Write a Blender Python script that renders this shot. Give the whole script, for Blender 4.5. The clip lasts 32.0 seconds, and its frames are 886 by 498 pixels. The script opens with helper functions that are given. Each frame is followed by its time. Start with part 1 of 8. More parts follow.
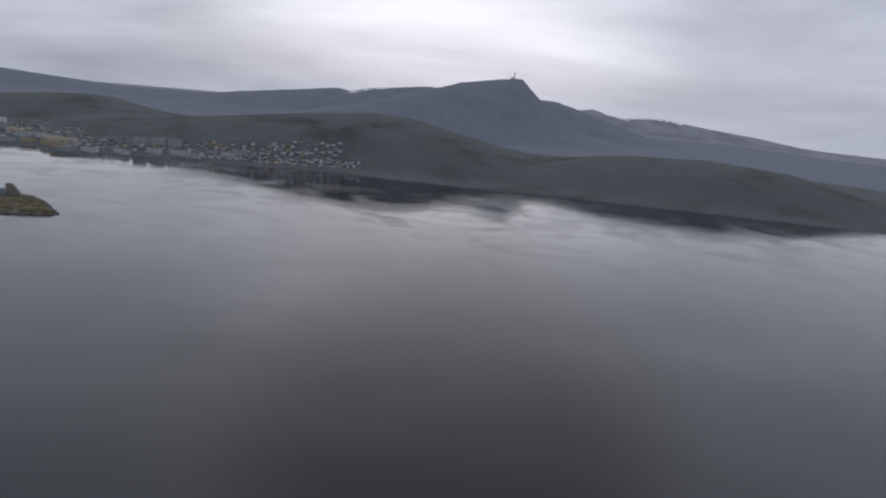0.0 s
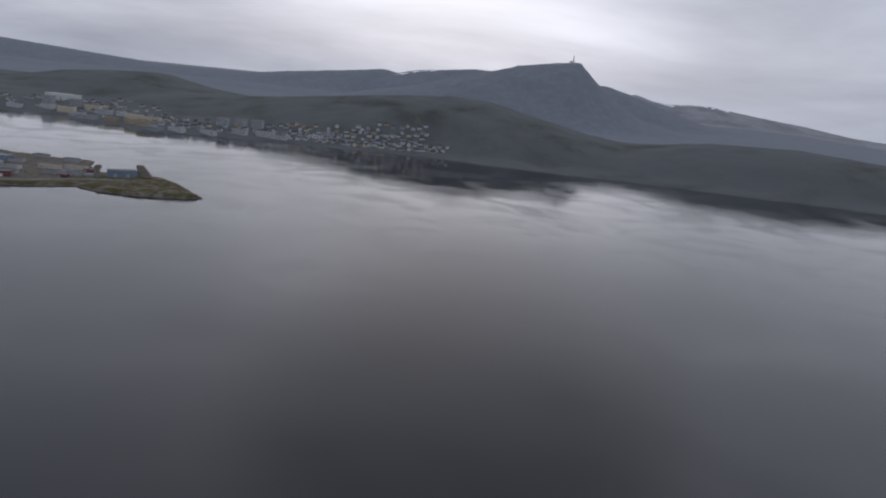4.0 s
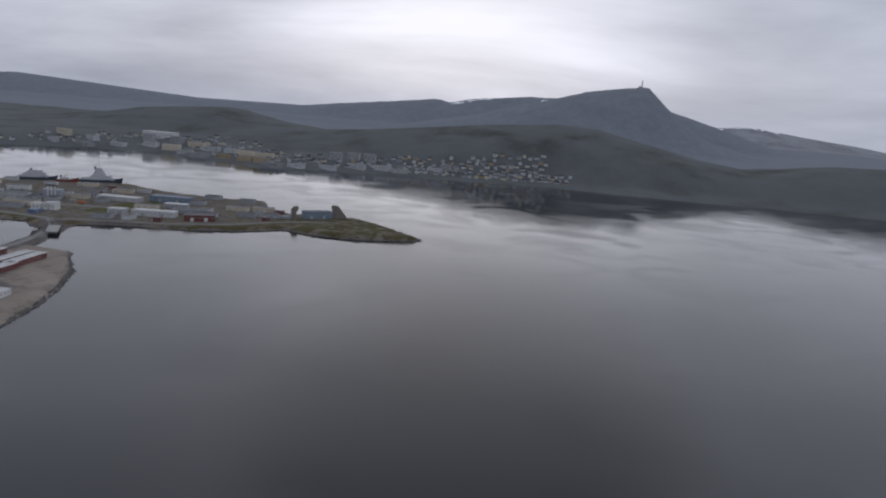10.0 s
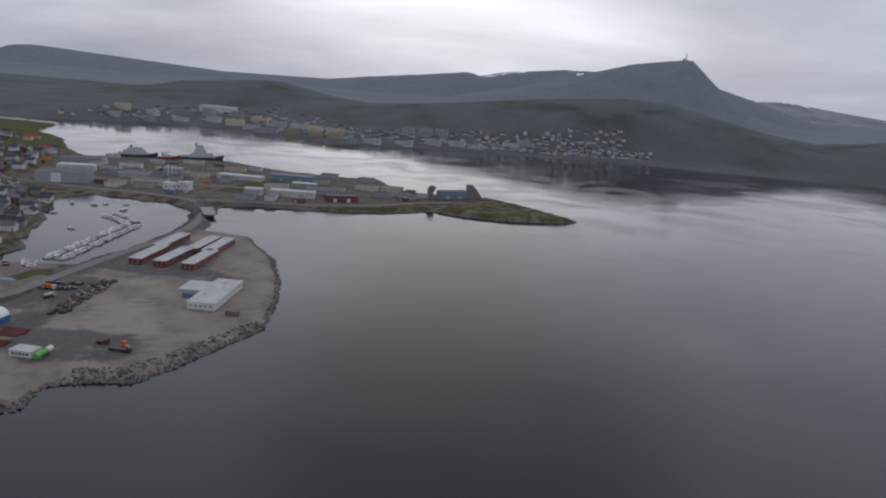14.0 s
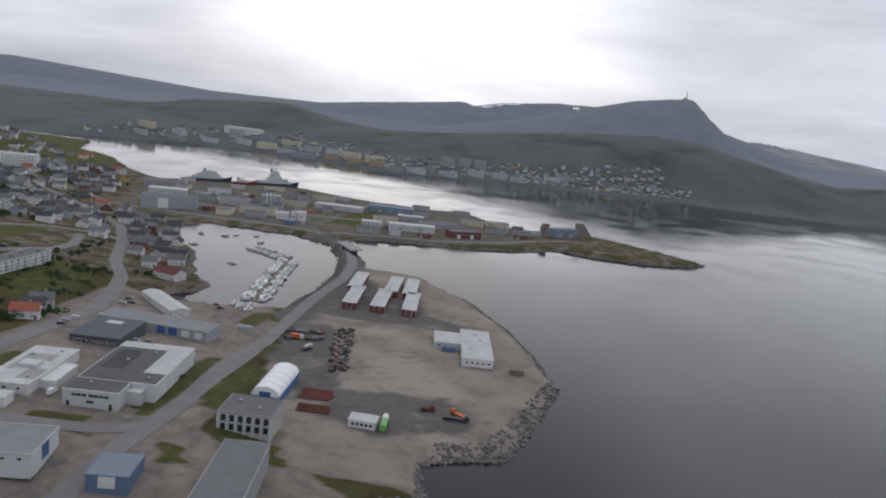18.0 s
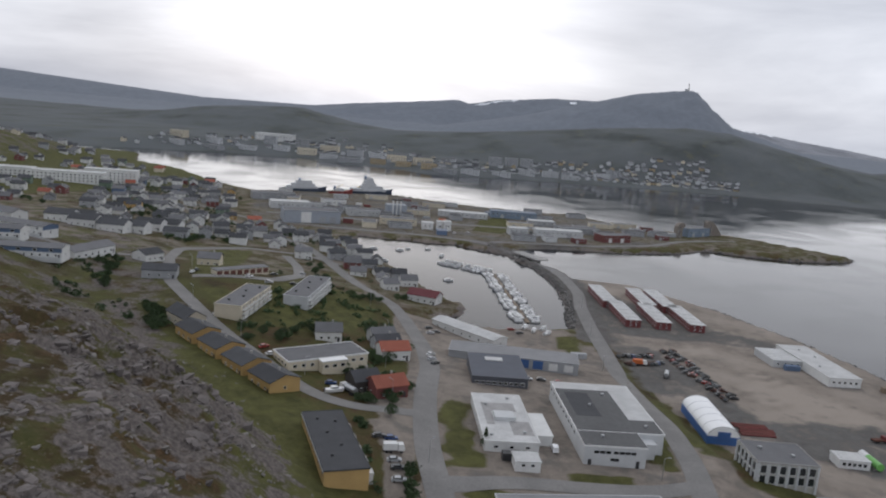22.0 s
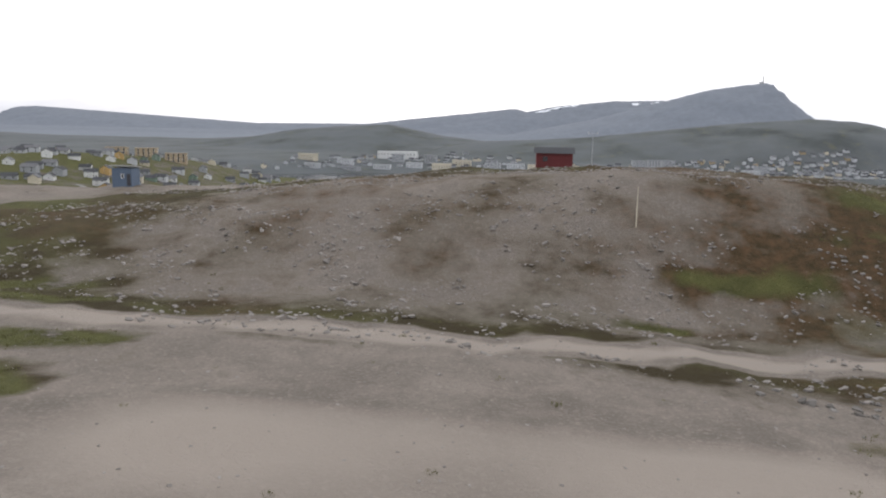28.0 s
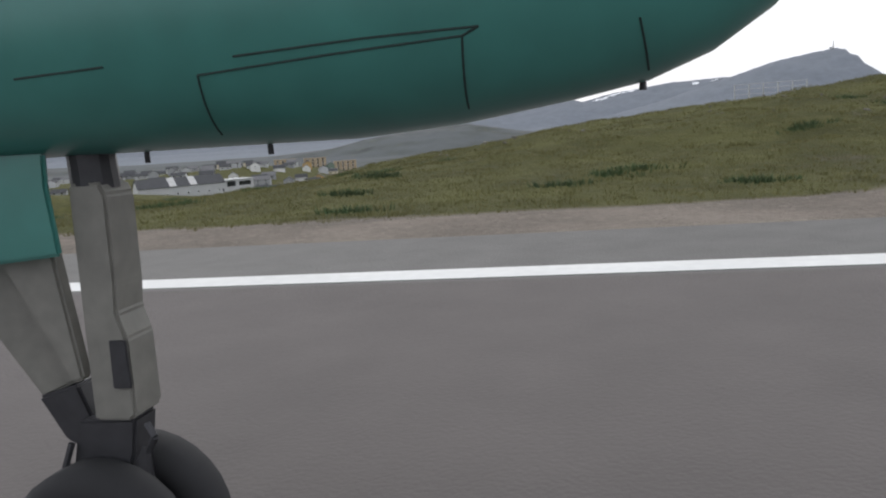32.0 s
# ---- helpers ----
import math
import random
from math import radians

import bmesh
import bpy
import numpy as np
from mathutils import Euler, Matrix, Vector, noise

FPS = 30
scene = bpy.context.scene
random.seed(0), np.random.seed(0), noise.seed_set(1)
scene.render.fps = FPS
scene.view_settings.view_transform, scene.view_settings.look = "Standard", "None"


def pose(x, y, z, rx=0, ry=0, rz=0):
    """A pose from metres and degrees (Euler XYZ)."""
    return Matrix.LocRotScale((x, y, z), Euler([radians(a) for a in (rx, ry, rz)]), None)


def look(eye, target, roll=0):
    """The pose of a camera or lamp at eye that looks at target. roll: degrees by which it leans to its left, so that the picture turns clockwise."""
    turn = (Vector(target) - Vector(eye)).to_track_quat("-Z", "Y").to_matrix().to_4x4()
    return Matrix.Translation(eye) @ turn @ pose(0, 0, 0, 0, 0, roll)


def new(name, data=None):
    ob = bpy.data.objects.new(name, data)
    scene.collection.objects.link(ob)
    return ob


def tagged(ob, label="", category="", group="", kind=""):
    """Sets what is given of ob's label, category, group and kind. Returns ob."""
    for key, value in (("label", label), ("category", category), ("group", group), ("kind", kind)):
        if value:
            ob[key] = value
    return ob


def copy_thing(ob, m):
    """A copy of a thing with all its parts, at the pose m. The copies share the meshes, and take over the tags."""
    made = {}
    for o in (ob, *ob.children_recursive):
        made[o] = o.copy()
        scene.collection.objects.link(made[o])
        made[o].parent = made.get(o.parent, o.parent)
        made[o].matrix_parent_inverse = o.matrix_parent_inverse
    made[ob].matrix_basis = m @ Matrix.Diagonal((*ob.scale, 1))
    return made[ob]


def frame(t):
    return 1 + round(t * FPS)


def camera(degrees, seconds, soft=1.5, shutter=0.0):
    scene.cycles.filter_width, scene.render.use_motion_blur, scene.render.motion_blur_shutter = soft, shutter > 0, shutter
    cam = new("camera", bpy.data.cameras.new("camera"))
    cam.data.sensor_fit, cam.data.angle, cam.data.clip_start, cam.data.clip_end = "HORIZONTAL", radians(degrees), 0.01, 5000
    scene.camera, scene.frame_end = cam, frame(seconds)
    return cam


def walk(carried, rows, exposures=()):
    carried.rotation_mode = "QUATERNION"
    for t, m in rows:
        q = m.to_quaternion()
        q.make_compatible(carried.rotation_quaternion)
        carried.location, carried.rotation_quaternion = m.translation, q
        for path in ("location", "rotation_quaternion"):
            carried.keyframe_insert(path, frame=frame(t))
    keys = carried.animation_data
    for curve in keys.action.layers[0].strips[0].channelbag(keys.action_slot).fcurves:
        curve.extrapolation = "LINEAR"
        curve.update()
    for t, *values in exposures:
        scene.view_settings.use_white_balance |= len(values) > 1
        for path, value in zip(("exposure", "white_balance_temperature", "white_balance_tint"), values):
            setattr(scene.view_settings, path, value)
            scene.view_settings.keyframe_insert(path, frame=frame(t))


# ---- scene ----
EXPOSURES = [(0.0, -0.35, 6050, 13), (12.0, -0.35, 6050, 13), (17.0, -0.05, 6300, 11), (19.0, 0.15, 6300, 11), (24.5, 0.2, 6500, 10), (26.5, 0.68, 6600, 10), (28.0, 0.86, 6650, 10), (29.5, 0.7, 6600, 9), (32.0, 0.72, 6600, 9)]
cam = camera(60.38, 32.0, soft=2.1)
# seconds, x, y, z, yaw, pitch, roll: the approach, the flare and the touchdown
PATH = [
    (0.0, 606.43, -1.61, 154.95, 13.70, -11.04, -4.90),
    (0.5, 586.97, -1.69, 153.40, 14.02, -11.00, -5.52),
    (1.0, 567.52, -1.76, 151.84, 14.16, -11.04, -5.63),
    (1.5, 548.07, -1.83, 150.29, 14.35, -11.14, -6.80),
    (2.0, 528.64, -1.91, 148.73, 14.44, -11.58, -7.10),
    (2.5, 509.22, -1.98, 147.17, 14.43, -11.90, -6.63),
    (3.0, 489.82, -2.04, 145.61, 14.65, -12.17, -6.10),
    (3.5, 470.46, -2.10, 144.03, 14.75, -12.34, -5.77),
    (4.0, 451.14, -2.14, 142.45, 14.78, -12.40, -5.71),
    (4.5, 431.88, -2.16, 140.87, 14.84, -12.53, -5.57),
    (5.0, 412.66, -2.16, 139.28, 14.90, -12.67, -5.43),
    (5.5, 393.49, -2.12, 137.72, 14.93, -12.73, -5.37),
    (6.0, 374.34, -2.05, 136.17, 15.03, -12.65, -5.36),
    (6.5, 355.22, -1.93, 134.67, 15.13, -12.47, -5.06),
    (7.0, 336.14, -1.78, 133.20, 15.32, -12.18, -4.86),
    (7.5, 317.10, -1.58, 131.76, 15.33, -11.87, -4.66),
    (8.0, 298.12, -1.37, 130.34, 15.42, -11.54, -4.85),
    (8.5, 279.20, -1.13, 128.94, 15.39, -11.16, -4.95),
    (9.0, 260.35, -0.87, 127.56, 15.36, -10.66, -4.77),
    (9.5, 241.56, -0.59, 126.18, 15.34, -10.35, -4.86),
    (10.0, 222.82, -0.30, 124.81, 15.10, -10.36, -4.36),
    (10.5, 204.13, 0.01, 123.43, 15.07, -10.66, -4.33),
    (11.0, 185.49, 0.32, 122.04, 15.16, -10.99, -4.49),
    (11.5, 166.91, 0.62, 120.67, 15.19, -11.15, -4.78),
    (12.0, 148.39, 0.90, 119.30, 15.27, -11.26, -4.69),
    (12.5, 129.92, 1.15, 117.94, 15.13, -11.50, -4.59),
    (13.0, 111.48, 1.33, 116.58, 15.19, -11.78, -4.59),
    (13.5, 93.05, 1.41, 115.22, 15.01, -12.04, -4.39),
    (14.0, 74.58, 1.35, 113.84, 14.97, -12.26, -4.33),
    (14.5, 56.06, 1.14, 112.45, 14.75, -12.49, -3.94),
    (15.0, 37.46, 0.81, 111.08, 14.60, -12.72, -3.96),
    (15.5, 18.78, 0.41, 109.78, 14.27, -13.24, -4.00),
    (16.0, 0.00, 0.00, 108.58, 13.94, -13.76, -4.04),
    (16.5, -18.88, -0.39, 107.51, 13.80, -14.00, -4.06),
    (17.0, -37.88, -0.74, 106.54, 13.42, -13.30, -4.51),
    (17.5, -57.02, -1.06, 105.61, 13.04, -11.47, -5.79),
    (18.0, -76.30, -1.35, 104.66, 12.06, -10.00, -6.58),
    (18.5, -95.73, -1.60, 103.64, 10.76, -9.57, -6.71),
    (19.0, -115.26, -1.81, 102.51, 9.62, -9.03, -7.37),
    (19.5, -134.81, -1.95, 101.24, 9.40, -8.81, -8.48),
    (20.0, -154.31, -2.01, 99.79, 9.01, -8.36, -7.93),
    (20.5, -173.72, -1.98, 98.14, 8.99, -8.41, -7.58),
    (21.0, -193.07, -1.87, 96.37, 9.05, -8.84, -6.50),
    (21.5, -212.44, -1.69, 94.56, 8.98, -9.27, -5.44),
    (22.0, -231.87, -1.44, 92.80, 9.09, -9.85, -4.81),
    (22.5, -251.43, -1.15, 91.16, 9.02, -10.55, -4.27),
    (23.0, -271.06, -0.81, 89.63, 8.99, -11.57, -3.63),
    (23.5, -290.74, -0.43, 88.16, 8.84, -12.06, -3.57),
    (24.0, -310.40, 0.00, 86.72, 8.76, -11.96, -3.08),
    (24.5, -330.01, 0.46, 85.28, 8.62, -11.86, -3.18),
    (25.0, -349.60, 0.96, 83.85, 8.63, -11.37, -3.05),
    (25.5, -369.20, 1.47, 82.42, 8.64, -10.30, -2.76),
    (26.0, -388.86, 2.01, 81.03, 8.65, -9.23, -2.47),
    (26.5, -408.59, 2.56, 79.67, 8.65, -8.75, -2.34),
    (27.0, -428.38, 3.12, 78.29, 8.69, -8.51, -1.94),
    (27.5, -448.18, 3.73, 76.82, 9.00, -8.68, -1.70),
    (28.0, -467.97, 4.38, 75.19, 9.41, -8.90, -1.13),
    (28.5, -487.72, 5.09, 73.37, 9.19, -8.92, -1.16),
    (29.0, -507.42, 5.82, 71.49, 9.44, -8.64, -1.00),
    (29.5, -527.10, 6.52, 69.72, 9.49, -8.57, -1.91),
    (30.0, -546.75, 7.16, 68.22, 9.85, -8.13, 1.27),
    (30.5, -566.40, 7.69, 67.12, 9.91, -8.30, 2.46),
    (31.0, -586.04, 8.15, 66.34, 10.23, -8.69, 3.28),
    (31.5, -605.68, 8.55, 65.79, 10.54, -8.71, 3.47),
    (32.0, -625.31, 8.92, 65.35, 10.88, -8.59, 4.08),
]
walk(cam, [(t, pose(x, y, z, 90 + pitch, roll, yaw)) for t, x, y, z, yaw, pitch, roll in PATH],
     exposures=EXPOSURES)

# ---- world, sun ----
SUN_AZ, SUN_EL = radians(-15), radians(20)
world = bpy.data.worlds.new("overcast_sky")
scene.world = world
world.use_nodes = True
wn, wl = world.node_tree.nodes, world.node_tree.links
wn.clear()
w_out = wn.new("ShaderNodeOutputWorld")
w_bg = wn.new("ShaderNodeBackground")
w_sky = wn.new("ShaderNodeTexSky")
w_sky.sky_type, w_sky.sun_disc = "NISHITA", False
w_sky.sun_elevation, w_sky.sun_rotation = SUN_EL, SUN_AZ
w_sky.air_density, w_sky.dust_density = 1.0, 3.0
w_co = wn.new("ShaderNodeTexCoord")
w_map = wn.new("ShaderNodeMapping")
w_map.inputs["Scale"].default_value = (1.3, 1.3, 7.0)
w_noise = wn.new("ShaderNodeTexNoise")
w_noise.inputs["Scale"].default_value = 1.4
w_noise.inputs["Detail"].default_value = 7.0
w_noise.inputs["Roughness"].default_value = 0.55
w_noise.inputs["Distortion"].default_value = 0.35
w_ramp = wn.new("ShaderNodeValToRGB")
w_ramp.color_ramp.elements[0].position, w_ramp.color_ramp.elements[1].position = 0.33, 0.7
w_ramp.color_ramp.elements[0].color = (4.3, 4.55, 5.2, 1)
w_ramp.color_ramp.elements[1].color = (7.9, 8.1, 8.7, 1)
w_mix = wn.new("ShaderNodeMix")
w_mix.data_type = "RGBA"
w_mix.inputs[0].default_value = 0.965


def toward(azimuth, elevation, reach, low, high):
    """A soft field over the sky: from low, past reach degrees off a direction west of north, to high at it."""
    a, e = radians(azimuth), radians(elevation)
    dot = wn.new("ShaderNodeVectorMath")
    dot.operation = "DOT_PRODUCT"
    dot.inputs[1].default_value = (-math.sin(a) * math.cos(e), math.cos(a) * math.cos(e), math.sin(e))
    warp = wn.new("ShaderNodeMath")
    warp.operation = "MULTIPLY_ADD"
    warp.inputs[1].default_value = 0.5 * (1 - math.cos(radians(reach)))
    rng = wn.new("ShaderNodeMapRange")
    rng.interpolation_type = "SMOOTHSTEP"
    for key, v in (("From Min", math.cos(radians(reach))), ("From Max", 1.0 + 0.2 * (1 - math.cos(radians(reach)))), ("To Min", low), ("To Max", high)):
        rng.inputs[key].default_value = v
    wl.new(w_co.outputs["Generated"], dot.inputs[0])
    wl.new(w_noise.outputs["Fac"], warp.inputs[0])
    wl.new(dot.outputs["Value"], warp.inputs[2])
    wl.new(warp.outputs[0], rng.inputs["Value"])
    return rng.outputs["Result"]


wl.new(w_co.outputs["Generated"], w_map.inputs["Vector"])
wl.new(w_map.outputs["Vector"], w_noise.inputs["Vector"])
wl.new(w_noise.outputs["Fac"], w_ramp.inputs["Fac"])
wl.new(w_sky.outputs["Color"], w_mix.inputs[6])
wl.new(w_ramp.outputs["Color"], w_mix.inputs[7])
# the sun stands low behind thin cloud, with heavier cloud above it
w_sum = wn.new("ShaderNodeMath")
w_sum.operation = "MULTIPLY"
wl.new(toward(14, 11, 18, 1.0, 1.31), w_sum.inputs[0])
wl.new(toward(11, 26, 17, 1.0, 0.50), w_sum.inputs[1])
w_lit = wn.new("ShaderNodeVectorMath")
w_lit.operation = "SCALE"
wl.new(w_mix.outputs[2], w_lit.inputs[0])
wl.new(w_sum.outputs[0], w_lit.inputs["Scale"])
wl.new(w_lit.outputs["Vector"], w_bg.inputs["Color"])
w_bg.inputs["Strength"].default_value = 0.1
wl.new(w_bg.outputs["Background"], w_out.inputs["Surface"])

sun_data = bpy.data.lights.new("sun", "SUN")
sun_data.energy, sun_data.angle, sun_data.color = 0.6, radians(120), (1.0, 0.96, 0.9)
sun = new("sun", sun_data)
sun.matrix_world = look((0, 0, 400), Vector((0, 0, 400)) - Vector((math.sin(SUN_AZ) * math.cos(SUN_EL), math.cos(SUN_AZ) * math.cos(SUN_EL), math.sin(SUN_EL))))

# ---- materials ----
MATS = {}


def mat(name, col, rough=0.7, metal=0.0, vary=0.25, scale=1.0, bump=0.0, bump_scale=None, tint=None, rand=0.0, spec=0.5):
    """A plain surface with stains at two scales, fine relief and, where rand is set, a tone of its own for each object."""
    if name in MATS:
        return MATS[name]
    m = bpy.data.materials.new(name)
    m.use_nodes = True
    n, l = m.node_tree.nodes, m.node_tree.links
    b = n["Principled BSDF"]
    b.inputs["Roughness"].default_value, b.inputs["Metallic"].default_value = rough, metal
    b.inputs["Specular IOR Level"].default_value = spec
    co = n.new("ShaderNodeTexCoord")
    big, small = n.new("ShaderNodeTexNoise"), n.new("ShaderNodeTexNoise")
    big.inputs["Scale"].default_value, big.inputs["Detail"].default_value = 0.35 * scale, 4
    small.inputs["Scale"].default_value, small.inputs["Detail"].default_value = 4.0 * scale, 5
    for t in (big, small):
        l.new(co.outputs["Object"], t.inputs["Vector"])
    add = n.new("ShaderNodeMath")
    add.operation = "ADD"
    l.new(big.outputs["Fac"], add.inputs[0])
    l.new(small.outputs["Fac"], add.inputs[1])
    rng = n.new("ShaderNodeMapRange")
    rng.inputs["From Min"].default_value, rng.inputs["From Max"].default_value = 0.65, 1.35
    l.new(add.outputs[0], rng.inputs["Value"])
    mix = n.new("ShaderNodeMix")
    mix.data_type = "RGBA"
    dark = tint or tuple(c * (1 - vary) for c in col)
    mix.inputs[6].default_value = (*dark, 1)
    mix.inputs[7].default_value = (*[min(1, c * (1 + vary * 0.5)) for c in col], 1)
    l.new(rng.outputs["Result"], mix.inputs[0])
    out = mix.outputs[2]
    if rand:
        info = n.new("ShaderNodeObjectInfo")
        hsv = n.new("ShaderNodeHueSaturation")
        mr = n.new("ShaderNodeMapRange")
        mr.inputs["To Min"].default_value, mr.inputs["To Max"].default_value = 1 - rand, 1 + rand
        l.new(info.outputs["Random"], mr.inputs["Value"])
        l.new(mr.outputs["Result"], hsv.inputs["Value"])
        l.new(out, hsv.inputs["Color"])
        out = hsv.outputs["Color"]
    l.new(out, b.inputs["Base Color"])
    if bump:
        bp = n.new("ShaderNodeBump")
        bn = n.new("ShaderNodeTexNoise")
        bn.inputs["Scale"].default_value, bn.inputs["Detail"].default_value = bump_scale or 12 * scale, 6
        l.new(co.outputs["Object"], bn.inputs["Vector"])
        l.new(bn.outputs["Fac"], bp.inputs["Height"])
        bp.inputs["Strength"].default_value, bp.inputs["Distance"].default_value = bump, 0.1
        l.new(bp.outputs["Normal"], b.inputs["Normal"])
    MATS[name] = m
    return m


def ground_mat(name, dirt, grass, rock, dark, brown, size=1.0, relief=0.7, even=0.5):
    """Tundra, grass, gravel and rock, laid out by the mesh's cover attribute and broken up by noise at three scales."""
    m = bpy.data.materials.new(name)
    m.use_nodes = True
    n, l = m.node_tree.nodes, m.node_tree.links
    b = n["Principled BSDF"]
    b.inputs["Roughness"].default_value = 0.95
    b.inputs["Specular IOR Level"].default_value = 0.15
    geo = n.new("ShaderNodeNewGeometry")
    att = n.new("ShaderNodeVertexColor")
    att.layer_name = "cover"
    sep = n.new("ShaderNodeSeparateColor")
    l.new(att.outputs["Color"], sep.inputs["Color"])

    def noisy(scale, detail=5, rough=0.6):
        t = n.new("ShaderNodeTexNoise")
        t.inputs["Scale"].default_value, t.inputs["Detail"].default_value, t.inputs["Roughness"].default_value = scale * size, detail, rough
        l.new(geo.outputs["Position"], t.inputs["Vector"])
        return t.outputs["Fac"]

    def ramp(fac, lo, hi):
        r = n.new("ShaderNodeMapRange")
        r.inputs["From Min"].default_value, r.inputs["From Max"].default_value = lo, hi
        l.new(fac, r.inputs["Value"])
        return r.outputs["Result"]

    def mixed(fac, a, c):
        x = n.new("ShaderNodeMix")
        x.data_type = "RGBA"
        for sock, v in ((x.inputs[6], a), (x.inputs[7], c)):
            if isinstance(v, tuple):
                sock.default_value = (*v, 1)
            else:
                l.new(v, sock)
        l.new(fac, x.inputs[0])
        return x.outputs[2]

    def weight(chan, fac, width=0.3):
        a = n.new("ShaderNodeMath")
        a.operation = "ADD"
        l.new(chan, a.inputs[0])
        l.new(fac, a.inputs[1])
        return ramp(a.outputs[0], 1.0 - width / 2, 1.0 + width / 2)

    n1, n2, n3, n4 = noisy(0.03), noisy(0.22, 6), noisy(1.1, 6, 0.7), noisy(5.0, 4, 0.7)
    heath = mixed(ramp(n2, 0.4, 0.62), dark, tuple(0.5 * (a + c) for a, c in zip(dark, grass)))
    heath = mixed(ramp(n1, 0.42, 0.6), heath, mixed(ramp(n3, 0.35, 0.65), dark, brown))
    green = mixed(ramp(n2, 0.35, 0.65), grass, tuple(c * 0.55 for c in grass))
    green = mixed(ramp(n3, 0.55, 0.75), green, (0.15, 0.14, 0.06))
    soil = mixed(ramp(n2, 0.38, 0.62), dirt, tuple(c * 0.66 for c in dirt))
    soil = mixed(ramp(n4, 0.5, 0.78), soil, tuple(min(1, c * 1.2) for c in dirt))
    cells = n.new("ShaderNodeTexVoronoi")
    cells.inputs["Scale"].default_value = 4.5 * size
    l.new(geo.outputs["Position"], cells.inputs["Vector"])
    fine = n.new("ShaderNodeTexVoronoi")
    fine.inputs["Scale"].default_value = 14.0 * size
    l.new(geo.outputs["Position"], fine.inputs["Vector"])
    pick, pick2 = n.new("ShaderNodeSeparateColor"), n.new("ShaderNodeSeparateColor")
    l.new(cells.outputs["Color"], pick.inputs["Color"])
    l.new(fine.outputs["Color"], pick2.inputs["Color"])
    soil = mixed(ramp(pick.outputs["Red"], 0.78, 1.3), soil, tuple(c * 0.66 for c in dirt))
    soil = mixed(ramp(pick2.outputs["Green"], 0.6, 1.6), soil, tuple(c * 0.6 for c in dirt))
    soil = mixed(ramp(pick.outputs["Blue"], 0.88, 1.3), soil, tuple(min(1, c * 1.4) for c in dirt))
    soil = mixed(ramp(sep.outputs["Red"], 1.0, 1.3), soil, tuple(min(1, c * 1.3) for c in dirt))
    stone = mixed(ramp(n3, 0.35, 0.7), tuple(c * even for c in rock), rock)
    col = mixed(weight(sep.outputs["Green"], n2), heath, green)
    slab_n = n.new("ShaderNodeMath")
    slab_n.operation = "MULTIPLY_ADD"
    slab_n.inputs[1].default_value = 0.45
    half = n.new("ShaderNodeMath")
    half.operation = "MULTIPLY"
    half.inputs[1].default_value = 0.55
    l.new(n2, half.inputs[0])
    l.new(n3, slab_n.inputs[0])
    l.new(half.outputs[0], slab_n.inputs[2])
    col = mixed(weight(sep.outputs["Blue"], slab_n.outputs[0], 0.14), col, stone)
    col = mixed(weight(sep.outputs["Red"], n2), col, soil)
    tar = mixed(ramp(n2, 0.35, 0.65), (0.098, 0.093, 0.088), (0.152, 0.145, 0.136))
    col = mixed(weight(att.outputs["Alpha"], n2, 0.34), col, tar)
    l.new(col, b.inputs["Base Color"])
    bp = n.new("ShaderNodeBump")
    hs = n.new("ShaderNodeMath")
    hs.operation = "ADD"
    l.new(n3, hs.inputs[0])
    l.new(n4, hs.inputs[1])
    l.new(hs.outputs[0], bp.inputs["Height"])
    bp.inputs["Strength"].default_value, bp.inputs["Distance"].default_value = relief, 0.35 / size
    l.new(bp.outputs["Normal"], b.inputs["Normal"])
    return m


def water_mat():
    m = bpy.data.materials.new("sea_water")
    m.use_nodes = True
    n, l = m.node_tree.nodes, m.node_tree.links
    b = n["Principled BSDF"]
    b.inputs["Base Color"].default_value = (0.0075, 0.010, 0.015, 1)
    b.inputs["IOR"].default_value = 1.33
    geo = n.new("ShaderNodeNewGeometry")
    mp = n.new("ShaderNodeMapping")
    mp.inputs["Scale"].default_value = (0.5, 1.0, 1.0)
    mp.inputs["Rotation"].default_value = (0, 0, radians(20))
    l.new(geo.outputs["Position"], mp.inputs["Vector"])
    t1, t2, t3 = (n.new("ShaderNodeTexNoise") for _ in range(3))
    for t, s, d in ((t1, 0.9, 4), (t2, 0.16, 5), (t3, 0.012, 5)):
        t.inputs["Scale"].default_value, t.inputs["Detail"].default_value = s, d
        l.new((geo.outputs["Position"] if t is t3 else mp.outputs["Vector"]), t.inputs["Vector"])
    t3.inputs["Distortion"].default_value = 1.2
    rr = n.new("ShaderNodeMapRange")
    rr.inputs["From Min"].default_value, rr.inputs["From Max"].default_value = 0.4, 0.62
    rr.inputs["To Min"].default_value, rr.inputs["To Max"].default_value = 0.065, 0.165
    l.new(t3.outputs["Fac"], rr.inputs["Value"])
    l.new(rr.outputs["Result"], b.inputs["Roughness"])
    ad = n.new("ShaderNodeMath")
    ad.operation = "MULTIPLY_ADD"
    ad.inputs[1].default_value = 3.0
    l.new(t2.outputs["Fac"], ad.inputs[0])
    l.new(t1.outputs["Fac"], ad.inputs[2])
    bp = n.new("ShaderNodeBump")
    bp.inputs["Strength"].default_value, bp.inputs["Distance"].default_value = 0.05, 0.12
    l.new(ad.outputs[0], bp.inputs["Height"])
    l.new(bp.outputs["Normal"], b.inputs["Normal"])
    return m


def glass_mat(name="window_glass", col=(0.02, 0.025, 0.03)):
    return mat(name, col, rough=0.08, vary=0.2, spec=0.9)


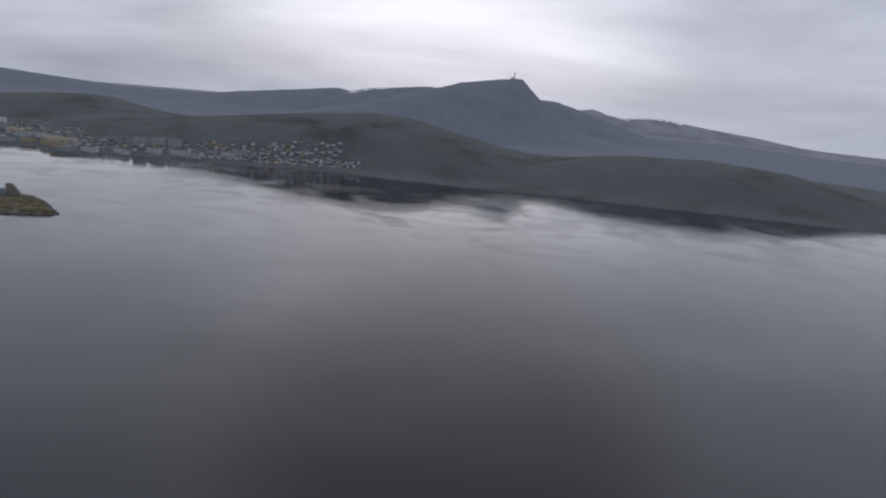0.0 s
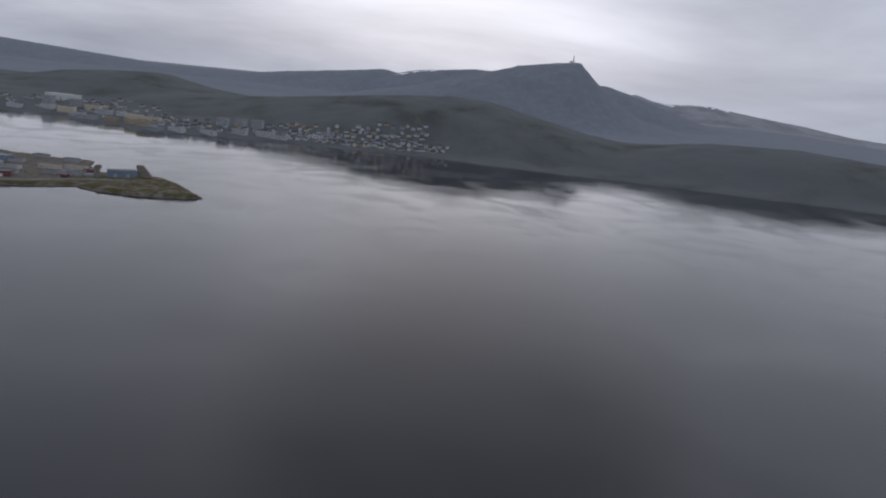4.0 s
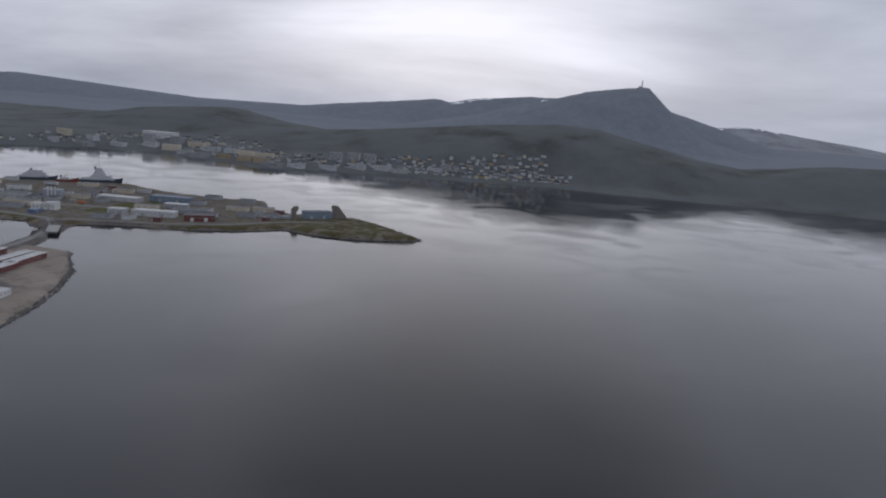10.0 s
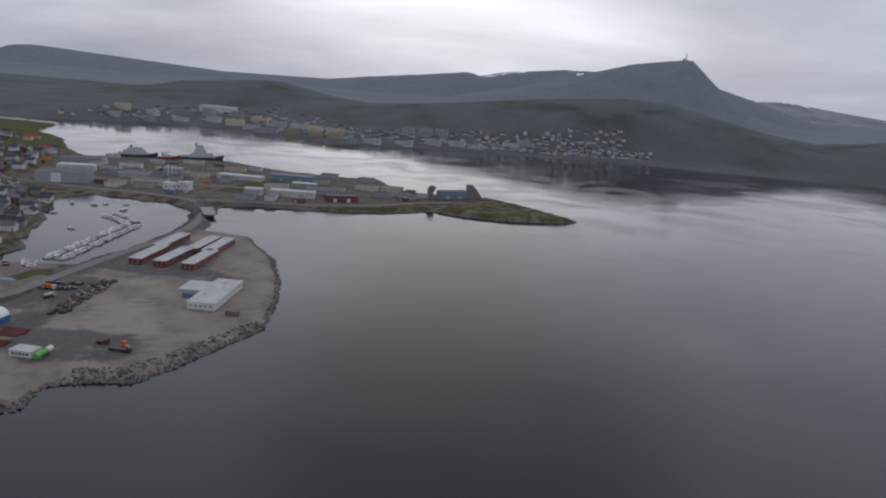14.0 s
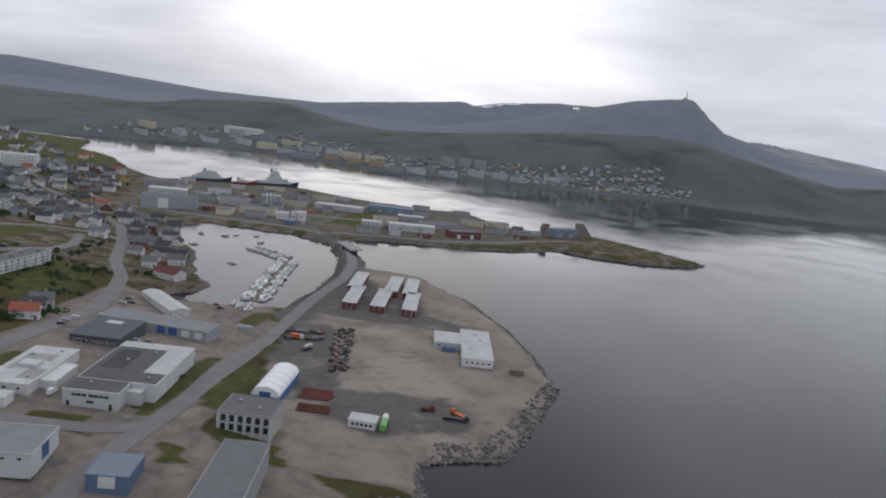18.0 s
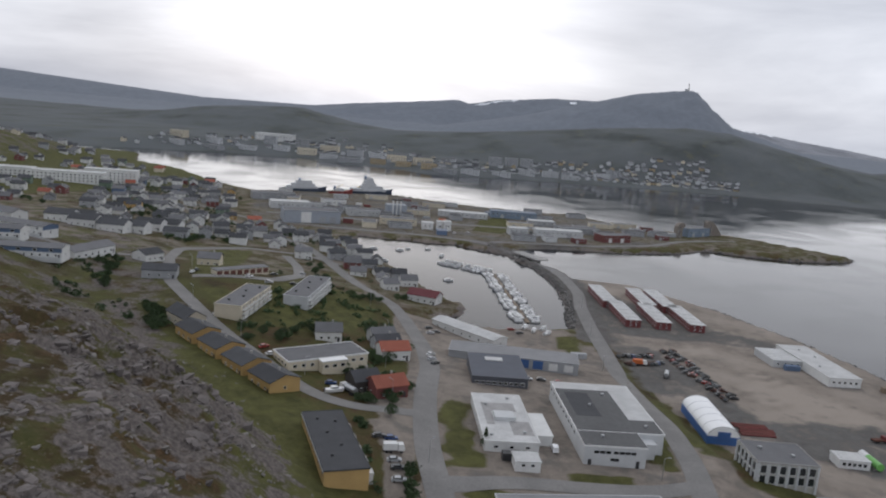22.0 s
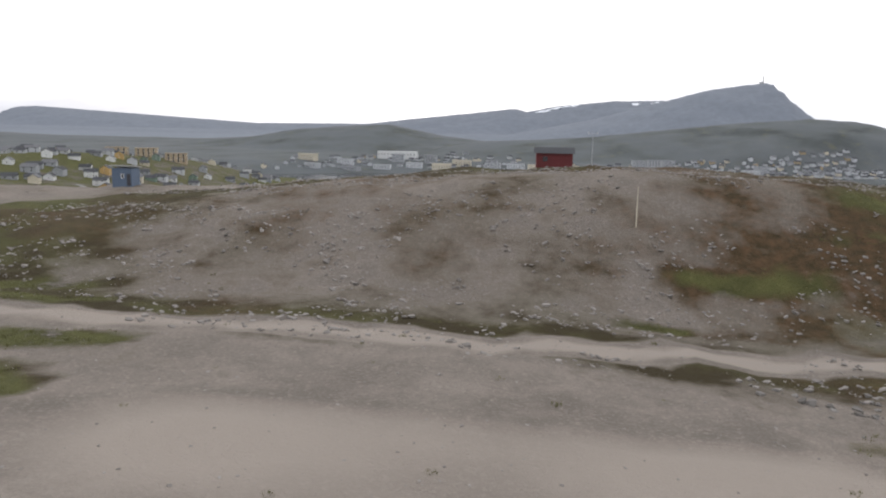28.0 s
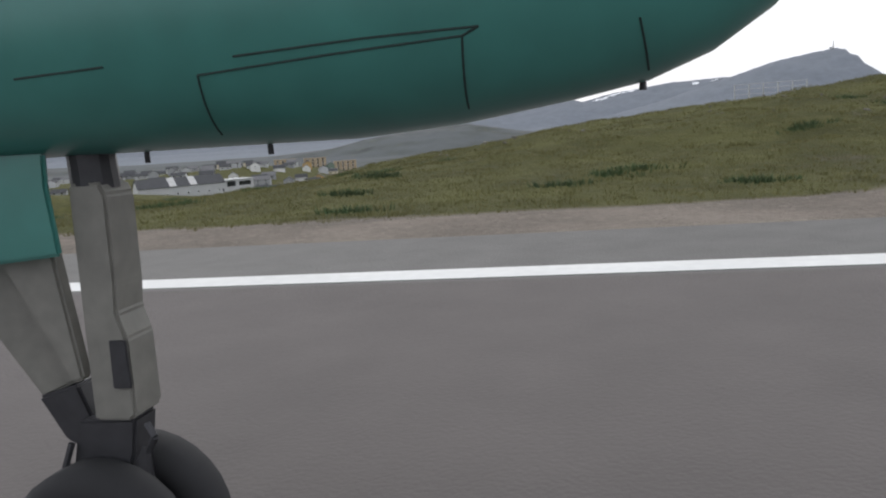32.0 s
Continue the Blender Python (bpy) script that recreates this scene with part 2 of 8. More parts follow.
ASPHALT = mat("asphalt", (0.066, 0.064, 0.063), 0.9, vary=0.3, scale=0.6, bump=0.25, bump_scale=20)
OLD_ASPHALT = mat("old_asphalt", (0.205, 0.197, 0.187), 0.92, vary=0.25, scale=0.4, bump=0.2, bump_scale=20)
CONCRETE = mat("concrete", (0.36, 0.35, 0.33), 0.9, vary=0.25, bump=0.2)
WHITE = mat("white_boards", (0.68, 0.68, 0.66), 0.7, vary=0.16, rand=0.08)
CREAM = mat("cream_render", (0.60, 0.54, 0.42), 0.8, vary=0.12, rand=0.1)
YELLOW = mat("ochre_boards", (0.50, 0.33, 0.13), 0.75, vary=0.15, rand=0.08)
RED = mat("red_boards", (0.17, 0.058, 0.052), 0.75, vary=0.2, rand=0.12)
GREY = mat("grey_cladding", (0.34, 0.35, 0.36), 0.7, vary=0.15, rand=0.12)
PALE_GREY = mat("pale_grey_cladding", (0.52, 0.53, 0.53), 0.65, vary=0.12, rand=0.1)
BLUE = mat("blue_boards", (0.11, 0.16, 0.25), 0.7, vary=0.15, rand=0.1)
GREEN_P = mat("green_boards", (0.16, 0.22, 0.17), 0.7, vary=0.15, rand=0.1)
DARK_ROOF = mat("dark_roof_felt", (0.055, 0.057, 0.062), 0.85, vary=0.25, scale=0.8, bump=0.15, rand=0.2)
GREY_ROOF = mat("grey_roof_felt", (0.15, 0.15, 0.155), 0.85, vary=0.2, scale=0.8, bump=0.15, rand=0.15)
PALE_ROOF = mat("pale_roof_sheet", (0.50, 0.50, 0.49), 0.6, vary=0.3, scale=0.6, rand=0.06)
RED_ROOF = mat("red_tile_roof", (0.30, 0.09, 0.055), 0.8, vary=0.2, bump=0.3, rand=0.15)
BLUE_ROOF = mat("blue_roof_sheet", (0.17, 0.20, 0.25), 0.6, vary=0.2, scale=0.6)
GLASS = glass_mat()
TRIM = mat("white_trim", (0.78, 0.78, 0.76), 0.6, vary=0.08)
DARK_METAL = mat("dark_metal", (0.07, 0.07, 0.075), 0.5, metal=0.6, vary=0.25)
STEEL = mat("galvanised_steel", (0.45, 0.46, 0.47), 0.45, metal=0.8, vary=0.2)
RUST = mat("rusty_steel", (0.13, 0.05, 0.032), 0.85, metal=0.2, vary=0.4)
WOOD = mat("weathered_wood", (0.22, 0.17, 0.12), 0.85, vary=0.3, scale=2)
RUBBER = mat("tyre_rubber", (0.022, 0.022, 0.024), 0.85, vary=0.3)
ROCK = mat("blasted_rock", (0.28, 0.29, 0.275), 0.9, vary=0.45, scale=0.8, bump=0.6, bump_scale=3, rand=0.25)
LEAF = mat("birch_leaves", (0.05, 0.085, 0.03), 0.8, vary=0.5, scale=1.2, rand=0.25)
BARK = mat("bark", (0.10, 0.08, 0.06), 0.9, vary=0.4, scale=3)
GRASS = mat("grass_tuft", (0.145, 0.138, 0.052), 0.9, vary=0.35, scale=1.5, rand=0.25)
ROAD_PAINT = mat("road_paint", (0.72, 0.72, 0.70), 0.75, vary=0.12, scale=1.5)
ORANGE = mat("orange_paint", (0.62, 0.20, 0.04), 0.6, vary=0.2)
HULL_WHITE = mat("boat_white", (0.75, 0.75, 0.74), 0.35, vary=0.1, rand=0.1)
HULL_DARK = mat("ship_hull", (0.05, 0.07, 0.11), 0.5, vary=0.3)
SHIP_GREY = mat("ship_grey_white", (0.56, 0.57, 0.58), 0.5, vary=0.2)
# white and ochre for distant houses, with the dulling of haze in the colour
FAR_WHITE = mat("hazy_white", (0.50, 0.51, 0.52), 0.75, vary=0.15, rand=0.15)
FAR_OCHRE = mat("hazy_ochre", (0.40, 0.32, 0.20), 0.75, vary=0.15, rand=0.1)
SNOW = mat("snow", (0.85, 0.87, 0.9), 0.8, vary=0.06, scale=0.02)

# ---- the lie of the land ----
def table(x, *pairs):
    """Runs in straight lines from knot to knot."""
    return np.interp(x, [p[0] for p in pairs], [p[1] for p in pairs])


def step(x, a, b):
    s = np.clip((x - a) / (b - a), 0, 1)
    return s * s * (3 - 2 * s)


def wobble(x, y, size, seed=0):
    """Smooth waves of about the given size, from -1 to 1, in a fixed pattern."""
    r = np.random.RandomState(seed + 11)
    out = 0
    for k in range(7):
        a, f, ph = r.rand() * 6.283, 6.283 / size * (0.55 + 1.0 * r.rand()), r.rand() * 6.283
        out = out + np.sin((x * np.cos(a) + y * np.sin(a)) * f + ph + 1.3 * np.sin((x * np.sin(a) - y * np.cos(a)) * f * 0.6 + 2 * ph))
    return out / 4.0


def inside(x, y, poly):
    """Signed distance to a closed outline, positive within."""
    px, py = np.asarray(x, float), np.asarray(y, float)
    best, odd = np.full(px.shape, 1e9), np.zeros(px.shape, bool)
    for (ax, ay), (bx, by) in zip(poly, poly[1:] + poly[:1]):
        dx, dy = bx - ax, by - ay
        k = np.clip(((px - ax) * dx + (py - ay) * dy) / (dx * dx + dy * dy), 0, 1)
        best = np.minimum(best, np.hypot(px - ax - k * dx, py - ay - k * dy))
        if ay != by:
            odd ^= ((ay > py) != (by > py)) & (px < ax + (py - ay) * dx / dy)
    return np.where(odd, best, -best)


# the shore of the headland: the filled lot, the causeway, the spit and the harbour front
HEADLAND = [(-214, 466), (-180, 466), (-139, 421), (-110, 375), (-93, 338), (-80, 299), (-87, 242), (-93, 224), (-109, 217), (-116, 208),
            (-110, 190), (-119, 182), (-121.5, 170), (-121, 152), (-136, 122), (-160, 96), (-175, 40), (-180, -140), (-1300, -140), (-1300, 1150), (-930, 1165),
            (-870, 1085), (-790, 945), (-700, 893), (-610, 797), (-545, 750), (-510, 775), (-470, 838), (-422, 835), (-326, 806),
            (-268, 800), (-210, 822), (-190, 790), (-152, 752), (-110, 757), (-75, 768), (-38, 745), (0, 712), (24, 692), (16, 677), (-34, 652), (-72, 650),
            (-104, 658), (-132, 624), (-170, 600), (-231, 580), (-258, 566), (-250, 545), (-232, 510)]
BAY = [(-372, 545), (-306, 550), (-268, 528), (-243, 492), (-228, 440), (-222, 391), (-221, 346), (-236, 339), (-252, 333), (-270, 329),
       (-283, 338), (-270, 350), (-272, 368), (-291, 383), (-320, 438), (-349, 462), (-376, 510)]
LOT = [(-216, 470), (-178, 470), (-110, 378), (-78, 299), (-90, 220), (-112, 190), (-150, 186), (-172, 215), (-190, 262), (-203, 330), (-212, 420)]
JUNCTION = [(-282, 200), (-266, 176), (-241.7, 161.4), (-247.4, 173), (-253, 210.5), (-249.2, 215.6), (-260.3, 265.5), (-281, 285.8), (-272.5, 221.9)]
YARD = [(-264.7, 212.4), (-255, 168.1), (-230.6, 163.1), (-191.6, 172.8), (-197.2, 218.4), (-203, 300), (-222, 338), (-267.8, 324.6), (-298, 322.5), (-289.8, 272.4)]
SOUTH_YARD = [(-258, 150), (-250, 168), (-198, 170), (-196, 225), (-184, 226), (-177, 188), (-150, 190), (-127, 178), (-127, 150), (-142, 120), (-250, 108)]
HARBOUR = [(-470, 560), (-400, 545), (-330, 565), (-262, 560), (-175, 604), (-126, 655), (-104, 700), (-110, 752), (-152, 748), (-208, 815), (-330, 800), (-470, 830), (-540, 745)]


def crest(x):
    return table(x, (-900, 56), (-720, 59), (-665, 60.6), (-645, 62.6), (-630, 64.7), (-612, 66.6), (-596, 66.8), (-575, 65.6), (-548, 65.5), (-525, 66),
                 (-500, 68.2), (-480, 70.2), (-460, 71.2), (-440, 70.4), (-420, 68.3), (-400, 65.8), (-385, 63.5), (-368, 58.5), (-340, 49.5),
                 (-305, 40.5), (-285, 31), (-262, 15), (-240, 7.5), (-200, 4))


def terrace(x, y):
    """The made ground of the yard and the shelf under the flats, above the general slope."""
    y0 = table(x, (-230, 232), (-200, 228), (-180, 198), (-165, 200))
    y1 = table(x, (-230, 300), (-200, 290), (-180, 228), (-165, 225))
    yard = 6.4 * step(-x, 135, 190) * (1 - 0.55 * step(-x, 240, 300)) * (1 - step(-x, 330, 400)) * step(y, 118, 165) * (1 - step(y, y0, y1))
    return yard + 8.5 * np.exp(-((x + 350) / 45) ** 2 - ((y - 300) / 50) ** 2)


def land(x, y):
    """Height of the headland above the sea, for arrays of x and y."""
    plateau = table(x, (-520, 63.2), (-480, 62.2), (-440, 60.2), (-415, 58.5), (-385, 55), (-340, 45), (-305, 36), (-280, 24), (-250, 9), (-200, 4))
    ridge = crest(x)
    top_from = table(x, (-700, 32), (-640, 30), (-600, 36), (-560, 40), (-530, 50), (-470, 58), (-400, 62))
    hill = plateau + (ridge - plateau) * step(y, top_from, top_from + table(x, (-640, 30), (-560, 45), (-470, 24), (-400, 26)))
    foot_z = table(x, (-1100, 40), (-900, 51), (-840, 48), (-790, 44), (-740, 31), (-620, 24), (-520, 27), (-450, 26), (-380, 20), (-320, 15.8), (-270, 12.6), (-245, 6), (-200, 3))
    foot_y = table(x, (-900, 330), (-620, 340), (-520, 320), (-450, 285), (-400, 242), (-340, 192), (-300, 165), (-270, 140), (-240, 130))
    edge = table(x, (-700, 60), (-620, 80), (-560, 110), (-460, 104), (-400, 100), (-340, 92), (-290, 90))
    bay_y = table(x, (-1100, 1050), (-860, 1000), (-700, 800), (-600, 720), (-450, 540), (-380, 500), (-320, 400), (-270, 312), (-220, 240))
    low = foot_z + (2.6 - foot_z) * np.clip((y - foot_y) / (bay_y - foot_y), 0, 1) ** 0.85
    rise = 22 * step(-x, 770, 900) * step(y, 380, 620) * (1 - step(y, 800, 1000))
    low = np.maximum(low + rise, 2.6)
    k = np.clip((y - edge) / (foot_y - edge), 0, 1)
    k = 0.55 * k + 0.45 * k * k * (3 - 2 * k) + step(x, -400, -330) * (0.12 * k + 0.88 * k ** 2.3 - 0.55 * k - 0.45 * k * k * (3 - 2 * k))
    h = hill + (low - hill) * k
    wild = step(h, 14, 24) * step(y, 34, 52) * (1 - step(k, 0.85, 1.0)) * step(-x, 262, 300)
    h = h + wild * (1.1 * wobble(x, y, 21, 1) + 0.55 * wobble(x, y, 8, 2) + 0.3 * wobble(x, y, 4.5, 3) + 2.2 * step(k, 0.05, 0.25) * (0.4 - np.abs(wobble(x, y, 15, 8))) + 2.4 * step(x, -390, -350) * step(k, 0.02, 0.12) * (0.4 - np.abs(wobble(x, y, 9, 14)))) * (0.35 + 0.65 * step(k, 0.03, 0.3))
    h = h + terrace(x, y)
    spit = step(x, -110, -60) * (y > 600)
    h = h + spit * (1.2 + 0.5 * wobble(x, y, 14, 4))
    s = np.minimum(inside(x, y, HEADLAND), -inside(x, y, BAY))
    # the channel under the bridge
    s = np.minimum(s, np.hypot((x + 247) * 0.8 + (y - 524) * 0.6, ((x + 247) * -0.6 + (y - 524) * 0.8) * 0.12) - 4.0)
    jag = 1.3 * wobble(x, y, 9, 6) + 2.0 * wobble(x, y, 40, 7)
    shore = np.clip((s + jag * (0.5 + (x < -250))) / 5.0, -1, 1)
    return np.where(shore < 1, (shore * 0.5 + 0.5) * (h + 3.0) - 3.0, h)


RIDGES = [  # y of the crest, depth of the near side, depth of the far side, crest heights along x
    (1720, 420, 500, [(-1500, 8), (-800, 18), (-733, 42), (-669, 51), (-543, 57), (-420, 66), (-300, 80), (-125, 100), (27, 112), (110, 108), (210, 86),
                      (330, 60), (430, 47), (600, 70), (780, 76), (950, 64), (1105, 30), (1180, 6), (1400, -12)]),
    (1950, 500, 600, [(-2600, 60), (-1615, 30), (-1294, 48), (-1171, 70), (-1049, 80), (-931, 86), (-800, 60), (-600, 40), (1400, 0)]),
]
RIDGES += [
    (2850, 620, 700, [(-700, 60), (-400, 120), (-141, 190), (-7, 229), (120, 248), (200, 257), (255, 205), (300, 166), (340, 139), (400, 95), (450, 74), (560, 50), (900, 20), (1200, 10)]),
    (3350, 700, 800, [(-3000, 150), (-1900, 90), (-1352, 96), (-1149, 121), (-900, 148), (-706, 171), (-657, 157), (-538, 182), (-303, 207), (-96, 212), (180, 195), (290, 190), (471, 140), (700, 72), (1000, 40)]),
    (4550, 900, 600, [(-2600, 60), (0, 120), (391, 178), (480, 152), (562, 140), (755, 156), (900, 140), (1047, 122), (1300, 97), (1520, 66), (1820, 45), (2019, 38), (3200, 30)]),
]
FAR_SHORE = [(-1600, 1090), (-960, 1110), (-916, 1185), (-805, 1262), (-680, 1300), (-590, 1250), (-505, 1265), (-448, 1210), (-397, 1222), (-340, 1252), (-275, 1298),
             (-120, 1336), (-24, 1362), (73, 1390), (225, 1380), (443, 1400), (768, 1400), (1049, 1400), (1160, 1480), (1300, 1900), (1500, 2600), (2000, 3300), (3200, 3600)]


def far_land(x, y):
    """Height of the land across the sound."""
    shore_y = table(x, *FAR_SHORE) + 8 * wobble(x, y, 90, 21)
    d = y - shore_y
    h = np.minimum(d * 0.12, 14 + 0.02 * d) + 0.5
    h = np.where(d < 0, np.maximum(d * 0.15, -6), h)
    for k, (cy, near, far, prof) in enumerate(RIDGES):
        cz = table(x, *prof)
        u = np.where(y < cy, (cy - y) / near, (y - cy) / far)
        r = cz * (1 - step(u, 0, 1)) ** 0.9 * (1 if k else 1) - 4 * step(u, 0.9, 1.2)
        r = r + (1 - step(u, 0.5, 1)) * cz * (0.03 * wobble(x, y, 170, 30 + k) * step(u, 0.03, 0.25) + 0.022 * wobble(x, y, 60, 40 + k) * step(u, 0.02, 0.15) + 0.008 * wobble(x, y, 33, 50 + k))
        h = np.where(d > 0, np.maximum(h, r * step(d, 0, 160)), h)
    return h


def height(x, y):
    return float(land(np.array([float(x)]), np.array([float(y)]))[0])


def far_height(x, y):
    return float(far_land(np.array([float(x)]), np.array([float(y)]))[0])


def sheet(name, xs, ys, fn, cover, material, label, category="ground"):
    gx, gy = np.meshgrid(xs, ys)
    gz = fn(gx, gy)
    nx, ny = len(xs), len(ys)
    verts = np.stack([gx.ravel(), gy.ravel(), gz.ravel()], 1)
    i = np.arange(nx * ny).reshape(ny, nx)
    quads = np.stack([i[:-1, :-1], i[:-1, 1:], i[1:, 1:], i[1:, :-1]], -1).reshape(-1, 4)
    me = bpy.data.meshes.new(name)
    me.from_pydata(verts.tolist(), [], quads.tolist())
    me.polygons.foreach_set("use_smooth", np.ones(len(quads), bool))
    att = me.color_attributes.new("cover", "FLOAT_COLOR", "POINT")
    rgb = cover(gx, gy, gz)
    att.data.foreach_set("color", np.stack([c.ravel() for c in rgb], 1).astype(np.float32).ravel())
    me.materials.append(material)
    ob = new(name, me)
    return tagged(ob, label, category, kind="structure")


PARKING = [(-274, 181), (-265, 188), (-260, 175), (-256.6, 158), (-256, 146), (-261, 144), (-265.7, 163.6)]
LAWNS = [[(-259, 209), (-253, 213), (-246.5, 183), (-240.8, 171), (-247, 166.5), (-251.5, 171), (-255, 185)], [(-207, 243), (-201.5, 245), (-199, 233.5), (-195, 214), (-194, 198), (-195.5, 187), (-199.5, 187), (-201.5, 205)],
         [(-181.7, 175.2), (-175, 176.6), (-171, 169.2), (-176.4, 165.1)], [(-175.4, 188.4), (-171.9, 192.4), (-158.8, 193.5), (-169.2, 184.9)], [(-246.3, 153.7), (-243.2, 158.5), (-235.7, 160.2), (-230, 157)],
         [(-223.2, 176.1), (-206.5, 180.1), (-205.5, 172.7), (-221.3, 167.8)], [(-160.8, 212.5), (-140, 214), (-134, 196), (-150.9, 184.3), (-160.7, 183.9)],
         [(-194, 250), (-189, 258), (-185.5, 240), (-180, 208), (-185.5, 199), (-188.5, 208)], [(-226, 325), (-216, 330), (-216, 300), (-224, 305)], [(-410.8, 352.9), (-379.6, 292.2), (-363.7, 286.8), (-397.9, 399.7), (-410.8, 383.6)], [(-363.9, 269.3), (-349.9, 249.3), (-349, 271)], [(-298, 616), (-274, 616), (-266, 680), (-284, 730), (-300, 690)]]
DARK_LOT = [[(-205, 322), (-186, 328), (-160, 262), (-150, 240), (-168, 232), (-180, 262), (-196, 268)],
            [(-214, 343), (-190, 340), (-142, 346), (-128, 326), (-122, 300), (-104, 300), (-126, 360), (-150, 372), (-205, 432), (-212, 420)],
            [(-160, 252), (-138, 258), (-118, 262), (-101, 246), (-108, 232), (-136, 216), (-157, 226)]]


def track_y(x):
    return table(x, (-600, 36), (-547, 39.2), (-530, 42), (-512, 45.8), (-493, 49.3), (-475, 50.2), (-459, 53.6), (-444, 56.2), (-430, 59.6), (-414, 64.3), (-400, 67.6), (-382, 70.5))


# grass, grey gravel and scree: middle, half length, half width and turn of each patch
MEADOWS = [(-360, 74.5, 15, 2.6, -12), (-364, 87, 7, 2.5, 0), (-326, 79, 6, 2.5, 20), (-423, 75.6, 21, 1.9, 5), (-453, 67.6, 7, 1.3, 8), (-438, 68.4, 5, 1.5, 0), (-461, 60.5, 3, 0.9, 0), (-444, 39.6, 9, 3.2, -8), (-507, 50.6, 9, 1.5, 16),
           (-499, 42.6, 6, 1.9, 18), (-496.5, 34.8, 3, 3.6, 0), (-525, 40.2, 8, 0.8, 4), (-552, 58, 13, 12, 10), (-538, 71, 6, 3, 0), (-513, 52.5, 11, 1.5, 30), (-544, 35.3, 10.5, 1.5, 9), (-591, 64, 10, 3.5, 20), (-436, 80, 7, 2, 0)]
SCREE = [(-357, 68.3, 14, 1.8, 22), (-341, 71, 4, 1.8, 30), (-332, 86, 6, 2, 0), (-376, 101, 9, 3, 0), (-318, 100, 10, 3, -30), (-305, 118, 12, 3, -35), (-326, 132, 14, 3, -30), (-298, 140, 9, 3, -40), (-345, 120, 10, 2, -20), (-310, 88, 8, 2, 10)]


def patches(x, y, spots):
    out = np.zeros(np.shape(x))
    for cx, cy, a, b, turn in spots:
        c, s = np.cos(np.radians(turn)), np.sin(np.radians(turn))
        u, v = ((x - cx) * c + (y - cy) * s) / a, ((y - cy) * c - (x - cx) * s) / b
        out = np.maximum(out, 1 - step(np.hypot(u, v) + 0.18 * wobble(x, y, 5, 80) + 0.3 * wobble(x, y, 2.2, 81), 0.5, 1.45))
    return out


CAUSEWAY = [(float(np.interp(v, (330, 388, 420, 464, 500, 538, 563), (-208.5, -213.5, -215, -224, -238, -258, -286))), v) for v in np.arange(330.0, 564, 4)]


APRON = [(-604, 68), (-575, 66), (-560, 64), (-546, 73), (-537, 78), (-523, 92), (-505, 101), (-500, 113), (-520, 142), (-640, 142), (-640, 110)]


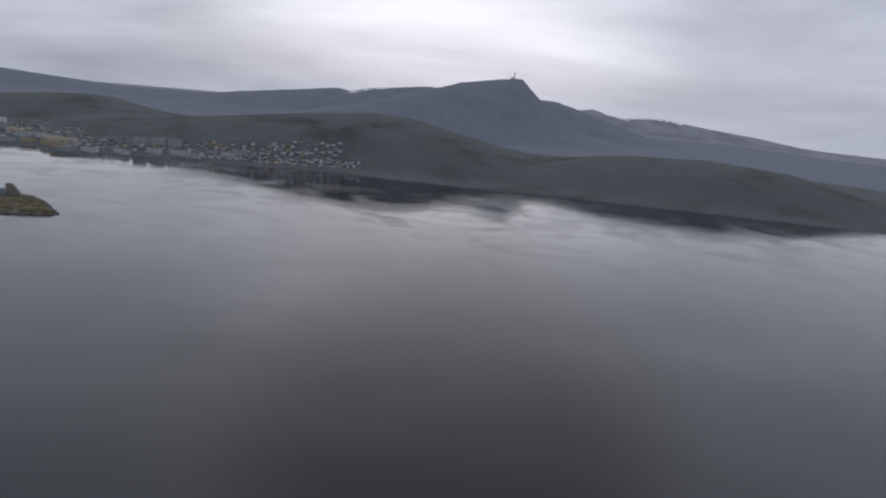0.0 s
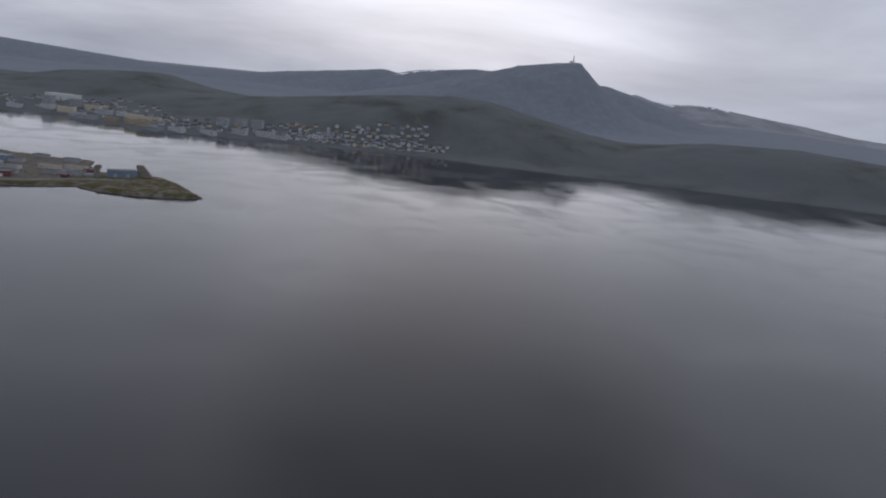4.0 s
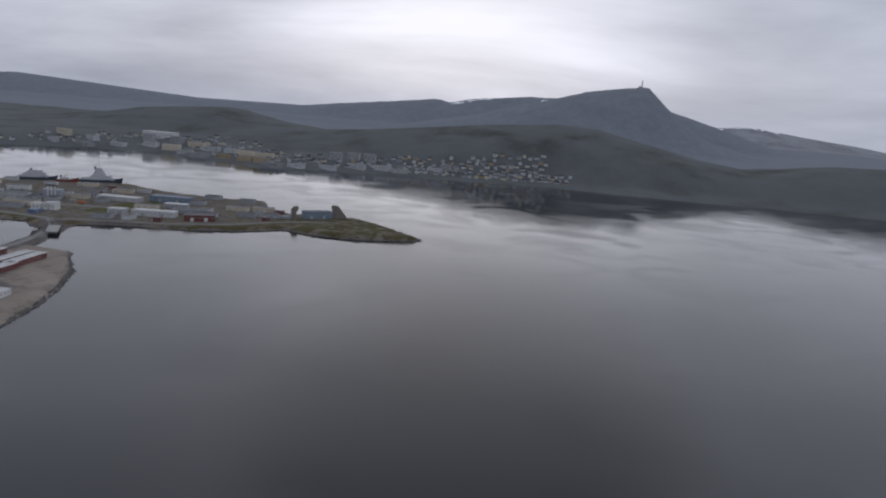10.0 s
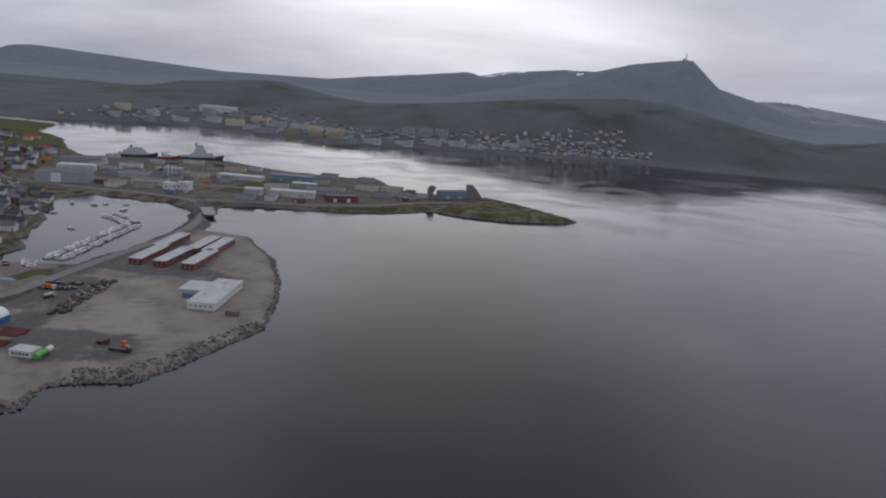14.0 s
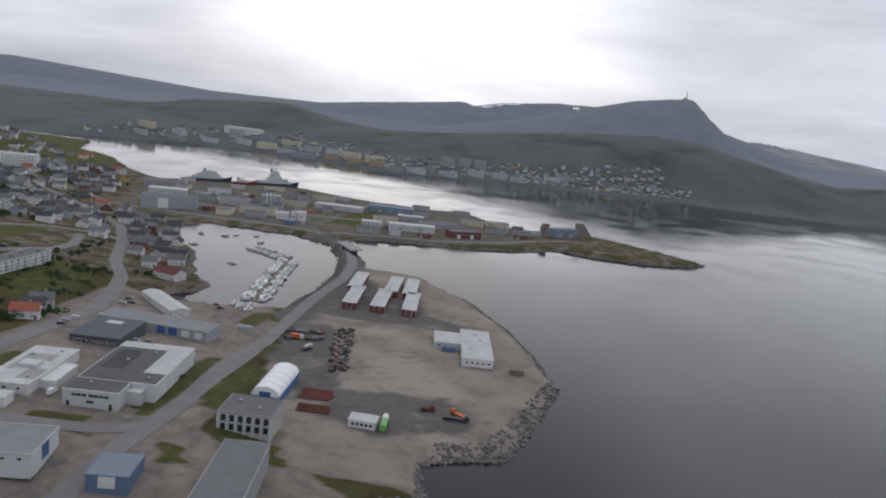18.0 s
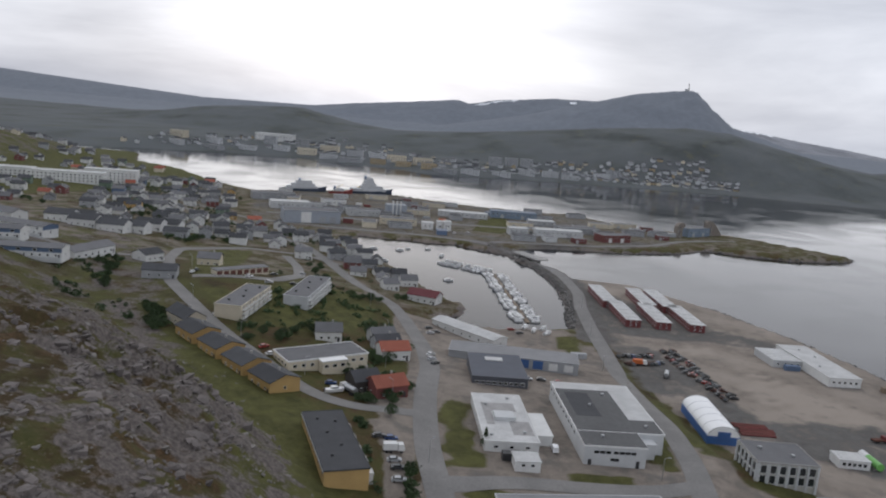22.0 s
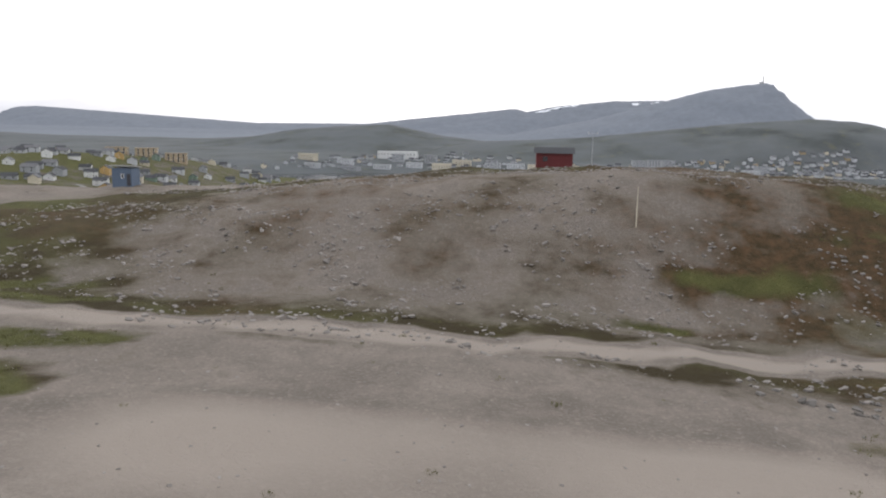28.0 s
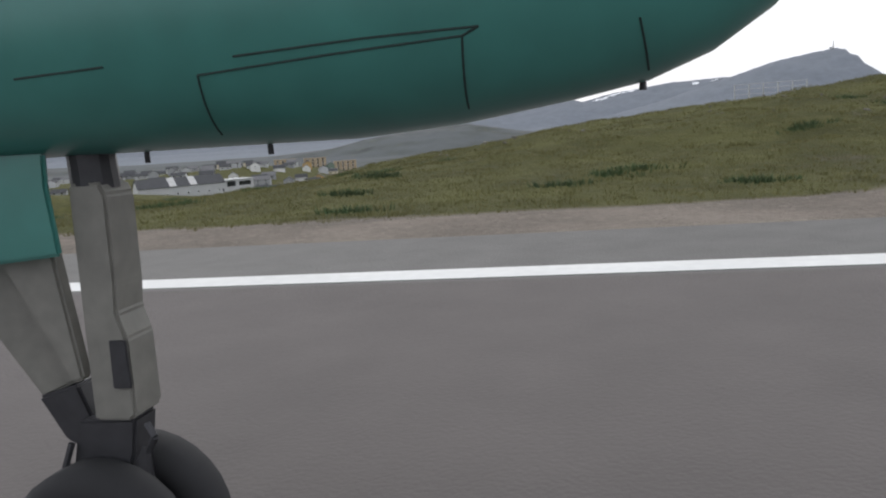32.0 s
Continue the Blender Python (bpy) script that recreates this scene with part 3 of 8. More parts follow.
def near_cover(x, y, z):
    z = z - terrace(x, y) * (z > 3)
    lot = step(inside(x, y, LOT), -2, 2)
    yard = np.maximum(step(inside(x, y, YARD), -2, 3), step(inside(x, y, JUNCTION), -2, 2))
    yard = np.maximum(yard, step(inside(x, y, SOUTH_YARD), -2, 3))
    parking = step(inside(x, y, PARKING), -1.5, 1.5)
    harb = step(inside(x, y, HARBOUR), -3, 3) * (1 - step(x, -135, -120))
    lawn = np.max([step(inside(x, y, p), -1.5, 1.5) for p in LAWNS], axis=0)
    wet = np.max([step(inside(x, y, p), -3, 3) for p in DARK_LOT], axis=0)
    near_strip = step(z, 54, 57) * (1 - step(y, 46, 54)) * step(-x, 395, 430)
    strip = near_strip * (0.78 + 0.2 * wobble(x, y, 22, 61) + 0.2 * (1 - step(np.abs(y - 31), 5, 9)) + 0.28 * (1 - step(np.hypot((x + 462) / 26, (y - 33) / 9), 0.5, 1.2)))
    bare = step(z, 58, 61) * step(y, 50, 58) * (1 - step(y, 90, 104)) * step(-x, 415, 445) * (1 - step(-x, 500, 526)) * (0.56 - 0.16 * step(x, -462, -446) + 0.08 * wobble(x, y, 18, 66))
    mound = step(y, 50, 56) * (1 - step(y, 96, 108)) * step(-x, 440, 456) * (1 - step(-x, 508, 530))
    track = (1 - step(np.abs(y - track_y(x)), 1.2, 2.6)) * step(-x, 345, 400) * (1 - step(-x, 590, 600)) * 1.35
    bank = step(-x, 545, 575) * (1 - step(y, table(x, (-640, 27), (-620, 27.6), (-614, 30), (-611, 39), (-603, 47), (-597, 55), (-560, 56)), table(x, (-640, 28.6), (-620, 29.4), (-614, 32.5), (-611, 42), (-603, 51), (-597, 61), (-560, 66)))) * 0.95
    town = step(y, 300, 340) * step(40 - z, 0, 10) * step(x, -800, -740) * (0.44 + 0.16 * wobble(x, y, 24, 67))
    red = np.maximum.reduce([yard * (1 - lawn) * (1.02 + 0.14 * wobble(x, y, 24, 80)), lot * (1.12 + 0.16 * wobble(x, y, 40, 68)), harb * 0.50, strip, bare, track, bank * step(z, 60, 62), town * (1 - step(x, -200, -150))])
    bank_road = 1 - step(np.min([np.hypot(x - a, y - b) for a, b in CAUSEWAY], axis=0), 8.5, 11)
    red = np.maximum(red, bank_road * 0.75)
    red = np.maximum(red, (y > 600) * (x > -130) * (0.40 + 0.18 * wobble(x, y, 24, 79)))
    harb = harb * (1 - lawn)
    red = red * (1 - 0.5 * bank_road)
    red = np.where((lawn > 0.5) & (lot < 0.5), 0.1, red)
    green = np.where(z < 30, 0.50, 0.34) + 0.14 * wobble(x, y, 30, 62) + 0.5 * step(z, 58, 61) * step(-x, 585, 610) * step(y, 27, 30)
    green = np.maximum(green + 0.3 * (1 - step(np.abs(y - 62), 3, 7)) * step(-x, 495, 520) * (1 - step(-x, 555, 575)) + 0.25 * step(wobble(x, y, 34, 69), 0.2, 0.7) * step(z, 55, 60), lawn * 0.95)
    green = green + 0.32 * step(z, 11, 13) * (1 - step(z, 20, 28)) * step(-x, 255, 268) * (1 - step(-x, 345, 365)) * (y < 215)
    green = np.maximum(green, (y > 600) * (x > -130) * (0.46 + 0.14 * wobble(x, y, 18, 78)))
    green = np.maximum(green, step(np.hypot((x + 322) / 22, (y - 285) / 40), 1.15, 0.85) * 0.9)
    crag = step(z, 14, 18) * (1 - step(z, 50, 60)) * step(y, 66, 85) * step(-x, 255, 275)
    blue = 0.28 + 0.14 * wobble(x, y, 26, 63) * (z > 15) - 0.2 * (z < 15) + crag * (0.10 - 0.20 * step(z, 36, 44) + 0.22 * np.abs(wobble(x, y, 15, 8)))
    blue = blue + 0.26 * crag * step(x, -390, -350) * (1 - step(np.abs(wobble(x, y, 9, 14)), 0.05, 0.3))
    blue = np.where(z < 1.6, 0.8, blue)
    tar = np.maximum(yard * (1 - lawn) * (0.34 + 0.18 * wobble(x, y, 20, 75)), np.maximum(np.maximum(wet * 0.78 * (0.95 + 0.15 * wobble(x, y, 30, 70)), lot * (0.27 + 0.10 * wobble(x, y, 26, 72))), harb * (0.50 + 0.2 * wobble(x, y, 50, 71)))) * 0.9
    tar = np.maximum(tar, bank_road * 0.62)
    blue_bank = bank_road * 0.75
    meadow = patches(x, y, MEADOWS)
    apron = step(inside(x, y, APRON), -1.5, 2)
    red = np.maximum(red, apron * (0.68 + 0.12 * wobble(x, y, 25, 77)))
    green = green + crag * (1 - step(z, 40, 48)) * (0.06 + 0.24 * wobble(x, y, 22, 76))
    green = green * (1 - 0.6 * mound)
    green = np.maximum(green, meadow * 0.9)
    green = green + 0.08 * step(-x, 690, 760) * step(y, 300, 340)
    grassy = step(y - table(x, (-640, 28), (-620, 28.6), (-614, 31.5), (-611, 41), (-603, 49), (-597, 58)), -0.5, 0.8) * step(-x, 597, 604)
    green = np.maximum(green, grassy * (0.8 + 0.12 * wobble(x, y, 12, 73)))
    red = np.maximum(red, step(z, 52, 56) * step(x, -455, -430) * step(y, 40, 44) * (0.42 + 0.16 * wobble(x, y, 9, 74)))
    red = red * (1 - 0.8 * meadow) * (1 - 0.75 * grassy)
    red = np.maximum(red, lot * 1.3 * patches(x, y, [(-140, 280, 34, 20, 112), (-128, 272, 16, 26, 20), (-165, 330, 14, 8, 30)]))
    red = np.maximum(red, parking * 1.05)
    scree = patches(x, y, SCREE)
    blue = np.maximum(np.maximum(blue, scree * 0.66), blue_bank)
    return red, green, blue, tar


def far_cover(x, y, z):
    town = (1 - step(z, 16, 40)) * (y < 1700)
    # rock tone past y 2050, palest tone past 3750: haze painted by distance
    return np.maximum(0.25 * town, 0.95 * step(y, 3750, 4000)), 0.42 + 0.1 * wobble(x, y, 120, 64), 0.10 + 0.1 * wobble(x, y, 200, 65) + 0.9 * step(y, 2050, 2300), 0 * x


GROUND = ground_mat("tundra_ground", (0.268, 0.231, 0.196), (0.108, 0.108, 0.038), (0.215, 0.186, 0.170), (0.048, 0.037, 0.018), (0.112, 0.067, 0.036), even=0.34)
# the far colours are lifted, blued and evened to carry distance haze
FAR_GROUND = ground_mat("hazy_far_tundra", (0.30, 0.31, 0.335), (0.118, 0.130, 0.124), (0.205, 0.225, 0.255), (0.112, 0.122, 0.126), (0.135, 0.14, 0.14), size=0.035, relief=0.1, even=0.84)
near_x = np.unique(np.concatenate([np.arange(-1200, -690, 6.0), np.arange(-690, -260, 1.8), np.arange(-260, 46, 4.0)]))
near_y = np.unique(np.concatenate([np.arange(-130, 8, 12.0), np.arange(8, 200, 1.8), np.arange(200, 470, 4.0), np.arange(470, 1060, 5.0)]))
ground = sheet("ground", near_x, near_y, land, near_cover, GROUND, "rocky headland of tundra, grass and gravel above the sea")
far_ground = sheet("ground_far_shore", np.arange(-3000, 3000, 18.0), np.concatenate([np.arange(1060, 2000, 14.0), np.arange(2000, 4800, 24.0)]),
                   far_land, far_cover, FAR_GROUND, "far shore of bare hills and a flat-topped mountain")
sea_me = bpy.data.meshes.new("water")
sea_me.from_pydata([(-5000, -1500, 0), (5000, -1500, 0), (5000, 5200, 0), (-5000, 5200, 0)], [], [(0, 1, 2, 3)])
sea_me.materials.append(water_mat())
sea = tagged(new("water", sea_me), "calm grey sea with a faint ripple", "sea", kind="structure")

# ---- a kit for things and their parts ----
def thing(name, x, y, z, turn=0.0, label="", category="", group=""):
    ob = new(name)
    ob.matrix_basis = pose(x, y, z, 0, 0, turn)
    return tagged(ob, label, category, group)


def part(name, bm, material, parent, label="", smooth=False):
    """Links a bmesh, in the parent's own measure, as one mesh under a thing or a part."""
    me = bpy.data.meshes.new(name)
    bm.to_mesh(me)
    bm.free()
    for m in (material if isinstance(material, (list, tuple)) else [material]):
        me.materials.append(m)
    if smooth:
        me.polygons.foreach_set("use_smooth", np.ones(len(me.polygons), bool))
    ob = new(name, me)
    ob.parent = parent
    if label:
        ob["label"] = label
    return ob


def again(ob, name, place, parent):
    """The same mesh once more, as a part of its own."""
    o = new(name, ob.data)
    o.parent = parent
    o.matrix_basis = place
    return o


def box(bm, x0, x1, y0, y1, z0, z1, mi=0, bevel=0.0):
    v = [bm.verts.new(p) for p in ((x0, y0, z0), (x1, y0, z0), (x1, y1, z0), (x0, y1, z0), (x0, y0, z1), (x1, y0, z1), (x1, y1, z1), (x0, y1, z1))]
    fs = [bm.faces.new([v[i] for i in f]) for f in ((3, 2, 1, 0), (4, 5, 6, 7), (0, 1, 5, 4), (1, 2, 6, 5), (2, 3, 7, 6), (3, 0, 4, 7))]
    for f in fs:
        f.material_index = mi
    if bevel:
        es = list({e for f in fs for e in f.edges})
        bmesh.ops.bevel(bm, geom=es, offset=bevel, segments=1, affect="EDGES")
    return fs


def prism(bm, outline, along0, along1, axis="x", mi=0):
    """An outline in the plane across the axis, drawn out from along0 to along1."""
    def at(a, p):
        return (a, p[0], p[1]) if axis == "x" else ((p[0], a, p[1]) if axis == "y" else (p[0], p[1], a))
    a = [bm.verts.new(at(along0, p)) for p in outline]
    b = [bm.verts.new(at(along1, p)) for p in outline]
    n = len(outline)
    fs = [bm.faces.new(a), bm.faces.new(b[::-1])] + [bm.faces.new((a[i], b[i], b[(i + 1) % n], a[(i + 1) % n])) for i in range(n)]
    for f in fs:
        f.material_index = mi
    bmesh.ops.recalc_face_normals(bm, faces=fs)
    return fs


def rod(bm, a, b, r, r2=None, n=8, mi=0):
    """A round bar from a to b."""
    a, b = Vector(a), Vector(b)
    q = (b - a).to_track_quat("Z", "Y").to_matrix()
    rings = []
    for c, rr in ((a, r), (b, r if r2 is None else r2)):
        rings.append([bm.verts.new(c + q @ Vector((math.cos(6.28319 * i / n) * rr, math.sin(6.28319 * i / n) * rr, 0))) for i in range(n)])
    fs = [bm.faces.new(rings[0][::-1]), bm.faces.new(rings[1])]
    fs += [bm.faces.new((rings[0][i], rings[0][(i + 1) % n], rings[1][(i + 1) % n], rings[1][i])) for i in range(n)]
    for f in fs:
        f.material_index = mi
    return fs


WINDOW_MESHES = {}


def window_part(parent, w, h, place, frame_mat=None):
    """A window with a raised frame and a pane set back in it, facing -y of its place."""
    key = (round(w, 2), round(h, 2), (frame_mat or TRIM).name)
    if key not in WINDOW_MESHES:
        bm = bmesh.new()
        t = min(0.09, w * 0.14)
        rings = []
        for hw, hh, y in ((w / 2, h / 2, 0.02), (w / 2, h / 2, -0.05), (w / 2 - t, h / 2 - t, -0.05), (w / 2 - t, h / 2 - t, -0.012)):
            rings.append([bm.verts.new((sx * hw, y, sz * hh)) for sx, sz in ((-1, -1), (1, -1), (1, 1), (-1, 1))])
        for r0, r1 in zip(rings, rings[1:]):
            for i in range(4):
                bm.faces.new((r0[i], r0[(i + 1) % 4], r1[(i + 1) % 4], r1[i]))
        bm.faces.new(rings[3]).material_index = 1
        me = bpy.data.meshes.new("window")
        bm.to_mesh(me)
        bm.free()
        me.materials.append(frame_mat or TRIM)
        me.materials.append(GLASS)
        WINDOW_MESHES[key] = me
    o = new("window", WINDOW_MESHES[key])
    o.parent = parent
    o.matrix_basis = place
    return o


def faces_of(w, d):
    """For each wall of a w by d block: the turn about z and the run of the wall."""
    return {"s": (0, w, d / 2), "e": (90, d, w / 2), "n": (180, w, d / 2), "w": (-90, d, w / 2)}


def window_rows(parent, w, d, sides, count, size, zs, frame_mat=None, margin=0.8):
    for s in sides:
        turn, run, off = faces_of(w, d)[s]
        n = count if isinstance(count, int) else count[s]
        for z in zs:
            for i in range(n):
                u = (i + 0.5) / n * (run - 2 * margin) - (run / 2 - margin)
                window_part(parent, size[0], size[1], pose(0, 0, 0, 0, 0, turn) @ pose(u, -off, z), frame_mat)


def gable_house(name, w, d, h, rise, wall, roof, label, category="house", floors=1, over=0.35, chimney=True, nwin=3, ends=1, group="", rear=True):
    """A house with its ridge along x."""
    t = thing(name, 0, 0, 0, 0, label, category, group)
    bm = bmesh.new()
    prism(bm, [(-d / 2, -1.5), (d / 2, -1.5), (d / 2, h), (0, h + rise), (-d / 2, h)], -w / 2, w / 2, "x")
    part("wall", bm, wall, t)
    for sgn in (-1, 1):
        bm = bmesh.new()
        k = rise / (d / 2)
        yo = d / 2 + over
        prism(bm, [(0, h + rise + 0.02), (sgn * yo, h - over * k + 0.02), (sgn * yo, h - over * k + 0.2), (0, h + rise + 0.22)], -w / 2 - over, w / 2 + over, "x")
        slope = part("roof", bm, roof, t)
    if chimney:
        bm = bmesh.new()
        box(bm, w * 0.12, w * 0.12 + 0.5, 0.3, 0.8, h + rise * 0.5, h + rise + 0.7)
        box(bm, w * 0.12 - 0.06, w * 0.12 + 0.56, 0.24, 0.86, h + rise + 0.7, h + rise + 0.82)
        part("chimney", bm, CONCRETE, slope)
    zs = [1.35 + 2.1 * i for i in range(floors)]
    window_rows(t, w, d, "sn" if rear else "s", {"s": nwin, "n": max(1, nwin - 1)}, (0.95, 0.95), zs)
    window_rows(t, w, d, "ew", ends, (0.8, 0.95), zs)
    bm = bmesh.new()
    box(bm, w * 0.5 - 1.5, w * 0.5 - 0.75, -d / 2 - 0.06, -d / 2 + 0.02, 0.0, 1.65)
    part("door", bm, DARK_METAL, t)
    return t


def flat_block(name, x, y, z, turn, w, d, h, wall, roof, label, category="building", parapet=0.35, edge=None, group=""):
    """A flat-roofed block with a roof set within a low parapet."""
    t = thing(name, x, y, z, turn, label, category, group)
    bm = bmesh.new()
    box(bm, -w / 2, w / 2, -d / 2, d / 2, -2.0, h)
    part("wall", bm, wall, t)
    bm = bmesh.new()
    box(bm, -w / 2 - 0.15, w / 2 + 0.15, -d / 2 - 0.15, d / 2 + 0.15, h, h + 0.18)
    part("roof", bm, roof, t)
    for nm, b in (("s", (-w / 2 - 0.2, w / 2 + 0.2, -d / 2 - 0.2, -d / 2)), ("n", (-w / 2 - 0.2, w / 2 + 0.2, d / 2, d / 2 + 0.2)),
                  ("w", (-w / 2 - 0.2, -w / 2, -d / 2, d / 2)), ("e", (w / 2, w / 2 + 0.2, -d / 2, d / 2))):
        bm = bmesh.new()
        box(bm, *b, h - 0.1, h + parapet)
        part("eaves_board", bm, edge or wall, t)
    return t


def vents(parent, spots, z, size=0.7, material=None):
    for u, v in spots:
        bm = bmesh.new()
        box(bm, u - size / 2, u + size / 2, v - size / 2, v + size / 2, z, z + size * 0.7, bevel=0.05)
        part("roof_vent", bm, material or STEEL, parent)


def gates(parent, w, d, side, spots, size, material):
    turn, run, off = faces_of(w, d)[side]
    for u in spots:
        bm = bmesh.new()
        box(bm, -size[0] / 2, size[0] / 2, -0.08, 0.02, 0.0, size[1])
        for k in range(1, 4):
            box(bm, -size[0] / 2, size[0] / 2, -0.11, -0.08, size[1] * k / 4 - 0.04, size[1] * k / 4)
        o = part("gate", bm, material, parent)
        o.matrix_basis = pose(0, 0, 0, 0, 0, turn) @ pose(u, -off, 0.02)


def ribbon(name, points, width, material, label, lift=0.12, category="road", fn=None, spacing=3.0):
    """A strip that follows the ground, with a little thickness."""
    pts = [Vector((*p, 0)) for p in points]
    line = []
    for a, b in zip(pts, pts[1:]):
        n = max(1, int((b - a).length / spacing))
        line += [a + (b - a) * (i / n) for i in range(n)]
    line.append(pts[-1])
    for _ in range(6):
        line = [line[0]] + [(line[i - 1] + line[i] * 2 + line[i + 1]) / 4 for i in range(1, len(line) - 1)] + [line[-1]]
    rows, cols = [], 5
    for i, p in enumerate(line):
        d = (line[min(i + 1, len(line) - 1)] - line[max(i - 1, 0)]).normalized()
        side = Vector((d.y, -d.x, 0))
        rows.append([p + side * width * (j / (cols - 1) - 0.5) for j in range(cols)])
    arr = np.array([[q.x, q.y] for r in rows for q in r])
    z = (fn or land)(arr[:, 0], arr[:, 1]) + lift
    verts = [(arr[i, 0], arr[i, 1], z[i]) for i in range(len(arr))]
    faces = [(i * cols + j, i * cols + j + 1, (i + 1) * cols + j + 1, (i + 1) * cols + j) for i in range(len(rows) - 1) for j in range(cols - 1)]
    me = bpy.data.meshes.new(name)
    me.from_pydata(verts, [], faces)
    me.materials.append(material)
    return tagged(new(name, me), label, category, kind="structure")

# ---- roads, runway, bridge and quays ----
ROADS = {
    "causeway": ([(-640, 640), (-560, 596), (-470, 556), (-399, 557), (-331, 566), (-286, 563), (-258, 538), (-238, 500), (-224, 464), (-215, 420),
                  (-214.5, 387), (-210.5, 345), (-205.5, 308), (-200.8, 268), (-196, 237), (-192, 213), (-189.6, 193), (-189.8, 176), (-188, 150), (-188, 120)], 6.6),
    "street": ([(-243, 132), (-250.3, 153), (-253.6, 161), (-257.2, 174), (-261, 192), (-264.5, 212), (-267, 236), (-274, 265), (-280, 284), (-292.5, 313.7), (-303.4, 335), (-325, 360), (-357.9, 414.8),
                (-389, 458), (-440, 500), (-520, 545)], 6.8),
    "cross": ([(-252, 155.5), (-240, 163.2), (-230.5, 166.5), (-217.5, 169.3), (-204, 173), (-196, 176), (-189.8, 181)], 6.0),
    "lane": ([(-262, 193), (-272, 189.4), (-279.5, 187.6), (-289, 190.5), (-297.5, 195.2), (-305, 202), (-313, 208.8), (-325.2, 219), (-336, 227.2), (-358.3, 249.8), (-379.1, 272.4), (-409, 327), (-421.6, 361.3), (-403.9, 407.9), (-372, 420), (-349.9, 411.7)], 5.2),
}
ROADS.update({
    "loop": ([(-375.4, 283.8), (-362, 290.8), (-344.6, 299), (-345.5, 329.8), (-362.6, 376.4), (-379.9, 404.7)], 5.5),
    "spit": ([(-286, 566), (-262, 576), (-201, 600), (-150, 640), (-125, 680), (-95, 705), (-70, 715)], 6.0),
    "hill": ([(-409, 327), (-439.5, 299.4), (-470, 306), (-520, 330), (-600, 360), (-700, 400), (-800, 480)], 5.0),
    "harbour": ([(-470, 600), (-400, 610), (-330, 640), (-250, 660), (-190, 680)], 7.0),
})
for k, (key, (pts, width)) in enumerate(ROADS.items()):
    ribbon("road_" + key, pts, width, OLD_ASPHALT, "worn grey asphalt road through the harbour town", lift=0.10 + 0.012 * k)
RUN_Z = 63.35


def slab(name, x0, x1, y0, y1, z0, z1, material, label, category):
    bm = bmesh.new()
    box(bm, x0, x1, y0, y1, z0, z1)
    me = bpy.data.meshes.new(name)
    bm.to_mesh(me)
    bm.free()
    me.materials.append(material)
    return tagged(new(name, me), label, category, kind="structure")


RUN_MAT = mat("runway_asphalt", (0.122, 0.109, 0.104), 0.92, vary=0.16, scale=0.25, bump=0.25, bump_scale=25)
slab("road_runway", -1150, -531.0, -6.0, 19.0, 61.8, RUN_Z, RUN_MAT, "worn grey-brown asphalt runway", "runway")
slab("road_runway_shoulder", -1150, -527.2, 19.0, 23.5, 61.8, RUN_Z - 0.004, mat("shoulder_asphalt", (0.155, 0.15, 0.142), 0.93, vary=0.2, scale=0.3, bump=0.3, bump_scale=20),
     "paler asphalt shoulder of the runway", "runway")
slab("road_runway_end", -531.0, -527.2, -6.0, 19.0, 61.8, RUN_Z - 0.004, mat("end_asphalt", (0.135, 0.125, 0.115), 0.93, vary=0.2, scale=0.3, bump=0.3, bump_scale=20),
     "older asphalt at the end of the runway", "runway")
marks = tagged(new("runway_marking"), "white painted stripes on the runway", "marking", kind="structure")


def stripe(x0, x1, y0, y1, lift=0.006):
    bm = bmesh.new()
    box(bm, x0, x1, y0, y1, RUN_Z + 0.001, RUN_Z + lift)
    part("stripe", bm, ROAD_PAINT, marks)


stripe(-1100, -530.7, 19.16, 19.88, 0.010)
stripe(-531.5, -530.7, -3.2, 19.16)
stripe(-563.8, -562.3, -3.2, 19.16)
for top in (18.98, 16.76, 13.3, 10.6, 6.6, 3.9):
    n = 3 if top > 18 else 4
    w, gap = (0.16, 0.16) if top > 18 else (0.25, 0.19)
    for i in range(n):
        y1 = top - i * (w + gap)
        stripe(-592.4, -567.9, y1 - w, y1)
    low, high = top - n * (w + gap) + gap, 19.16 if top > 18 else top
    stripe(-568.15, -567.65, low, high, 0.008)
    stripe(-592.65, -591.95, low, high, 0.008)

# threshold lamps beside the runway
lamp_0 = thing("threshold_lamp", 0, 0, 0, 0, "small orange runway lamp on a short stem", "lamp", "runway lamps")
bm = bmesh.new()
rod(bm, (0, 0, 0), (0, 0, 0.10), 0.04)
part("stem", bm, DARK_METAL, lamp_0)
bm = bmesh.new()
rod(bm, (0, 0, 0.10), (0, 0, 0.18), 0.11, 0.10, 10)
rod(bm, (0, 0, 0.18), (0, 0, 0.25), 0.09, 0.04, 10)
part("housing", bm, ORANGE, lamp_0, "orange domed housing")
lamp_spots = [(-563.0, 27.1), (-563.1, 24.8), (-563.1, 22.5), (-563.0, 20.9), (-584.5, 24.9), (-584.5, 22.9), (-584.5, 21.1)]
lamp_0.matrix_basis = pose(*lamp_spots[0], height(*lamp_spots[0]))
for px, py in lamp_spots[1:]:
    copy_thing(lamp_0, pose(px, py, RUN_Z if py < 23.5 else height(px, py)))

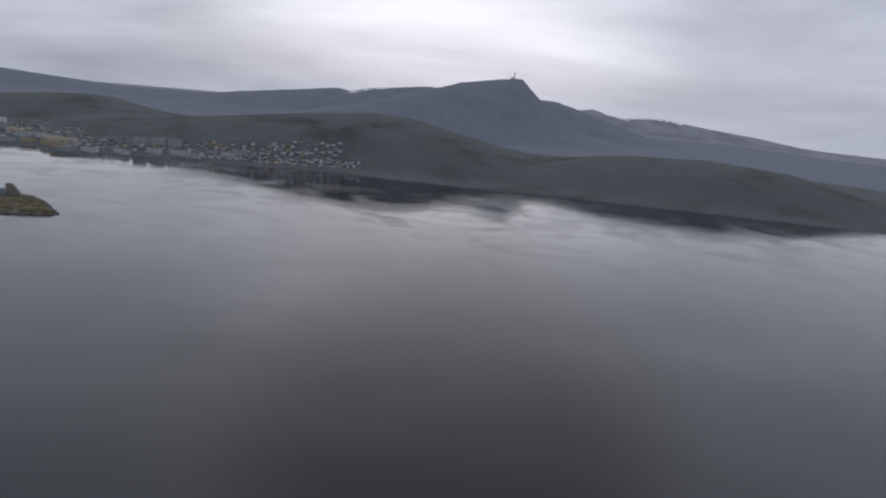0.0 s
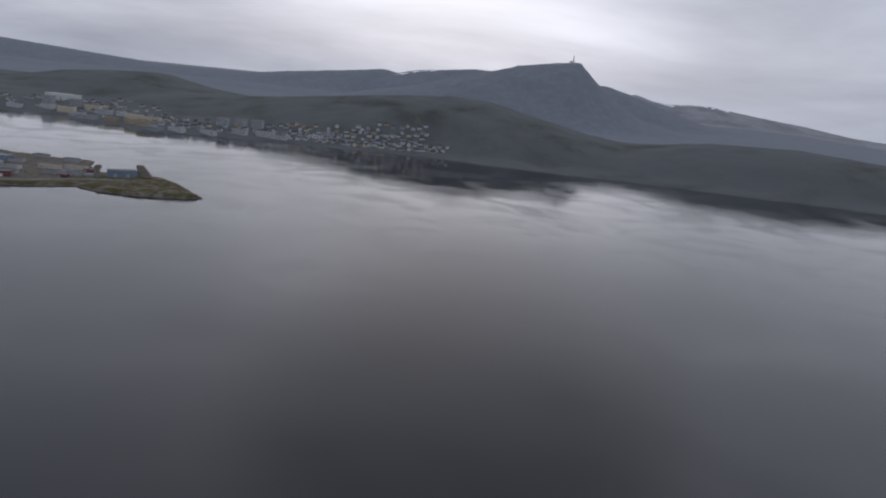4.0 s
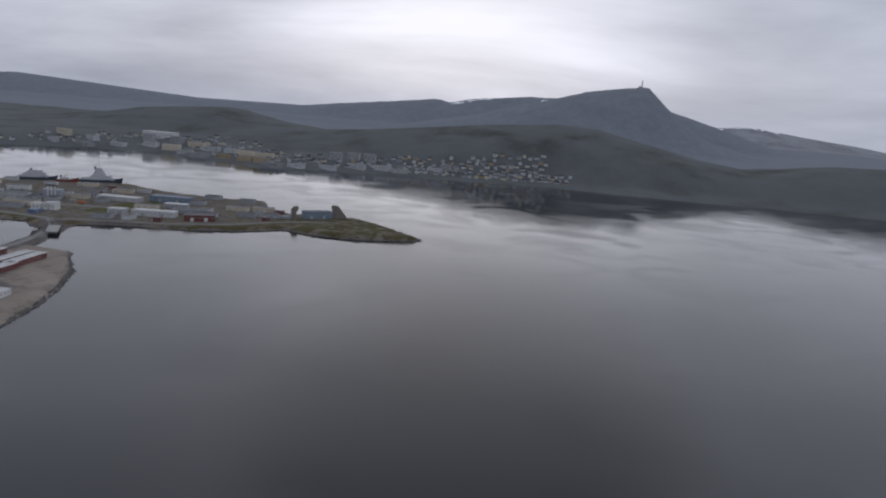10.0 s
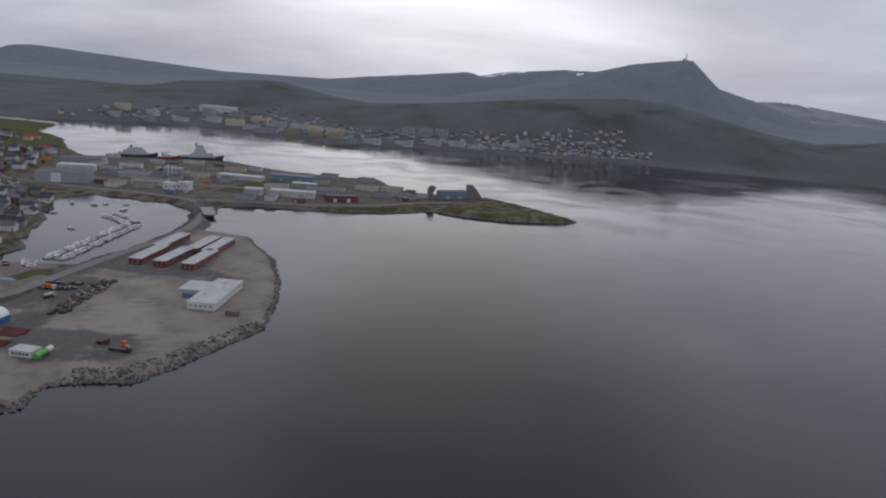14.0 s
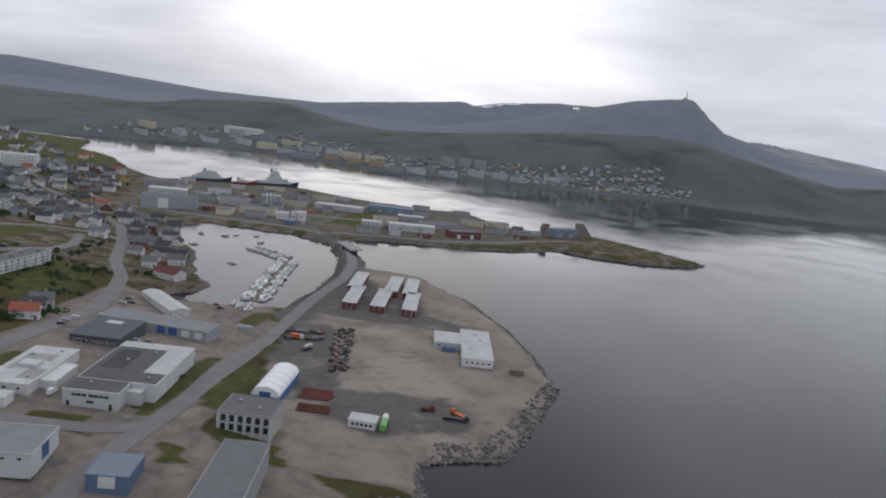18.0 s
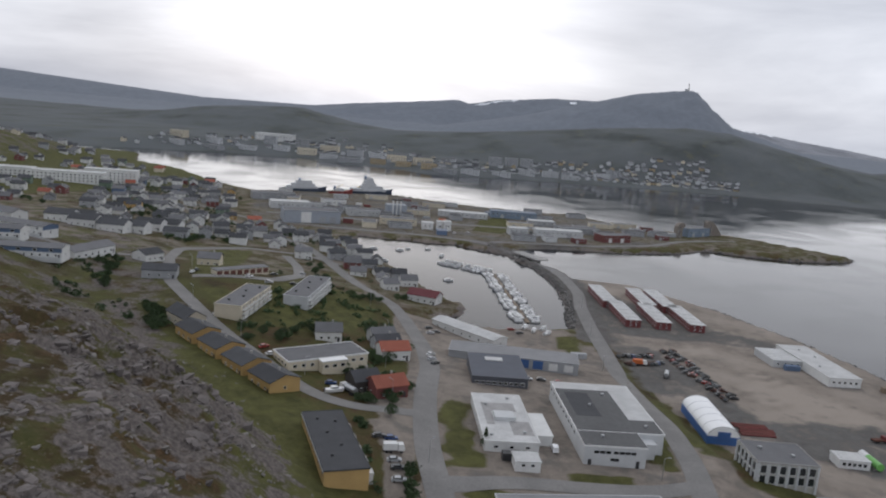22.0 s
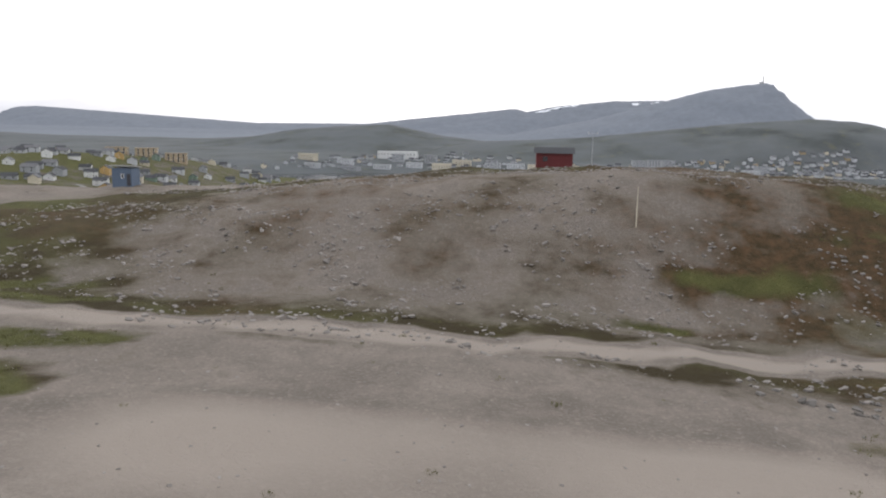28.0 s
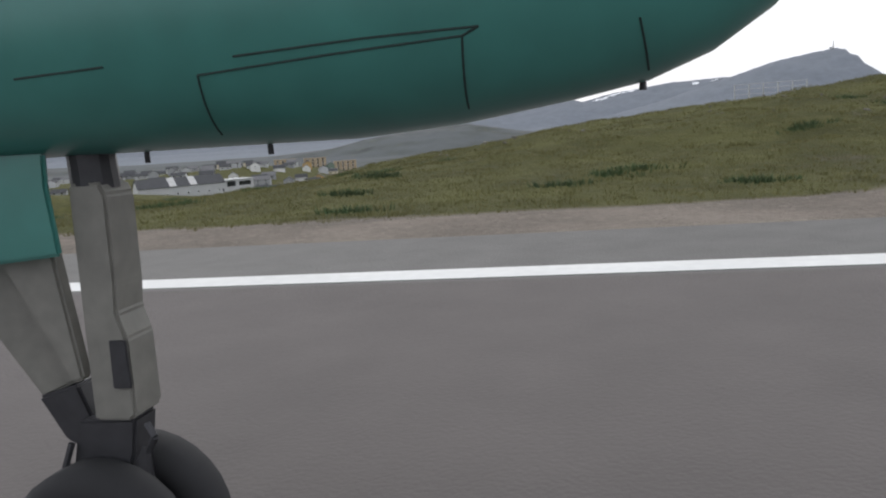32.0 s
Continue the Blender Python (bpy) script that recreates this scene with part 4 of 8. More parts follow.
# bridge over the channel between the marina and the sound
bridge = thing("road_bridge", -247, 524, 0, -53, "concrete road bridge with railings over the channel", "bridge")
bm = bmesh.new()
box(bm, -16, 16, -4.6, 4.6, 2.5, 3.1)
part("deck", bm, CONCRETE, bridge)
for px in (-8, 0, 8):
    bm = bmesh.new()
    box(bm, px - 0.5, px + 0.5, -3.6, 3.6, -3, 2.5)
    part("pier", bm, CONCRETE, bridge)
for sy in (-4.4, 4.4):
    bm = bmesh.new()
    for px in range(-15, 16, 3):
        box(bm, px - 0.06, px + 0.06, sy - 0.06, sy + 0.06, 3.1, 4.0)
    for z in (3.5, 3.95):
        box(bm, -16, 16, sy - 0.04, sy + 0.04, z, z + 0.08)
    part("railing", bm, STEEL, bridge)

# harbour quays
for nm, b in (("quay_ship", (-540, -402, 752, 764)), ("quay_west", (-330, -268, 782, 800)), ("quay_pier", (-212, -176, 700, 712))):
    q = thing(nm.split("_")[0], (b[0] + b[1]) / 2, (b[2] + b[3]) / 2, 0, 31 if nm == "quay_ship" else 5, "grey concrete harbour quay", "quay", "quays")
    bm = bmesh.new()
    hw, hd = (b[1] - b[0]) / 2, (b[3] - b[2]) / 2
    box(bm, -hw, hw, -hd, hd, -4, 2.3)
    part("deck", bm, CONCRETE, q)
    for k in range(int(hw * 2 / 6)):
        bm = bmesh.new()
        rod(bm, (-hw + 3 + k * 6, hd + 0.2, -2), (-hw + 3 + k * 6, hd + 0.2, 2.2), 0.25, n=6)
        part("fender_pile", bm, WOOD, q)

# ---- the working harbour and the lot ----
def on(x, y):
    return height(x, y)


# red two-storey barracks, each row of two staggered blocks
for row, (fx, fy, nx, ny) in enumerate([(-205, 431, -191.5, 357), (-186.5, 433, -174.8, 359.5), (-174, 433, -161.5, 362.5)]):
    turn = math.degrees(math.atan2(nx - fx, fy - ny))
    for k in range(2):
        off = (-1.3, 1.3)[k] * (-1 if row == 1 else 1)
        s = 0.26 + 0.48 * k
        cx, cy = fx + (nx - fx) * s + off * math.cos(radians(turn)), fy + (ny - fy) * s + off * math.sin(radians(turn))
        t = flat_block("barrack", cx, cy, 2.6, turn, 7.0, 37.5, 3.7, mat("maroon_boards", (0.16, 0.042, 0.042), 0.75, vary=0.2, rand=0.1), PALE_ROOF, "red two-storey barrack of modules with a pale flat roof", "barrack", 0.2, TRIM, "barracks on the lot")
        window_rows(t, 7.0, 37.5, "ew", 10, (0.9, 0.8), (1.1, 2.8))
        window_rows(t, 7.0, 37.5, "s", 2, (0.9, 0.8), (1.1, 2.8))
        for q in range(5):
            bm = bmesh.new()
            box(bm, -3.6, 3.6, -14.5 + q * 7.2, -14.3 + q * 7.2, 3.88, 3.94)
            part("roof_seam", bm, GREY_ROOF, t)

# white office block with a wing
t = flat_block("office_block", -119, 324, 2.6, 12, 13, 43, 3.6, WHITE, PALE_ROOF, "low white office block with a pale flat roof", "building", 0.2)
window_rows(t, 13, 43, "s", 5, (1.2, 0.9), (1.9,))
window_rows(t, 13, 43, "e", 12, (1.2, 0.9), (1.9,))
vents(t, [(-3, -8), (2, 5), (0, 14)], 3.78)
t = flat_block("office_wing", -132.5, 329, 2.6, 12, 13, 17, 3.0, PALE_GREY, PALE_ROOF, "pale modular cabin wing with ribbed flat roof", "building", 0.15)
window_rows(t, 13, 17, "s", 4, (1.1, 0.9), (1.6,))
for q in range(7):
    bm = bmesh.new()
    box(bm, -6.4, 6.4, -7.6 + q * 2.4, -7.4 + q * 2.4, 3.18, 3.3)
    part("roof_rib", bm, WHITE, t)

# tent hall
hall = thing("tent_hall", -176.8, 239.6, 3.7, 8, "white arched tent hall on a blue base", "tent")
arch = [(4.9 * math.cos(a), 1.5 + 3.3 * math.sin(a)) for a in [math.pi * i / 12 for i in range(13)]]
bm = bmesh.new()
prism(bm, [(4.9, 1.0)] + arch + [(-4.9, 1.0)], -13.2, 13.2, "y")
part("canvas", bm, mat("white_canvas", (0.86, 0.86, 0.85), 0.6, vary=0.06, scale=0.6), hall, smooth=False)
bm = bmesh.new()
box(bm, -5.0, 5.0, -13.3, 13.3, -1.5, 1.6)
part("base", bm, mat("blue_tarpaulin", (0.05, 0.13, 0.33), 0.5, vary=0.15), hall, "blue tarpaulin wall")
bm = bmesh.new()
for q in range(6):
    yy = -13.2 + q * 5.28
    prism(bm, [(x * 1.01, 0.03 + z) for x, z in arch] + [(x * 0.985, z - 0.08) for x, z in arch[::-1]], yy - 0.09, yy + 0.09, "y")
part("rib", bm, STEEL, hall)
bm = bmesh.new()
box(bm, -1.9, 1.9, -13.4, -13.25, 0, 3.1)
part("gate", bm, mat("blue_gate", (0.05, 0.12, 0.30), 0.5, vary=0.2), hall)

# old concrete factory with tall windows between piers
t = flat_block("factory", -167.4, 200.3, 7.0, 9, 16.0, 13.5, 5.9, mat("old_concrete", (0.42, 0.41, 0.37), 0.9, vary=0.25), GREY_ROOF, "old concrete factory with tall windows between piers", "factory", 0.3, CONCRETE)
for s, run in (("s", 16.0), ("w", 13.5)):
    turn, r, off = faces_of(16.0, 13.5)[s]
    n = 6 if s == "s" else 5
    for i in range(n + 1):
        bm = bmesh.new()
        u = (i / n - 0.5) * (r - 0.6)
        box(bm, u - 0.28, u + 0.28, -off - 0.3, -off + 0.02, -2.0, 5.75)
        part("pier", bm, PALE_GREY, t).matrix_basis = pose(0, 0, 0, 0, 0, turn)
window_rows(t, 16.0, 13.5, "sw", {"s": 6, "w": 5}, (1.7, 2.3), (1.5, 4.2), margin=0.4)
vents(t, [(-4, 2), (3, -2)], 6.1, 0.9)
t = flat_block("grey_hall", -154.5, 162.8, 6.4, 13, 12, 34, 5.6, GREY, GREY_ROOF, "grey industrial hall with a felt roof", "hall", 0.25)
window_rows(t, 12, 34, "sw", {"s": 4, "w": 7}, (1.2, 0.8), (3.9,))
gates(t, 12, 34, "s", (-3, 3), (3.2, 3.4), STEEL)

# the large two-tone hall: a wide rear part and a narrower front bay
t = flat_block("storage_hall", -212.6, 212.3, 9.6, 12, 23.5, 36.5, 5.2, PALE_GREY, mat("hall_roof_felt", (0.105, 0.105, 0.105), 0.9, vary=0.25, scale=0.3), "large pale hall with grey and white roof fields", "hall", 0.2, TRIM)
bm = bmesh.new()
box(bm, -11.75, 4.2, -27.4, -18.25, -2.5, 5.2)
part("front_bay", bm, PALE_GREY, t)
bm = bmesh.new()
box(bm, -11.9, 4.35, -27.55, -18.47, 5.2, 5.38)
part("bay_roof", bm, mat("hall_roof_felt", (0.105, 0.105, 0.105)), t)
for b in ((-11.95, 4.4, -27.6, -27.55), (-11.95, -11.9, -27.55, -18.5), (4.35, 4.4, -27.55, -18.5)):
    bm = bmesh.new()
    box(bm, *b, 5.0, 5.42)
    part("eaves_board", bm, TRIM, t)
for b in ((-11.7, 11.7, 12.6, 18.2), (4.6, 11.7, -9.5, 12.5)):
    bm = bmesh.new()
    box(bm, *b, 5.385, 5.45)
    part("white_roof_field", bm, PALE_ROOF, t, "white sheet roof field")
bm = bmesh.new()
box(bm, -9.5, -2.5, -8, 10, 5.385, 5.42)
part("patched_roof_field", bm, DARK_ROOF, t, "darker patched roof felt")
for i in range(7):
    window_part(t, 1.3, 0.75, pose(-8.6 + i * 1.5 + (0.5 if i > 2 else 0), -27.4, 3.6), DARK_METAL)
window_part(t, 2.2, 0.8, pose(-3.8, -27.4, 1.7), DARK_METAL)
for u in (-10.2, 2.2):
    bm = bmesh.new()
    box(bm, u - 0.45, u + 0.45, -27.48, -27.4, -0.3, 1.6)
    part("door", bm, DARK_METAL, t)
for v in (-11, -4, 4):
    bm = bmesh.new()
    box(bm, 11.75, 11.85, v - 1.6, v + 1.6, -0.2, 3.0)
    part("gate", bm, WHITE, t)
window_rows(t, 23.5, 36.5, "w", 10, (1.2, 0.7), (3.7,), DARK_METAL)
vents(t, [(-6, -22), (-4, 0), (2, 9), (8, -14)], 5.4, 0.8)
bm = bmesh.new()
box(bm, 4.2, 8.6, -21.5, -18.25, -2.5, 3.6)
box(bm, 4.1, 8.8, -21.7, -18.2, 3.6, 3.8)
part("annex", bm, PALE_GREY, t)

# white workshop with annexes
t = flat_block("workshop", -240.2, 197.3, 9.9, 13, 14.0, 33, 3.7, WHITE, PALE_ROOF, "white flat-roofed workshop with stained roof and annexes", "workshop", 0.25)
window_rows(t, 14.0, 33, "w", 9, (1.2, 0.8), (2.3,))
window_rows(t, 14.0, 33, "s", 3, (1.2, 0.8), (2.3,))
bm = bmesh.new()
box(bm, -2.8, 2.8, -3.6, 1.2, 3.85, 5.0, bevel=0.06)
part("roof_cabin", bm, PALE_GREY, t)
for b in ((-5.2, 4.2, 3.4, 9.5), (-5.2, -3.0, -6.0, 3.4), (1.0, 6.5, -12.5, -3.5)):
    bm = bmesh.new()
    box(bm, *b, 3.885, 3.9)
    part("felt_patch", bm, mat("stained_sheet", (0.34, 0.33, 0.32), 0.8, vary=0.35, scale=1.2), t, "dark stained felt patch")
bm = bmesh.new()
box(bm, 7.0, 11.8, -10, 5, -1.5, 2.9)
box(bm, 7.0, 12.0, -10.2, 5.2, 2.9, 3.1)
part("annex", bm, WHITE, t)
vents(t, [(-5, -13), (-4, 8), (3, 13), (4, -11)], 3.88, 0.8)
t = flat_block("white_container_office", -232.6, 174.6, 10.6, 14, 6.2, 5.4, 2.6, WHITE, PALE_ROOF, "small white container office", "cabin", 0.1)
window_rows(t, 6.2, 5.4, "s", 2, (1.0, 0.8), (1.7,))
# dark glazed hall behind it
t = flat_block("dark_hall", -246.0, 243.5, 8.8, 11, 18, 24, 3.9, mat("dark_cladding", (0.08, 0.085, 0.10), 0.6, vary=0.2), mat("slate_roof_sheet", (0.075, 0.083, 0.105), 0.7, vary=0.2, scale=0.6), "dark workshop hall with slate-blue roof", "hall", 0.2)
window_rows(t, 18, 24, "s", 9, (1.3, 1.1), (2.0,))
bm = bmesh.new()
box(bm, -3.5, 2.5, 4, 7.5, 4.0, 4.4, bevel=0.05)
part("skylight", bm, PALE_ROOF, t)
# long grey store with blue gates
t = flat_block("long_store", -241.8, 270.5, 6.4, 2.5, 47, 12.5, 3.4, GREY, mat("long_roof_felt", (0.24, 0.24, 0.245), 0.85, vary=0.2, scale=0.5), "long grey store with blue gates", "store", 0.2)
gates(t, 47, 12.5, "s", (4, 9), (3.6, 3.0), mat("blue_gate", (0.05, 0.12, 0.30)))
gates(t, 47, 12.5, "s", (-4, 14.5, 20), (3.2, 2.6), WHITE)
window_rows(t, 47, 12.5, "n", 12, (1.2, 0.8), (2.4,))
# pale boat shed by the marina
t = gable_house("boat_shed", 36, 8.5, 3.2, 1.0, WHITE, PALE_ROOF, "long white boat shed with a low pale roof", "shed", chimney=False, nwin=7)
t.matrix_basis = pose(-263, 309, on(-263, 309), 0, 0, -37)
t = gable_house("boat_house", 15, 9, 3.6, 2.4, WHITE, mat("maroon_roof", (0.14, 0.035, 0.04), 0.8, vary=0.2), "white boathouse with a dark red roof by the marina", "house", floors=1, nwin=4)
t.matrix_basis = pose(-291, 358, on(-291, 358), 0, 0, -12)
# halls at the south side of the yard
t = flat_block("blue_band_hall", -218.1, 148.8, 10.0, 16.5, 37, 16, 4.2, PALE_GREY, mat("long_roof_felt", (0.24, 0.24, 0.245)), "long pale hall with a felt roof by the crossing", "hall", 0.3)
window_rows(t, 37, 16, "sn", 9, (1.4, 0.8), (2.9,))
gates(t, 37, 16, "e", (0,), (4, 4), mat("blue_gate", (0.05, 0.12, 0.30)))
t = flat_block("white_depot", -176, 128, 5.5, 14, 15, 18, 5.0, WHITE, PALE_ROOF, "white depot with a grey roof near the water", "depot", 0.25)
window_rows(t, 15, 18, "s", 5, (1.4, 0.8), (3.9,))
gates(t, 15, 18, "s", (-3.5, 3.5), (3.4, 3.4), STEEL)
t = flat_block("yard_shed", -181, 154.5, 8.6, 15, 10, 12, 3.2, BLUE, BLUE_ROOF, "blue sheet-metal shed in the yard", "shed", 0.2)
gates(t, 10, 12, "s", (0,), (4, 3), WHITE)

# ---- foot of the hill ----
t = flat_block("yellow_terrace", -276.2, 156.9, 14.6, 27.5, 9.6, 31.4, 4.3, YELLOW, DARK_ROOF, "ochre two-storey terrace with a dark flat roof", "terrace", 0.25, DARK_ROOF)
bm = bmesh.new()
box(bm, -5.12, -5.0, -15.7, 15.7, 3.95, 4.2)
part("gutter", bm, PALE_GREY, t, "pale grey gutter")
window_rows(t, 9.6, 31.4, "w", 11, (0.8, 1.1), (3.0,), DARK_METAL)
window_rows(t, 9.6, 31.4, "e", 10, (0.9, 1.0), (1.3, 3.1))
vents(t, [(-2, -9), (1, -4), (-1, 3), (2, 9), (-2, 11)], 4.48, 0.6, DARK_METAL)
for i in range(5):
    bm = bmesh.new()
    box(bm, 4.8, 6.3, -13.5 + i * 6, -11 + i * 6, -1.0, 1.9)
    box(bm, 4.8, 6.4, -13.6 + i * 6, -10.9 + i * 6, 1.9, 2.05)
    part("porch", bm, WHITE, t)
for i in range(4):
    px, py = -338.5 + i * 11.5, 215.5 - i * 8.0
    t = gable_house("yellow_row_house", 11.5, 9.5, 3.4, 1.6, YELLOW, DARK_ROOF, "ochre row house with a dark roof on the slope", "house", nwin=3, group="ochre row houses")
    t.matrix_basis = pose(px, py, on(px, py) - 0.4 * i * 0.2, 0, 0, -37)
for k, (px, py, ln) in enumerate([(-341, 256, 33), (-328.5, 291.5, 38)]):
    t = flat_block("apartment_block", px, py, on(px, py + 6) - 0.2, 4, 9.5, ln, 4.7, CREAM if k == 0 else PALE_GREY, GREY_ROOF, "three-storey apartment block with balconies and a felt roof" if k == 0 else "pale grey apartment block with balconies and a felt roof", "apartments", 0.3)
    window_rows(t, 9.5, ln, "w", 9, (1.0, 0.8), (0.9, 2.4, 3.9))
    window_rows(t, 9.5, ln, "e", 9, (1.3, 0.9), (0.9, 2.4, 3.9))
    for fl in range(3):
        for i in range(6):
            bm = bmesh.new()
            y0 = -ln / 2 + 1.0 + i * (ln - 2) / 6
            box(bm, 4.75, 5.9, y0, y0 + ln / 6 * 0.75, 0.1 + fl * 1.5, 0.22 + fl * 1.5)
            box(bm, 5.82, 5.9, y0, y0 + ln / 6 * 0.75, 0.22 + fl * 1.5, 0.85 + fl * 1.5)
            part("balcony", bm, WHITE, t)
    vents(t, [(-2, -ln * 0.3), (1, -ln * 0.1), (-1, ln * 0.15), (2, ln * 0.35)], 4.9, 0.8, DARK_METAL)
t = flat_block("nursery", -299.5, 219.6, 14.4, 42, 26.5, 12.3, 3.1, CREAM, GREY_ROOF, "low cream nursery with white eaves and a grey roof", "building", 0.35, TRIM)
window_rows(t, 26.5, 12.3, "s", 9, (1.3, 1.0), (1.6,))
window_rows(t, 26.5, 12.3, "w", 4, (1.3, 1.0), (1.6,))
bm = bmesh.new()
box(bm, -3.5, 4.5, -9.2, -6.35, -2.0, 3.0)
wing = part("wing", bm, CREAM, t)
bm = bmesh.new()
box(bm, -3.8, 4.8, -9.5, -6.36, 3.0, 3.32)
part("wing_fascia", bm, TRIM, wing)
for u in (-2.2, 0.5, 3.2):
    window_part(t, 1.5, 1.0, pose(u, -9.2, 1.6))

for px, py, turn, w, wallm, roofm, lab in [
        (-274.5, 203.5, 40, 10, RED, RED_ROOF, "dark red wooden house with an orange tiled roof"),
        (-282, 205, 40, 8, mat("dark_stain", (0.05, 0.045, 0.04), 0.8), DARK_ROOF, "dark stained side building of the red house"),
        (-281.5, 243, 30, 10, WHITE, RED_ROOF, "white house with an orange tiled roof"),
        (-306, 248, 20, 9, WHITE, GREY_ROOF, "white villa with a grey roof on the slope"),
        (-290, 262, 35, 9, PALE_GREY, GREY_ROOF, "pale grey villa with a felt roof"),
        (-286, 252, 35, 9, GREY, DARK_ROOF, "grey house with a dark pitched roof"),
        (-348, 226, -37, 13, CREAM, DARK_ROOF, "cream house with a dark roof under the hill"),
        (-386, 322, 12, 10, CREAM, GREY_ROOF, "cream house with a grey gable roof"),
        (-312, 372, 30, 8, WHITE, GREY_ROOF, "small white house above the marina"),
        (-306, 390, 25, 9, WHITE, GREY_ROOF, "white boathouse above the shore")]:
    t = gable_house("house", w, 7.5, 3.6, 2.2, wallm, roofm, lab, "house", floors=1, nwin=3)
    t.matrix_basis = pose(px, py, on(px, py), 0, 0, turn)
t = thing("garage_row", -362, 300.5, on(-362, 300.5), 50, "long low garage row with red-brown doors", "garage")
bm = bmesh.new()
box(bm, -12, 12, -2.6, 2.6, -1, 2.3)
part("wall", bm, CREAM, t)
bm = bmesh.new()
box(bm, -12.3, 12.3, -2.9, 2.9, 2.3, 2.5)
part("roof", bm, GREY_ROOF, t)
gates(t, 24, 5.2, "s", [-10.5 + 3 * i for i in range(8)], (2.2, 1.9), mat("brown_gate", (0.15, 0.06, 0.045), 0.7))

# white terraces with dark roofs at the hill's edge, each of two staggered halves
for px, py in ((-497, 374), (-481, 371), (-465, 372), (-462, 404)):
    for dx, dy in ((0, 0), (5.5, 10.5)):
        t = gable_house("white_terrace", 15, 10.5, 4.0, 2.4, WHITE, DARK_ROOF, "white terrace house with a dark pitched roof", "terrace", floors=1, nwin=4, group="white terraces", chimney=False, rear=False)
        t.matrix_basis = pose(px + dx, py + dy, on(px + dx, py + dy) + 0.3, 0, 0, 6)


def lined_terrace(px, py, turn, ln, label, blue_end):
    """A two-storey white row with a blue upper wall and a walkway along its front."""
    t = gable_house("edge_terrace", ln, 9, 4.2, 1.2, WHITE, GREY_ROOF, label, "terrace", nwin=int(ln / 3), chimney=False, rear=False)
    t.matrix_basis = pose(px, py, on(px, py) + 0.2, 0, 0, turn)
    bm = bmesh.new()
    if blue_end:
        prism(bm, [(-4.5, 2.6), (4.5, 2.6), (4.5, 4.15), (0, 5.3), (-4.5, 4.15)], ln / 2, ln / 2 + 0.08, "x")
    else:
        box(bm, -ln / 2, ln / 2, -4.56, -4.5, 2.5, 4.1)
    part("blue_panel", bm, BLUE, t, "blue board panel")
    bm = bmesh.new()
    box(bm, -ln / 2, ln / 2, -6.2, -4.5, -1.2, 0.2)
    box(bm, -ln / 2, ln / 2, -6.2, -6.1, 0.2, 1.0)
    part("walkway", bm, PALE_GREY, t)
    for k in range(int(ln / 6)):
        window_part(t, 1.6, 1.0, pose(-ln / 2 + 3 + k * 6, -4.56, 3.3))
    return t


lined_terrace(-479, 314, -9, 42, "long white terrace with a blue gable and grey roof", True)
lined_terrace(-433, 265, 16, 25, "white terrace with a blue upper wall on the hill's edge", False)
lined_terrace(-465, 284, 16, 24, "white and blue terrace beside the hill road", False)
for px, py, ln, turn, m, rm, lab in [(-429, 294, 24, 82, WHITE, GREY_ROOF, "white house with a long grey roof on the hill's edge"), (-443, 398, 13, 15, GREY, DARK_ROOF, "grey house with a dark roof beside the turning loop"),
                                     (-411, 312, 10, 70, WHITE, DARK_ROOF, "white house with a dark roof beside the lane"), (-386, 278, 13, 20, GREY, DARK_ROOF, "dark-roofed grey house beside the lawn"),
                                     (-520, 352, 40, -18, WHITE, GREY_ROOF, "long white low terrace along the hill road"), (-565, 380, 36, -12, RED, RED_ROOF, "long low terrace with a rusty red roof"),
                                     (-600, 350, 40, -15, WHITE, GREY_ROOF, "white terrace along the plateau edge")]:
    t = gable_house("edge_house", ln, 9, 3.4, 1.8, m, rm, lab, "house", nwin=max(3, int(ln / 4)), chimney=False, rear=False)
    t.matrix_basis = pose(px, py, on(px, py) + 0.1, 0, 0, turn)
# hospital
for px, py, w, d, h in ((-655, 604, 62, 14, 9), (-640, 648, 46, 13, 12), (-700, 590, 40, 14, 7)):
    t = flat_block("hospital_wing", px, py, on(px, py), 20, w, d, h, WHITE, PALE_ROOF, "large white hospital wing with rows of windows", "hospital", 0.4, None, "hospital wings")
    window_rows(t, w, d, "s", int(w / 3.4), (1.4, 1.2), [1.6 + 2.5 * i for i in range(int(h / 2.6))])
    window_rows(t, w, d, "e", 4, (1.2, 1.2), [1.6 + 2.5 * i for i in range(int(h / 2.6))])
# yellow flats on the far hill and the hall in front of them
for i in range(3):
    px, py = -922 + i * 28, 720 + i * 8
    t = flat_block("yellow_flats", px, py, on(px, py) - 1, 24, 21, 14, 10.0, mat("pale_ochre", (0.42, 0.33, 0.22), 0.75, vary=0.15), GREY_ROOF, "ochre block of flats with dark window bands", "apartments", 0.3, None, "ochre flats")
    window_rows(t, 21, 14, "s", 4, (2.0, 2.2), (2.2, 5.2, 8.2))
    window_rows(t, 21, 14, "e", 3, (2.0, 2.2), (2.2, 5.2, 8.2))
t = gable_house("sports_hall", 42, 20, 4.8, 4.2, PALE_GREY, DARK_ROOF, "pale hall with a dark roof and two skylight bands", "hall", chimney=False, nwin=8)
t.matrix_basis = pose(-833, 366, on(-833, 366) + 0.4, 0, 0, 40)
bm = bmesh.new()
box(bm, 21, 36, -9, 8, -3, 5.4)
box(bm, 20.9, 36.4, -9.4, 8.4, 5.4, 5.8)
part("annex", bm, PALE_GREY, t)
window_part(t, 4.5, 2.6, pose(24.5, -9, 3.6), DARK_METAL)
